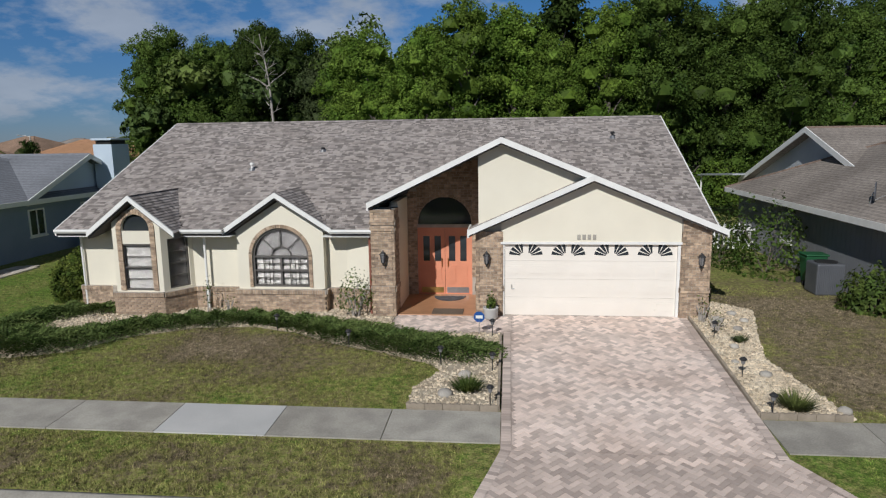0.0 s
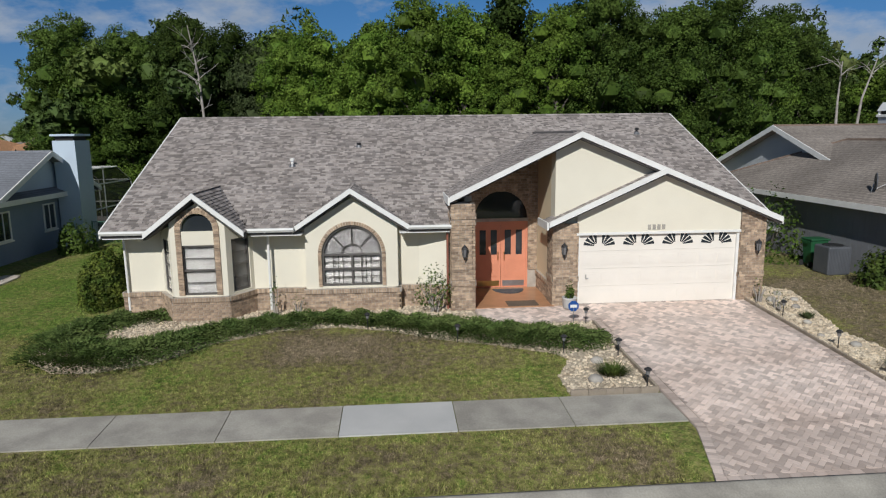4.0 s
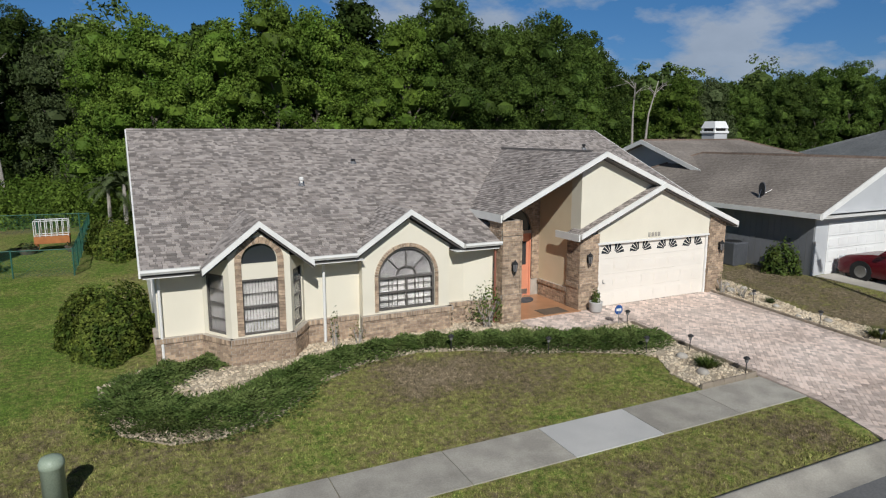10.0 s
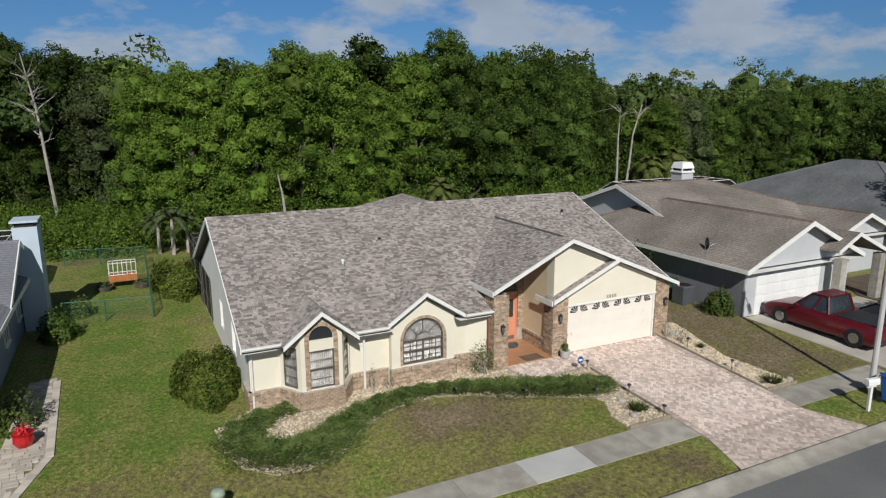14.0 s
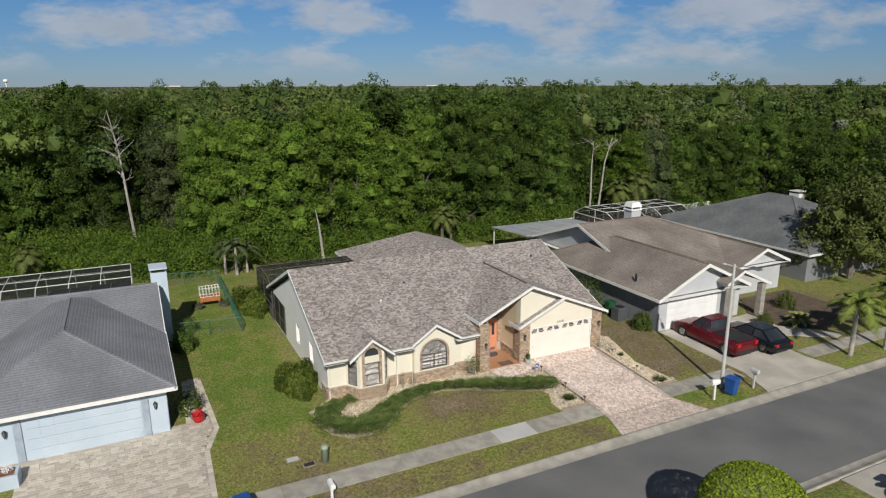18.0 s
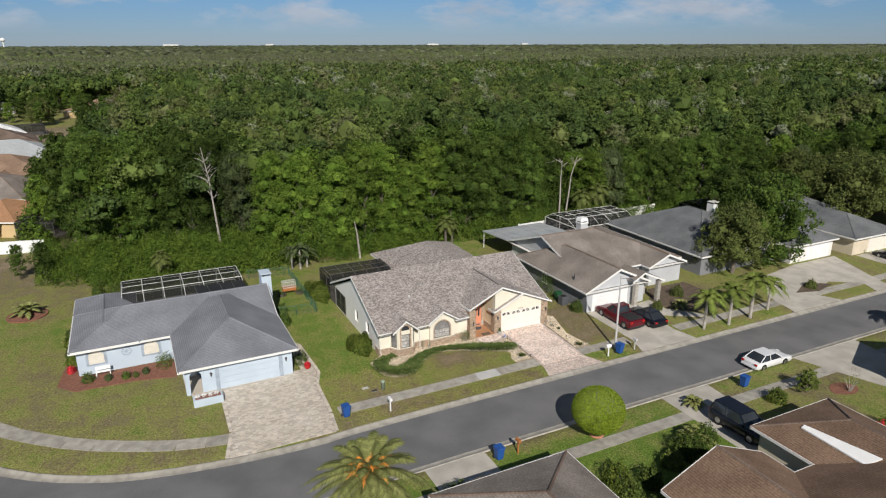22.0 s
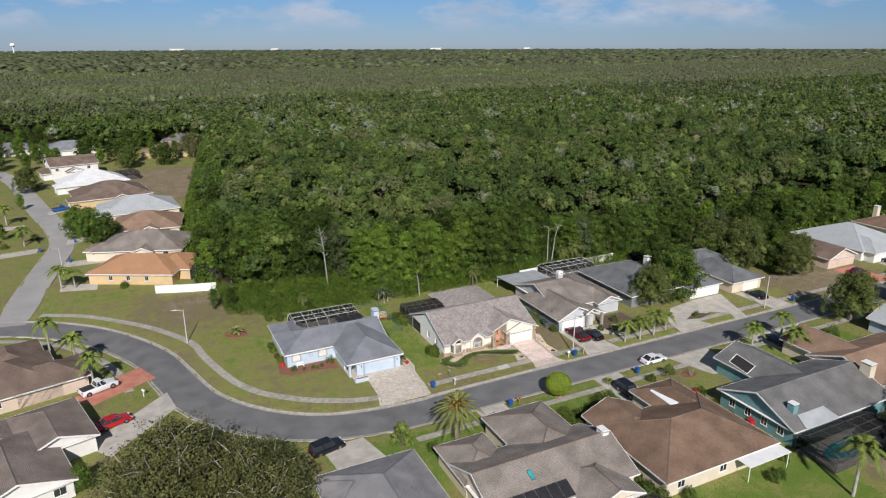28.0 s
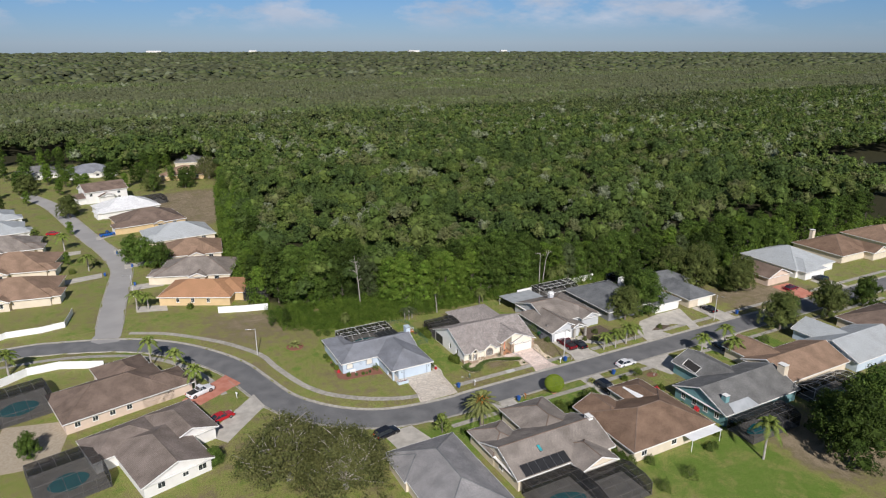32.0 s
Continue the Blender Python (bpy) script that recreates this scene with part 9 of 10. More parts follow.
def cage(x0, x1, y0, y1, h, yaw=0.0, origin=(0, 0), dark=True, bays=5, frame_m=None, pool=None, label="screened pool cage with a thin metal frame", up=0.9):
    """A screened enclosure: posts, beams, raised roof and screens; with a pool where one shows."""
    cx, cy = (x0 + x1) / 2, (y0 + y1) / 2
    t = thing("pool_cage", (cx, cy, 0), yaw, label, "pool cage")
    fm = frame_m or BRONZE
    w, d = (x1 - x0) / 2, (y1 - y0) / 2
    def bar(p, q):
        part("bar", rod(B(), p, q, 0.036, sides=4), fm, t)
    m_ = max(2, int(round(2 * d / 2.4)))
    for k in range(bays + 1):
        x = -w + 2 * w * k / bays
        bar((x, -d, -0.1), (x, -d, h)); bar((x, d, -0.1), (x, d, h))
        bar((x, -d, h), (x, -d * 0.5, h + up)); bar((x, -d * 0.5, h + up), (x, d * 0.5, h + up)); bar((x, d * 0.5, h + up), (x, d, h))
    for y, z in ((-d, h), (-d * 0.5, h + up), (0, h + up), (d * 0.5, h + up), (d, h), (-d, 1.0), (d, 1.0)):
        bar((-w, y, z), (w, y, z))
    for x in (-w, w):
        bar((x, -d, h), (x, d, h)); bar((x, -d, 1.0), (x, d, 1.0)); bar((x, 0, 0), (x, 0, h + up))
    for a, b_ in ((( -d, h), (-d * 0.5, h + up)), ((-d * 0.5, h + up), (d * 0.5, h + up)), ((d * 0.5, h + up), (d, h))):
        part("screen", slab(B(), [(-w, a[0], a[1] + 0.01), (w, a[0], a[1] + 0.01), (w, b_[0], b_[1] + 0.01), (-w, b_[0], b_[1] + 0.01)], (0, 0, 0.004)), SCREEN, t)
    for s in (-1, 1):
        part("screen", slab(B(), [(-w, s * d, 0), (w, s * d, 0), (w, s * d, h), (-w, s * d, h)], (0, s * 0.004, 0)), SCREEN, t)
        part("screen", slab(B(), [(s * w, -d, 0), (s * w, d, 0), (s * w, d, h), (s * w, d * 0.5, h + up), (s * w, -d * 0.5, h + up), (s * w, -d, h)], (s * 0.004, 0, 0)), SCREEN, t)
    m4_ = pose(cx, cy, 0, 0, 0, yaw)
    deck = tagged(part("pool_deck", bbox(-w + 0.06, w - 0.06, -d + 0.06, d - 0.06, -0.2, 0.04), DRIVE_CON), "pale concrete deck inside the screened cage", "deck")
    deck.matrix_basis = m4_
    if pool:
        pw, pd = pool
        b_ = B()
        outline = [(pw * (math.cos(a) * (1 + 0.18 * math.cos(2 * a))), pd * math.sin(a), 0.045) for a in np.linspace(0, 2 * math.pi, 25)[:-1]]
        slab(b_, outline, (0, 0, 0.02))
        wtr = tagged(part("swimming_pool", b_, WATER), "blue green swimming pool set in the deck", "swimming pool")
        wtr.matrix_basis = m4_


cage(-13.1, -5.9, 32.7, 38.5, 2.5, label="dark framed screened cage behind the house", up=0.5)
cage(-34.4, -22.3, 35.3, 43.2, 2.4, frame_m=TRIM, pool=(3.5, 1.8), bays=6, label="white framed screened pool cage behind the house", up=0.9)
cage(24.5, 35.5, 38.5, 46, 2.6, frame_m=TRIM, bays=5, label="white framed screened pool cage")
cage(17.2, 30.0, -32.0, -26.4, 2.4, pool=(3.6, 1.6), label="bronze framed screened pool cage", up=0.7)
cage(39.5, 52.5, -32.0, -24.6, 2.5, frame_m=TRIM, pool=(3.4, 1.8), label="white framed screened pool cage", up=0.8)
cage(-17.0, -8.5, -33.5, -26.8, 2.3, label="bronze framed screened patio cage", up=0.6, bays=4)
cage(-26.5, -17.1, -33.5, -23.8, 2.3, pool=(3.4, 2.2), label="bronze framed screened pool cage behind the solar roof", up=0.7)
cage(-104.5, -93.5, 36.5, 48.5, 2.4, yaw=14, pool=(3.0, 3.0), label="dark framed screened pool cage", up=0.6)
cage(-95, -84.8, 7, 18.5, 2.4, yaw=13, pool=(2.6, 2.6), label="dark framed screened pool cage", up=0.6)
cage(-47.4, -41.5, 77, 84, 2.5, yaw=-27, label="dark framed screened patio cage", up=0.5)
cage(50, 62, 36.5, 44, 2.5, bays=5, label="dark framed screened pool cage behind the trees", up=0.7)
cage(-66, -56, 212, 222, 2.5, yaw=14, label="dark framed screened cage", up=0.5)


def solar(x, y, z, w, d, n, slope, yaw, label):
    t = thing("solar_panels", (x, y, z), yaw, label, "solar panel")
    for k in range(n):
        u = -w / 2 + w * k / n
        pn = part("panel", slab(B(), [(u + 0.03, -d / 2, -d / 2 * slope), (u + w / n - 0.03, -d / 2, -d / 2 * slope), (u + w / n - 0.03, d / 2, d / 2 * slope), (u + 0.03, d / 2, d / 2 * slope)], (0, 0, 0.04)), BLACK, t)
        part("frame", slab(B(), [(u + 0.01, -d / 2, -d / 2 * slope + 0.043), (u + 0.06, -d / 2, -d / 2 * slope + 0.043), (u + 0.06, d / 2, d / 2 * slope + 0.043), (u + 0.01, d / 2, d / 2 * slope + 0.043)], (0, 0, 0.01)), STEEL, pn)


solar(-21.1, -22.5, 2.98, 9.0, 1.95, 6, 0.4167, 0, "row of black solar panels low on the shingle roof")
solar(-24.9, 34.5, 3.42, 5.0, 3.0, 4, -0.1, 0, "black solar pool heating mats on the roof")
# white canopy and skylight roofs
cn = thing("patio_canopy", (9.4, -26.2, 0), label="flat white patio canopy on thin posts", category="canopy")
part("roof_sheet", bbox(-3.7, 3.7, -2.4, 2.0, 2.28, 2.36, 0.01), FENCE_WHITE, cn)
for sx in (-3.5, 3.5):
    part("post", rod(B(), (sx, -2.2, 0), (sx, -2.2, 2.28), 0.05), FENCE_WHITE, cn)
mp = thing("patio_roof", (16.8, 40.6, 0), label="low grey sheet metal patio roof behind the house", category="patio roof")
part("roof_sheet", slab(B(), [(-4.6, -3.4, 2.75), (5.4, -3.4, 2.75), (5.4, 3.3, 2.35), (-4.6, 3.3, 2.35)], (0, 0, 0.08)), METAL_ROOF, mp)
for k in range(8):
    part("rib", slab(B(), [(-4.4 + 1.3 * k, -3.4, 2.835), (-4.3 + 1.3 * k, -3.4, 2.835), (-4.3 + 1.3 * k, 3.3, 2.435), (-4.4 + 1.3 * k, 3.3, 2.435)], (0, 0, 0.03)), METAL_ROOF, mp)
for sx in (-4.4, 0.4, 5.2):
    part("post", rod(B(), (sx, 3.1, -0.1), (sx, 3.1, 2.36), 0.05), TRIM, mp)
h5 = lambda x_: 2.52 + 0.4167 * (x_ - 4.8)
sk = thing("skylight_strip", (6.6, -12.5, 3.2), label="long white wedge shaped skylight on the brown roof", category="skylight", absolute=True)
part("strip", slab(B(), [(6.52, -10.2, h5(6.52)), (6.8, -10.2, h5(6.8)), (7.35, -15.0, h5(7.35)), (6.4, -14.6, h5(6.4))], (0, 0, 0.1)), FENCE_WHITE, sk)
sk2 = thing("roof_skylight", (-20.47, -19.94, 4.0), label="small teal skylight in the taupe roof", category="skylight", absolute=True)
part("curb", slab(B(), [(-20.75, -20.5, 3.76), (-20.15, -20.5, 3.76), (-20.15, -19.3, 4.26), (-20.75, -19.3, 4.26)], (0, 0, 0.1)), STEEL, sk2)
part("pane", slab(B(), [(-20.69, -20.42, 3.895), (-20.21, -20.42, 3.895), (-20.21, -19.38, 4.33), (-20.69, -19.38, 4.33)], (0, 0, 0.02)), WATER, sk2)
h6 = lambda x_: 2.56 + 0.4167 * (x_ - 24.5)
at_ = thing("roof_opening", (25.8, -10, 3.1), label="courtyard opening with white edges, its shade a dark sheet on the grey roof", category="roof opening", absolute=True)
AT = [(25.1, -8.2), (27.0, -7.9), (26.5, -11.9), (24.6, -12.1)]
# flat dark sheet on the roof, painted as the opening's shade
part("shade_sheet", slab(B(), [(x_, y_, h6(x_)) for x_, y_ in AT], (0, 0, 0.02)), DARK, at_)
for (ax, ay), (bx, by) in zip(AT, AT[1:] + AT[:1]):
    part("edge", rod(B(), (ax, ay, h6(ax) + 0.03), (bx, by, h6(bx) + 0.03), 0.06, sides=4), TRIM, at_)
wp = thing("patio_roof", (22, -25.3, 2.9), label="pale grey sheet roof over the back patio", category="patio roof", absolute=True)
part("roof_sheet", slab(B(), [(19.6, -24.3, 3.46), (25.0, -24.3, 3.46), (25.7, -26.35, 2.61), (19.0, -26.35, 2.61)], (0, 0, 0.05)), METAL_ROOF, wp)

# right neighbour: dish, condenser, vents, wall pipes, porch gable
dish = thing("satellite_dish", (10.9, 20.9, 2.85), 60, "grey satellite dish on the eave", "satellite dish")
part("reflector", slab(B(), [(0.34 * math.cos(a), -0.12, 0.35 + 0.3 * math.sin(a)) for a in np.linspace(0, 2 * math.pi, 19)[:-1]], (0, -0.03, 0.02)), GREY_PLASTIC, dish)
part("arm", rod(B(), (0, 0, -0.1), (0, -0.1, 0.35), 0.02), STEEL, dish)
part("feed", rod(B(), (0, -0.14, 0.1), (0, -0.55, 0.35), 0.015), STEEL, dish)
ac = thing("air_conditioner", (9.95, 21.2, -0.08), label="dark grey ribbed condenser unit by the wall", category="air conditioner")
part("case", bbox(-0.42, 0.42, -0.42, 0.42, 0.05, 1.05, 0.05), GREY_PLASTIC, ac)
for k in range(14):
    for s in (-1, 1):
        part("rib", box(B(), -0.38 + 0.055 * k, -0.36 + 0.055 * k, min(s * 0.42, s * 0.435), max(s * 0.42, s * 0.435), 0.12, 0.98), GREY_PLASTIC, ac)
part("fan_grille", lathe(B(), [(0.34, 1.045), (0.34, 1.075), (0.1, 1.08)], 18), BLACK, ac)
mt = thing("utility_meters", (10.85, 19.6, 0.9), label="grey meter boxes and pipes on the wall", category="meter")
for k, (yy, zz, h_) in enumerate(((-0.7, 0.2, 0.45), (-0.2, 0.35, 0.3), (0.3, 0.1, 0.5), (0.8, 0.3, 0.4))):
    part("meter_box", bbox(-0.14, 0.3, yy - 0.14, yy + 0.14, zz, zz + h_, 0.02), CONCRETE_LT if k % 2 else STEEL, mt)
    part("conduit", rod(B(), (-0.05, yy, zz), (-0.05, yy, -0.9), 0.025), STEEL, mt)
pg = thing("porch_gable", (17.7, 17.9, 0), label="small gabled porch roof on stone faced posts", category="porch")
part("roof", slab(slab(B(), [(-1.6, -0.9, 2.9), (0, -0.9, 3.75), (0, 2.5, 3.75), (-1.6, 2.5, 2.9)], (0, 0, 0.1)), [(0, -0.9, 3.75), (3.0, -0.9, 2.45), (3.0, 2.5, 2.45), (0, 2.5, 3.75)], (0, 0, 0.1)), RF_TAUPE, pg)
fb = B(); board(fb, (-1.6, -0.9, 3.0), (0, -0.9, 3.86), 0.2, 0.05, (0, -1, 0)); board(fb, (0, -0.9, 3.86), (3.0, -0.9, 2.55), 0.2, 0.05, (0, -1, 0))
part("rake_board", fb, TRIM, pg)
for xx, yy in ((-0.9, -0.6), (2.4, -0.6), (2.4, 1.8)):
    part("post", box(B(), xx - 0.22, xx + 0.22, yy - 0.22, yy + 0.22, -0.2, 2.5), STONE, pg)
sheet("front_path", [(17.3, 17.6), (17.3, 14.5), (21.5, 12.0), (22.6, 12.3), (19.5, 15.2), (19.5, 17.8)], DRIVE_CON, "pale concrete path to the porch", category="path")
tagged(sheet("mulch_bed", [(19.6, 17.8), (19.8, 15.2), (22.2, 13.2), (27.5, 15.5), (27.5, 20.5), (22, 20.5)], SOIL, "dark soil bed with sparse shrubs", 0.05, "flower bed"), kind="stuff")

# left neighbour: entry posts, planter, flower bed, bench and lamps
pn_ = thing("planter", (-28.6, 16.95, -0.05), label="low pale blue stucco planter with white flowers", category="planter")
part("trough", bbox(-1.15, 1.15, -0.45, 0.45, -0.1, 0.6, 0.02), W_BLUE, pn_)
part("soil", box(B(), -1.0, 1.0, -0.32, 0.32, 0.55, 0.615), MULCH, pn_)
part("blossom", soup("blossom", np.concatenate([bush_soup(x, 0, 0.22, 0.18, 0.22, 120, 0.045, rng, 0.6) for x in (-0.75, -0.3, 0.2, 0.7)]), 3, FENCE_WHITE), FENCE_WHITE, pn_, "white and red flowers")
for xx in (0.95, 6.3):
    part("accent_panel", bbox(xx - 0.16, xx + 0.16, -9.42, -9.352, 0.0, 2.25), ACCENT, nl)
tagged(sheet("mulch_bed", [(-39.6, 28.5), (-40.0, 25.2), (-38.6, 23.6), (-34.0, 23.4), (-30.6, 22.6), (-30.4, 26.3), (-38.4, 26.4), (-38.9, 36)], MULCH, "red mulch flower bed with a pink concrete edge", 0.05, "flower bed"), kind="stuff")
for x, y, h_, l_ in ((-37.6, 25.0, 0.9, HEDGE), (-36.0, 24.6, 0.5, LEAF_C), (-34.6, 24.3, 0.6, HEDGE), (-33.0, 24.5, 0.5, LEAF_C), (-31.4, 25.2, 1.3, HEDGE), (-39.0, 27.5, 0.6, FLOWER_RED), (-39.2, 31, 0.8, HEDGE), (-20.1, 20.4, 1.2, HEDGE), (-33.8, 24.2, 0.4, LEAF_D)):
    shrub(x, y, h_ * 0.6, h_ * 0.6, h_, 700, 0.07, l_, "rounded shrub in the mulch bed" if l_ is not FLOWER_RED else "red flowering plant in the mulch bed", 4)
rp = thing("flower_pot", (-19.8, 19.0, -0.03), label="bright red glazed flower pot", category="flower pot")
part("pot", lathe(B(), [(0.18, 0), (0.3, 0.2), (0.28, 0.42), (0.32, 0.46), (0.24, 0.46)], 14), P_SILVER, rp)
part("plant", soup("plant", bush_soup(0, 0, 0.22, 0.22, 0.3, 150, 0.05, rng, 0.4), 3, FLOWER_RED), FLOWER_RED, rp)
bn = thing("garden_bench", (-36.4, 25.7, 0), label="small white garden bench by the wall", category="bench")
for k in range(4):
    part("seat_slat", bbox(-0.6, 0.6, -0.2 + 0.1 * k, -0.12 + 0.1 * k, 0.42, 0.45), FENCE_WHITE, bn)
    part("leg", bbox(-0.58 if k % 2 else 0.52, -0.52 if k % 2 else 0.58, -0.2 if k < 2 else 0.14, -0.14 if k < 2 else 0.2, 0, 0.42), FENCE_WHITE, bn)
part("backrest", bbox(-0.6, 0.6, 0.2, 0.24, 0.5, 0.85, 0.01), FENCE_WHITE, bn)
isl = tagged(part("palm_island", lathe(B(), [(2.0, -0.05), (2.0, 0.1), (1.8, 0.1), (0.2, 0.14)], 24, (-44.0, 44.2, 0)), MULCH), "round red mulch island on the lawn", "flower bed", kind="stuff")

# fences
def picket(name, pts_, h, m_, label, board_w=0.9, z=None):
    t = thing(name, (*pts_[0], ground_z(*pts_[0])), label=label, category="fence", absolute=True)
    for p, q in zip(pts_, pts_[1:]):
        p, q = Vector(p), Vector(q)
        L = (q - p).length; d = (q - p) / L; n = Vector((-d.y, d.x)) * 0.03
        k = max(1, int(round(L / 2.4)))
        for i in range(k):
            a, b_ = p + d * (L * i / k), p + d * (L * (i + 1) / k)
            za = ground_z(*a)
            part("post", box(B(), a.x - 0.06, a.x + 0.06, a.y - 0.06, a.y + 0.06, za - 0.1, za + h + 0.08), m_, t)
            part("panel", slab(B(), [(*(a - n), za), (*(b_ - n), za), (*(b_ - n), za + h), (*(a - n), za + h)], (2 * n.x, 2 * n.y, 0)), m_, t)
    return t


picket("vinyl_fence", [(-56.4, 73.2), (-50, 71.0), (-44.2, 69.6)], 1.8, FENCE_WHITE, "white vinyl privacy fence")
picket("vinyl_fence", [(-112, 77), (-104.4, 81.4), (-97, 81), (-92, 82), (-90.4, 91)], 1.6, FENCE_WHITE, "white vinyl fence curving round a garden")
picket("vinyl_fence", [(-103, 54), (-98.4, 57.2), (-92.3, 57.4), (-83.8, 53.4)], 1.8, FENCE_WHITE, "white vinyl fence along the bend")
picket("vinyl_fence", [(-106, 6), (-103, 20), (-102, 36)], 1.8, FENCE_WHITE, "white vinyl fence between gardens")
picket("vinyl_fence", [(20, 46.5), (48, 47.5)], 1.8, FENCE_WHITE, "white vinyl fence behind the pool cage")
picket("vinyl_fence", [(52, -33), (64, -33)], 1.8, FENCE_WHITE, "white vinyl fence behind the gardens")
wf = thing("picket_fence", (8.2, 29, 0), label="white picket fence between the houses", category="fence")
for k in range(22):
    part("picket", slab(B(), [(-2.3 + 0.21 * k, 0, 0.05), (-2.2 + 0.21 * k, 0, 0.05), (-2.2 + 0.21 * k, 0, 1.1), (-2.25 + 0.21 * k, 0, 1.18), (-2.3 + 0.21 * k, 0, 1.1)], (0, 0.02, 0)), FENCE_WHITE, wf)
for z in (0.3, 0.85):
    part("rail", box(B(), -2.4, 2.4, 0.021, 0.06, z, z + 0.08), FENCE_WHITE, wf)


def chain_link(pts_, h, label):
    t = thing("chain_link_fence", (*pts_[0], 0), label=label, category="fence", absolute=True)
    for p, q in zip(pts_, pts_[1:]):
        p, q = Vector(p), Vector(q)
        L = (q - p).length; d = (q - p) / L
        for i in range(int(L / 2.2) + 1):
            a = p + d * min(L, 2.2 * i)
            part("post", rod(B(), (*a, -0.1), (*a, h + 0.05), 0.03, sides=6), FENCE_GREEN, t)
        part("top_rail", rod(B(), (*p, h), (*q, h), 0.022, sides=6), FENCE_GREEN, t)
        wire = B()
        u = -h
        while u < L:
            for s in (1, -1):
                a, b_ = max(u, 0), min(u + h, L)
                if b_ > a:
                    za, zb = (a - u, b_ - u) if s > 0 else (h - (a - u), h - (b_ - u))
                    rod(wire, (*(p + d * a), za), (*(p + d * b_), zb), 0.0035, sides=3)
            u += 0.14
        m_ = part("wire_mesh", wire, FENCE_GREEN, t)
        m_["kind"] = "stuff"


chain_link([(-19.9, 31.9), (-15.6, 31.2), (-15.55, 44.6)], 1.05, "green chain link fence round the back lawn")
chain_link([(-20.4, 45.5), (-15.55, 44.6)], 1.05, "green chain link fence at the wood's foot")
hut = thing("plant_stand", (-16.9, 38.4, 0), label="orange wooden raised planter with a white framed cover", category="planter")
part("trough", bbox(-0.75, 0.75, -0.4, 0.4, 0.35, 0.7, 0.01), WOOD, hut)
for sx in (-0.68, 0.68):
    for sy in (-0.34, 0.34):
        part("leg", bbox(sx - 0.05, sx + 0.05, sy - 0.05, sy + 0.05, -0.03, 0.35), WOOD, hut)
cv = B()
for k in range(7):
    x = -0.72 + 0.24 * k
    for sy in (-0.38, 0.38):
        rod(cv, (x, sy, 0.7), (x, sy, 1.45), 0.018, sides=4)
    rod(cv, (x, -0.38, 1.45), (x, 0.38, 1.45), 0.018, sides=4)
for z in (0.75, 1.45):
    for sy in (-0.38, 0.38):
        rod(cv, (-0.72, sy, z), (0.72, sy, z), 0.02, sides=4)
part("cover_frame", cv, FENCE_WHITE, hut, "white framed cover")
for x, y in ((-17.9, 37.7), (-15.9, 37.6)):
    tb = thing("tub_planter", (x, y, 0), label="low brown round tub planter", category="planter")
    part("tub", lathe(B(), [(0.35, -0.03), (0.5, 0.25), (0.46, 0.25), (0.3, 0.1)], 16), BARK, tb)
    part("plant", soup("plant", bush_soup(0, 0, 0.4, 0.4, 0.3, 200, 0.06, rng, 0.15), 3, LEAF_C), LEAF_C, tb)


# ---- palms and garden trees ----
def fronds(n, length, droop, r_, z0, leaflet=0.5, up0=1.0, up1=-0.2, width=0.05, per=34):
    """Pinnate fronds: a bent rib with leaflets on both sides, as loose triangles."""
    out = []
    for k in range(n):
        a = 2.399 * k + r_.uniform(-0.2, 0.2)
        e = up0 + (up1 - up0) * k / max(1, n - 1)
        L = length * r_.uniform(0.85, 1.1)
        s = np.linspace(0.05, 1, per)
        hx = L * (s * math.cos(e)); hz = L * (s * math.sin(e)) - droop * L * s ** 2.2
        d = np.array((math.cos(a), math.sin(a)))
        rib = np.stack([hx * d[0], hx * d[1], z0 + hz], -1)
        tang = np.gradient(rib, axis=0); tang /= np.linalg.norm(tang, axis=1)[:, None]
        side = np.array((-d[1], d[0], 0.0))
        ll = leaflet * np.sin(np.clip(s * 1.05, 0, 1) * math.pi) ** 0.6 + 0.05
        for sg in (-1, 1):
            tip = rib + (side * sg * 0.8 + tang * 0.55) * ll[:, None] + np.array((0, 0, -0.25)) * ll[:, None]
            out.append(np.stack([rib - tang * width, rib + tang * width, tip], 1))
        rr = side * 0.025
        out.append(np.stack([rib[:-1] - rr, rib[:-1] + rr, rib[1:]], 1))
    return np.concatenate(out)


def palm(name, h, n, length, leaf, label, trunk_r=0.16, droop=0.55, leaflet=0.5, seed=1, up0=1.2, up1=-0.3, dates=False, per=34):
    r_ = np.random.default_rng(seed)
    t = thing(name, label=label, category="palm tree")
    bm = B()
    segs = 8
    for k in range(segs):
        za, zb = -0.2 + (h + 0.2) * k / segs, -0.2 + (h + 0.2) * (k + 1) / segs
        rod(bm, (0, 0, za), (0, 0, zb), trunk_r * (1.12 - 0.3 * k / segs), trunk_r * (1.0 - 0.3 * (k + 1) / segs), 10)
    part("trunk", bm, BARK_PALE if trunk_r < 0.2 else BARK, t)
    part("fronds", soup("fronds", fronds(n, length, droop, r_, h, leaflet, up0, up1, per=per), 3, leaf), leaf, t)
    if dates:
        part("date_cluster", soup("date_cluster", fronds(26, 2.1, 0.6, r_, h + 0.3, 0.24, 1.25, 0.5, 0.025, 20), 3, PALM_DATE), PALM_DATE, t, "orange date stalks")
    return t


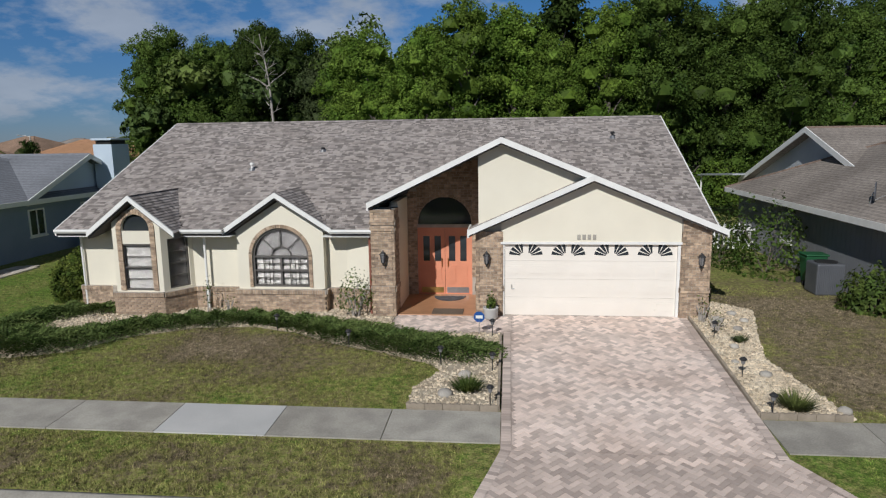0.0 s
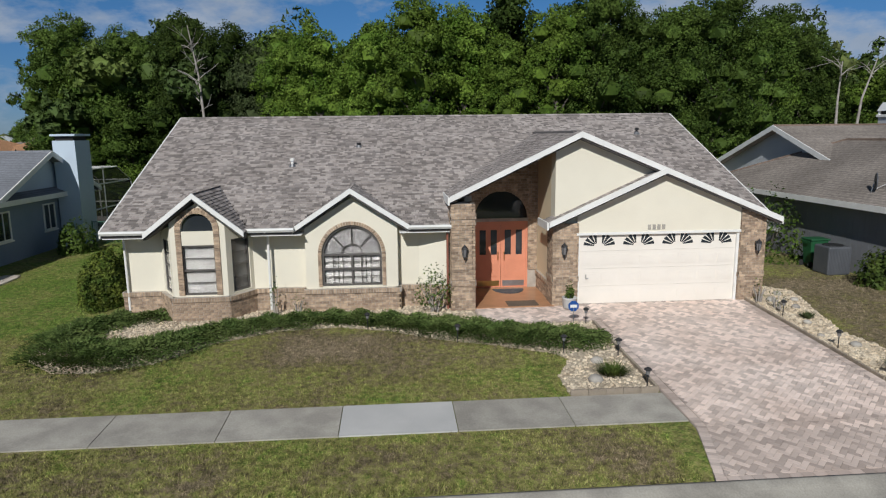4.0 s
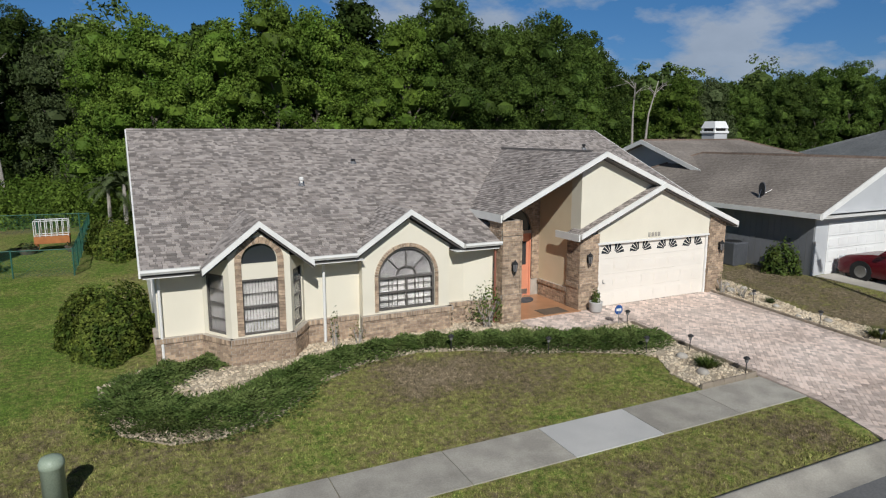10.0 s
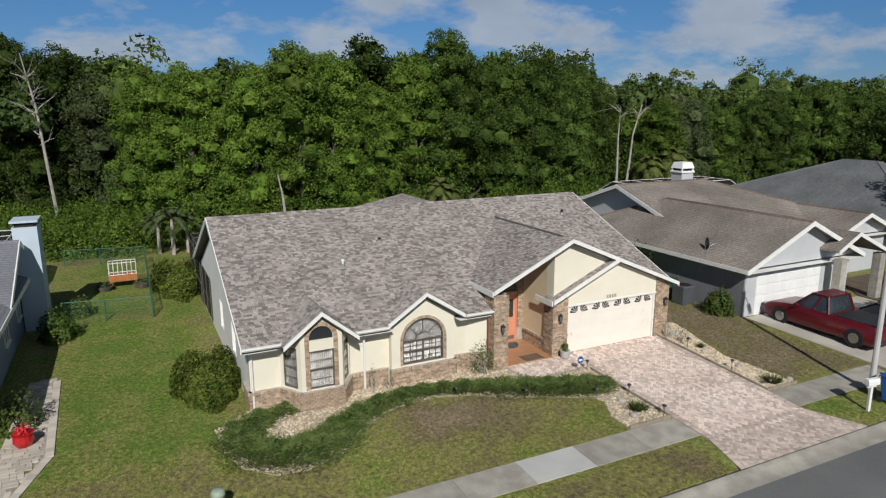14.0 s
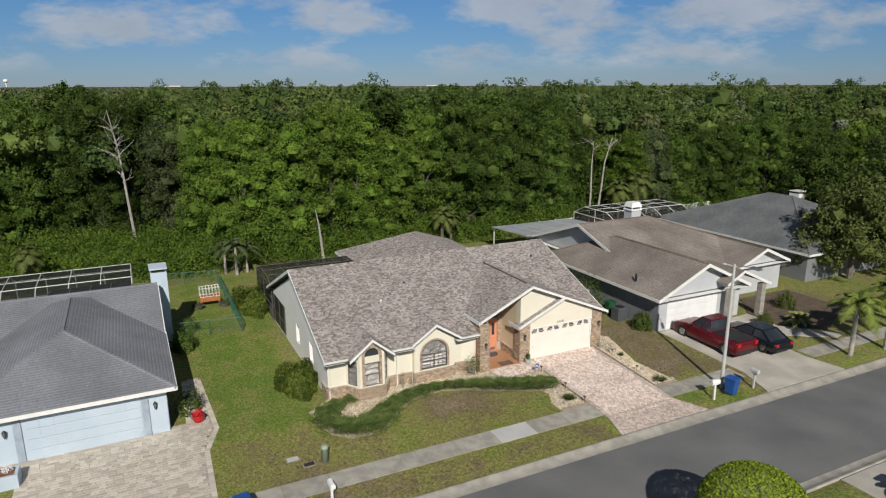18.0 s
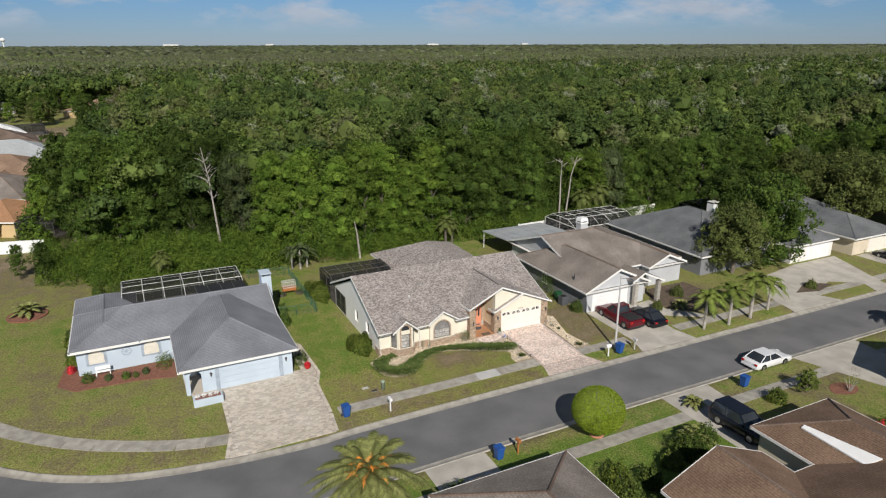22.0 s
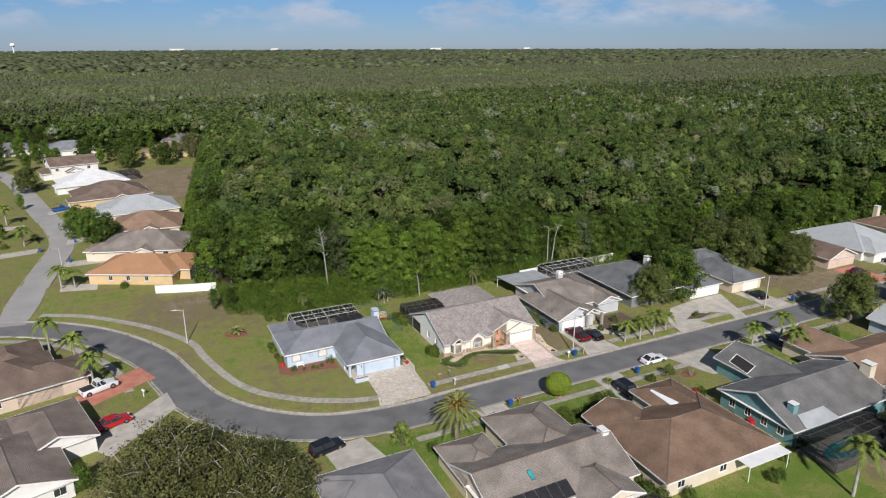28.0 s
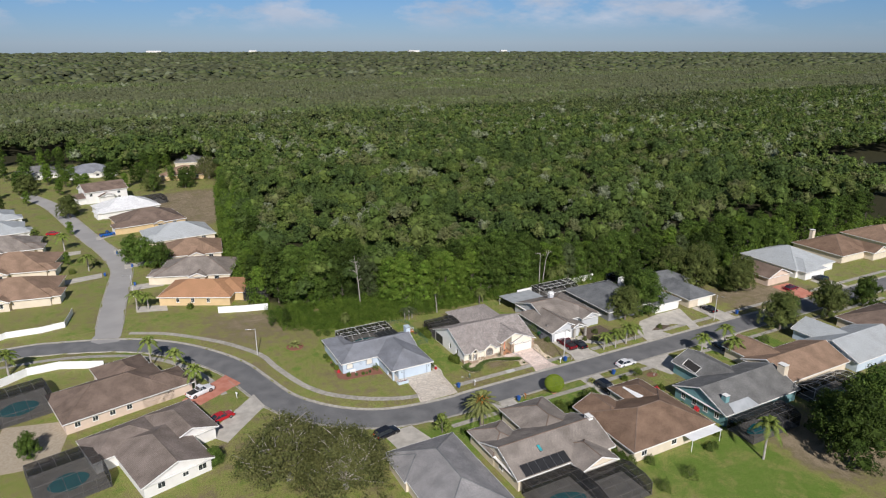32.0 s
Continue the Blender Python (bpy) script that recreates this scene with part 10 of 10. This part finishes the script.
dp = palm("date_palm", 5.0, 60, 3.8, PALM, "large date palm with orange date stalks", 0.42, 0.5, 0.55, 3, 1.35, -0.45, True, 44)
place(dp, -21.9, -3.9, 1.0, 20)
fx = palm("foxtail_palm", 3.5, 17, 2.4, PALM_LT, "slender palm with bright drooping fronds", 0.15, 0.72, 0.62, 4, 1.25, 0.1)
for x, y, s in ((19.5, 9.8, 1.0), (22.7, 9.45, 1.1), (26.2, 9.7, 1.2), (29.8, 10.4, 0.9), (38.0, -2.2, 1.15), (41.6, -7.5, 1.25), (-75.2, 86, 1.3), (-72.5, 85, 1.1), (-86.5, 127, 1.3), (-93.8, 154, 1.5), (-102, 59, 1.4), (46.5, -1.5, 1.2)):
    place(fx, x, y, s, random.uniform(0, 360))
for x, y, s, sz in ((-74.6, 49.2, 1.15, 1.75), (-70.2, 41.9, 1.1, 1.55), (-67.4, 33.0, 1.1, 1.5), (15.2, -35.6, 1.35, 1.9)):
    place(fx, x, y, s, random.uniform(0, 360), sz)
sago = palm("sago_palm", 0.4, 26, 1.2, PALM, "low sago palm with arching fronds", 0.16, 0.5, 0.22, 6, 1.2, 0.2)
for x, y, s in ((-44.0, 44.2, 1.6), (-14.8, -5.6, 1.9), (3.0, -5.0, 1.5), (21.2, 14.8, 1.0), (-13.9, -8.0, 1.4), (7.0, -0.8, 0.9)):
    place(sago, x, y, s, random.uniform(0, 360))
sabal = palm("cabbage_palm", 4.0, 24, 1.7, LEAF_D, "shaggy cabbage palm at the wood's edge", 0.2, 0.7, 0.7, 8, 1.3, -0.9)
for x, y, s in ((7.8, 46.8, 0.95), (9.2, 47.5, 0.8), (33, 48.5, 1.2), (37, 49.5, 1.4), (40.5, 50, 1.1), (-30, 48.5, 0.9), (46, 50, 1.3)):
    place(sabal, x, y, s, random.uniform(0, 360))
ban = palm("banana_plant", 2.6, 14, 2.3, LEAF_C, "clump of broad leaved banana plants at the wood's foot", 0.14, 0.75, 0.42, 9, 1.4, 0.1)
for x, y, s in ((-13.6, 46.2, 1.0), (-12.6, 46.6, 0.85), (-14.5, 46.9, 0.9)):
    place(ban, x, y, s, random.uniform(0, 360))

top_r = np.random.default_rng(77)
tp = thing("topiary_tree", (-2.7, -0.55, ground_z(-2.7, -0.55)), label="round clipped bright green topiary tree by the kerb", category="tree")
part("trunk", limb(limb(B(), [(0, 0, -0.1), (0.1, 0, 0.5), (0.5, 0.2, 1.3)], 0.14, 0.06), [(0, 0, 0.2), (-0.3, -0.1, 0.9), (-0.6, 0, 1.4)], 0.1, 0.05), BARK, tp)
u_ = top_r.normal(0, 1, (26000, 3)); u_ /= np.linalg.norm(u_, axis=1)[:, None]
c_ = u_ * top_r.uniform(0.93, 1.0, (26000, 1)) * (2.0, 2.0, 1.75) + (0, 0, 2.15)
c_[:, 2] = np.maximum(c_[:, 2], 0.55)
part("crown", soup("crown", leaf_tris(c_, u_, 0.052, top_r), 3, TOPIARY), TOPIARY, tp)
part("ring", lathe(B(), [(0.55, -0.05), (0.55, 0.1), (0.42, 0.1), (0.42, -0.05)], 16), PAVER_RED, tp, "brick tree ring")

oak = tree_proto(51, 7.0, 4.6, 17000, 0.12, LEAF_D, base=0.28, lobes=13, dense=True, trunk_r=0.25, label="spreading olive green street tree")
place(oak, 35.5, 20.2, 1.22, 30); place(oak, -93, 205, 1.3, 80); place(oak, -111, 259, 1.4, 10); place(oak, -58.5, 241, 1.3, 50); place(oak, 77, 20, 1.2, 200); place(oak, 84, 24, 1.1, 100); place(oak, 70, 27, 1.5, 60); place(oak, 67, 35, 1.5, 300); place(oak, 75, 32, 1.5, 170); place(oak, 65.5, -2.2, 1.35, 20); place(oak, 83.6, -2.7, 1.3, 250)
dk = tree_proto(52, 7.5, 4.4, 13000, 0.125, LEAF_A, base=0.2, lobes=14, dense=True, trunk_r=0.25, label="rounded dark green garden tree")
for x, y, s in ((43.0, 21.5, 1.5), (49, 33.5, 1.3), (72, 30, 1.2), (80, 34, 1.3), (66, 35, 1.2), (53, 31, 1.0), (88, 36, 1.2), (121, 40, 1.2), (76, 22, 0.9), (99, -3, 1.1), (-73.8, 131, 1.15), (-70.2, 124, 1.2), (-66.2, 119, 1.1), (27.5, -43, 1.7), (36, -41, 1.8), (31, -36.5, 1.2), (42, -36, 1.2), (44, -40, 1.5), (54, -44, 1.6), (64, -40, 1.4), (-96, 23.6, 0.6), (-68, 6.3, 0.45), (-43.7, 243, 1.3), (76, 3, 0.7), (95, -40, 1.5), (80, -42, 1.6)):
    place(dk, x, y, s, random.uniform(0, 360))
for x, y, q in ((-118, 327, 0.7), (-109.5, 342, 0.75), (-99, 326, 0.7), (-93, 279.5, 0.7), (-115, 262, 0.75), (-79, 316, 0.7), (-68.6, 331, 0.75), (-58.4, 238, 0.6), (-43.5, 325, 0.7), (-58, 286, 0.75), (-93, 214, 0.5), (-92.4, 175.6, 0.4),
                (-92.5, 135.6, 0.35), (-25.8, 292, 0.75), (-26.9, 243, 0.7), (-66, 262, 0.6), (-72, 290, 0.7), (-104, 288, 0.7), (-124, 300, 0.7), (-52, 300, 0.7), (-48, 262, 0.6), (-90, 352, 0.8), (-130, 350, 0.8), (-70, 360, 0.85), (-50, 350, 0.8),
                (-110, 236, 0.5), (-118, 222, 0.5), (-98, 252, 0.6), (58, 41, 0.6), (64, 42, 0.65), (70, 38.5, 0.6), (74.5, 41, 0.65), (86, 31, 0.55), (81, 27, 0.5), (100.5, 40, 0.6), (125, 41, 0.65), (150, 41, 0.7), (90, 40, 0.65), (112, 43, 0.6), (-46, 58, 0.3), (-43, 55, 0.35)):
    place(row_protos[int(abs(x)) % 3], x, y, q, random.uniform(0, 360), label="leafy green tree among the gardens")
gr_ = np.random.default_rng(88)
for _ in range(150):
    y_ = gr_.uniform(250, 348)
    x_ = gr_.uniform(-140, -28)
    if any(math.hypot(x_ - a_, y_ - b_) < 14.5 for a_, b_ in ((-85, 300), (-109, 308), (-40, 272), (-32, 310), (-80, 232), (-106, 245), (-96, 222))) or gr_.random() < 0.6:
        continue
    place(row_protos[int(gr_.integers(0, 3))], x_, y_, gr_.uniform(0.55, 0.85), gr_.uniform(0, 360), label="leafy green tree among the far gardens")
sheet("gravel_yard", [(-103, 20.5), (-92, 19.0), (-89.5, 33.0), (-101, 36.0)], GRAVEL, "pale gravel yard beside the house", category="yard")
pal_oak = tree_proto(53, 9.5, 8.2, 21000, 0.16, LEAF_OAK, bark=BARK_PALE, base=0.2, lobes=30, trunk_r=0.5, twigs=2, label="big spreading oak with thin olive foliage and pale limbs")
place(pal_oak, -58.0, -3.2, 1.2, 0); place(pal_oak, -50.5, -9.5, 1.12, 140); place(pal_oak, -30, 262, 1.2, 90)
weep = tree_proto(54, 4.2, 2.2, 3200, 0.12, PALM_LT, base=0.1, lobes=8, trunk_r=0.12, label="feathery pale green garden tree")
place(weep, -29.6, -2.7, 1.0, 0); place(weep, 17.0, -3.6, 0.55, 40); place(weep, -103, 170, 1.3, 40)

# pale dead trunks standing at the wood's edge
def dead_tree(x, y, h, lean, label, seed, bare=False, few=False):
    r_ = np.random.default_rng(seed)
    t = thing("dead_tree", (x, y, 0), label=label, category="dead tree")
    bm = limb(B(), [(0, 0, -0.2), (lean * 0.3, 0, h * 0.4), (lean * 0.5, 0.1, h * 0.7), (lean, 0, h)], 0.17, 0.04, 7)
    part("trunk", bm, BARK_PALE, t)
    if bare:
        return
    br = B()
    for k in range(4 if few else int(h * 1.2)):
        f = r_.uniform(0.72 if few else 0.5, 0.97)
        a = r_.uniform(0, 6.28)
        p = Vector((lean * f, 0, h * f)); q = p + Vector((math.cos(a), math.sin(a), r_.uniform(0.3, 1.0))) * r_.uniform(0.8, 1.9)
        limb(br, [p, (p + q) / 2 + Vector((0, 0, 0.1)), q], 0.05, 0.012, 5)
        for _ in range(2):
            e = q + Vector(r_.normal(0, 0.5, 3)); limb(br, [(p + q) / 2, e], 0.02, 0.008, 4)
    part("branchwork", br, BARK_PALE, t)


dead_tree(-21.6, 60.0, 14.6, -1.3, "pale leafless dead tree at the wood's edge", 3)
dead_tree(29.8, 49.8, 10.3, 0.1, "bare pale trunk at the wood's edge", 4, few=True)
dead_tree(31.2, 50.2, 10.6, 1.9, "forked pale dead tree at the wood's edge", 5, few=True)
dead_tree(-5.2, 46.8, 5.3, -0.6, "broken pale leaning snag", 6, True)

# garden shrubs along walls and verges
for x, y, h_, l_, lab in ((10.2, 19.0, 1.15, HEDGE, "rounded glossy shrub by the grey wall"), (9.4, 24.5, 2.6, LEAF_A, "tall loose shrub between the houses"), (8.3, 26.5, 2.4, LEAF_A, "tall loose shrub between the houses"),
                          (-37.2, 47.6, 1.0, HEDGE, "small shrub on the back lawn"), (23.4, 17.5, 1.2, LEAF_D, "sparse twiggy shrub in the mulch"), (18.6, 15.6, 0.9, LEAF_D, "sparse shrub by the path"),
                          (-12.2, -8.2, 1.4, HEDGE, "clipped shrub by the house"), (-6.5, -8.5, 1.6, HEDGE, "dark shrub beside the wall"), (-5.6, -26, 1.5, HEDGE, "rounded shrub on the lawn"), (0.6, -33, 2.2, HEDGE, "round shrub on the back lawn"),
                          (-5.6, -33.4, 1.8, HEDGE, "round shrub on the back lawn"), (10.5, -29.3, 1.2, HEDGE, "round shrub by the canopy"), (14.5, -8.0, 1.4, HEDGE, "shrub by the house"), (15.6, -10.5, 1.2, FLOWER_RED, "red flowering shrub by the teal wall"),
                          (56, -5, 2.0, HEDGE, "round clipped hedge on the lawn"), (-62.5, 80.5, 1.4, HEDGE, "rounded shrub by the yellow wall"), (-84.5, 133, 2.0, HEDGE, "clipped rounded hedge by the street"), (-64.5, 3.5, 1.4, HEDGE, "dark green shrub by the wall"), (-71, 22, 1.2, FLOWER_RED, "bright red flowering shrub"),
                          (-19.6, 29.5, 1.3, LEAF_A, "dark green shrub at the wall"), (-18.9, 33.0, 0.9, HEDGE, "shrub by the fence"), (-3.0, -9.0, 1.1, LEAF_D, "olive shrub in the border"), (40, 12.5, 1.0, LEAF_D, "dry shrub in the island bed")):
    shrub(x, y, h_ * 0.62, h_ * 0.62, h_, 1500, 0.08, l_, lab, 5)
tagged(sheet("mulch_bed", [(37, 12.2), (40, 11.4), (43.5, 12.2), (41, 14.0)], SOIL, "dark soil island bed in the drive", 0.06, "flower bed"), kind="stuff")
tagged(part("mulch_ring", lathe(B(), [(1.5, -0.32), (1.5, -0.14), (1.35, -0.13), (0.2, -0.1)], 24, (20.4, -5.1, 0)), MULCH), "round red mulch ring on the lawn", "flower bed", kind="stuff")
shrub(20.4, -5.1, 0.9, 0.9, 1.7, 160, 0.05, LEAF_D, "small half-bare tree in a mulch ring", 9, bare=0.3)
for x, y, h_, l_ in ((-7.0, -7.6, 1.5, EVERGREEN), (-3.4, -7.0, 1.3, HEDGE), (1.5, -6.0, 1.7, LEAF_A), (-6.4, -10.1, 1.6, EVERGREEN), (-0.6, -6.2, 1.2, PALM_LT), (-5.0, -13.3, 1.4, HEDGE), (17.0, -10.3, 1.3, EVERGREEN), (-16.6, -3.8, 1.3, PALM_LT), (17.6, -19.3, 1.0, FLOWER_RED),
                     (-39.3, 33.5, 0.9, EVERGREEN), (-39.3, 35.5, 0.9, HEDGE), (-38.9, 29.2, 0.9, EVERGREEN), (-35.2, 47.0, 1.3, HEDGE), (-62.6, 80.0, 1.2, EVERGREEN), (-66.5, 104, 1.4, HEDGE), (-91, 126, 1.6, EVERGREEN), (-89, 138, 1.5, HEDGE)):
    shrub(x, y, h_ * 0.65, h_ * 0.65, h_, 1400, 0.085, l_, "leafy garden shrub beside the house wall" if l_ is not FLOWER_RED else "red flowering shrub beside the teal wall", 4)
for x, y, h_, l_ in ((-5.8, -7.7, 1.5, HEDGE), (-5.2, -5.8, 1.4, EVERGREEN), (-4.9, -9.9, 1.6, HEDGE), (-6.5, -18.2, 1.5, LEAF_A), (-6.6, -20.2, 1.7, EVERGREEN), (-6.5, -22.2, 1.6, HEDGE), (-6.3, -24.2, 1.4, LEAF_A),
                     (-2.6, -27.2, 1.3, HEDGE), (14.1, -27.0, 1.1, EVERGREEN), (13.9, -25.2, 1.1, HEDGE), (9.2, -29.3, 1.1, HEDGE), (3.2, -5.4, 1.7, LEAF_A), (1.4, -5.3, 1.5, HEDGE), (13.6, -3.4, 1.1, EVERGREEN),
                     (18.3, -2.9, 1.0, LEAF_D), (15.6, -14.0, 1.3, EVERGREEN), (15.7, -17.0, 1.1, HEDGE), (-15.8, -2.9, 1.4, HEDGE), (-26.0, -5.2, 1.3, LEAF_A), (33.6, -19.4, 1.2, HEDGE)):
    shrub(x, y, h_ * 0.7, h_ * 0.7, h_, 1500, 0.085, l_, "dense dark green shrub in the border by the house", 4)
# far landmarks on the horizon
tw = thing("water_tower", (-560, 4300, 0), label="pale water tower far off on the horizon", category="water tower")
part("tank", lathe(B(), [(4, 38), (12, 44), (13, 50), (9, 56), (2, 59)], 16), FENCE_WHITE, tw)
part("stem", lathe(B(), [(3.5, 0), (2.5, 20), (4, 38)], 12), FENCE_WHITE, tw)
for x, y, w in ((-800, 4200, 60), (300, 4600, 90), (900, 4500, 50), (1900, 4100, 80), (2500, 3900, 50)):
    fbld = thing("distant_building", (x, y, 0), label="pale low building far off beyond the woods", category="building")
    part("wall", box(B(), -w / 2, w / 2, -10, 10, 0, 20), W_WHITE, fbld)
    part("roof", bbox(-w / 2 - 1, w / 2 + 1, -11, 11, 20, 21.5), FENCE_WHITE, fbld)


# ---- pieces of the front roof, base and drive that can be told apart ----
tab_me = {}
for fr, t in near_tabs[:300]:
    o, u, v, n = fr
    key = round(t[1] - t[0], 2)
    if key not in tab_me:
        k8 = tab_blocks((np.zeros(3), np.array((1.0, 0, 0)), np.array((0, 1.0, 0)), np.array((0, 0, 1.0))), [(0, key, 0, 0.004)])
        tab_me[key] = blocks("shingle", k8, SHINGLE_LOOSE)
    ob = new("shingle", tab_me[key])
    ob.parent = roof
    m = Matrix(((u[0], v[0], n[0]), (u[1], v[1], n[1]), (u[2], v[2], n[2]))).to_4x4()
    m.translation = Vector(o + u * t[0] + v * t[2]) - ABS[home]
    ob.matrix_basis = m
if len(near_tabs) > 300:
    part("shingles", blocks("shingles", [tab_blocks(fr, [t])[0] for fr, t in near_tabs[300:]], SHINGLE), SHINGLE, roof)["kind"] = "stuff"
brick_me = {}
for r8 in near_bricks[:300]:
    w, h = r8[1][0] - r8[0][0], r8[4][2] - r8[0][2]
    key = (round(w, 2), round(h, 2))
    if key not in brick_me:
        brick_me[key] = blocks("brick", [[(0, 0, 0), (w, 0, 0), (w, 0.04, 0), (0, 0.04, 0), (0, 0, h), (w, 0, h), (w, 0.04, h), (0, 0.04, h)]], BRICK)
    ob = new("brick", brick_me[key])
    ob.parent = home
    ob.matrix_basis = Matrix.Translation(Vector(r8[0]) - ABS[home])
for cx, cy, m4 in DRIVE_PIECES:
    ob = new("paver", pav_me[0 if m4 == 0 else 1])
    ob.parent = drive
    sl = math.atan((drive_z(cy + 0.1) - drive_z(cy - 0.1)) / 0.2)
    ob.matrix_basis = Matrix.Translation(Vector((cx, cy, drive_z(cy) + pr.uniform(-0.001, 0.003))) - ABS[drive]) @ Matrix.Rotation(sl, 4, "X") @ Matrix.Rotation(math.pi / 4, 4, "Z")
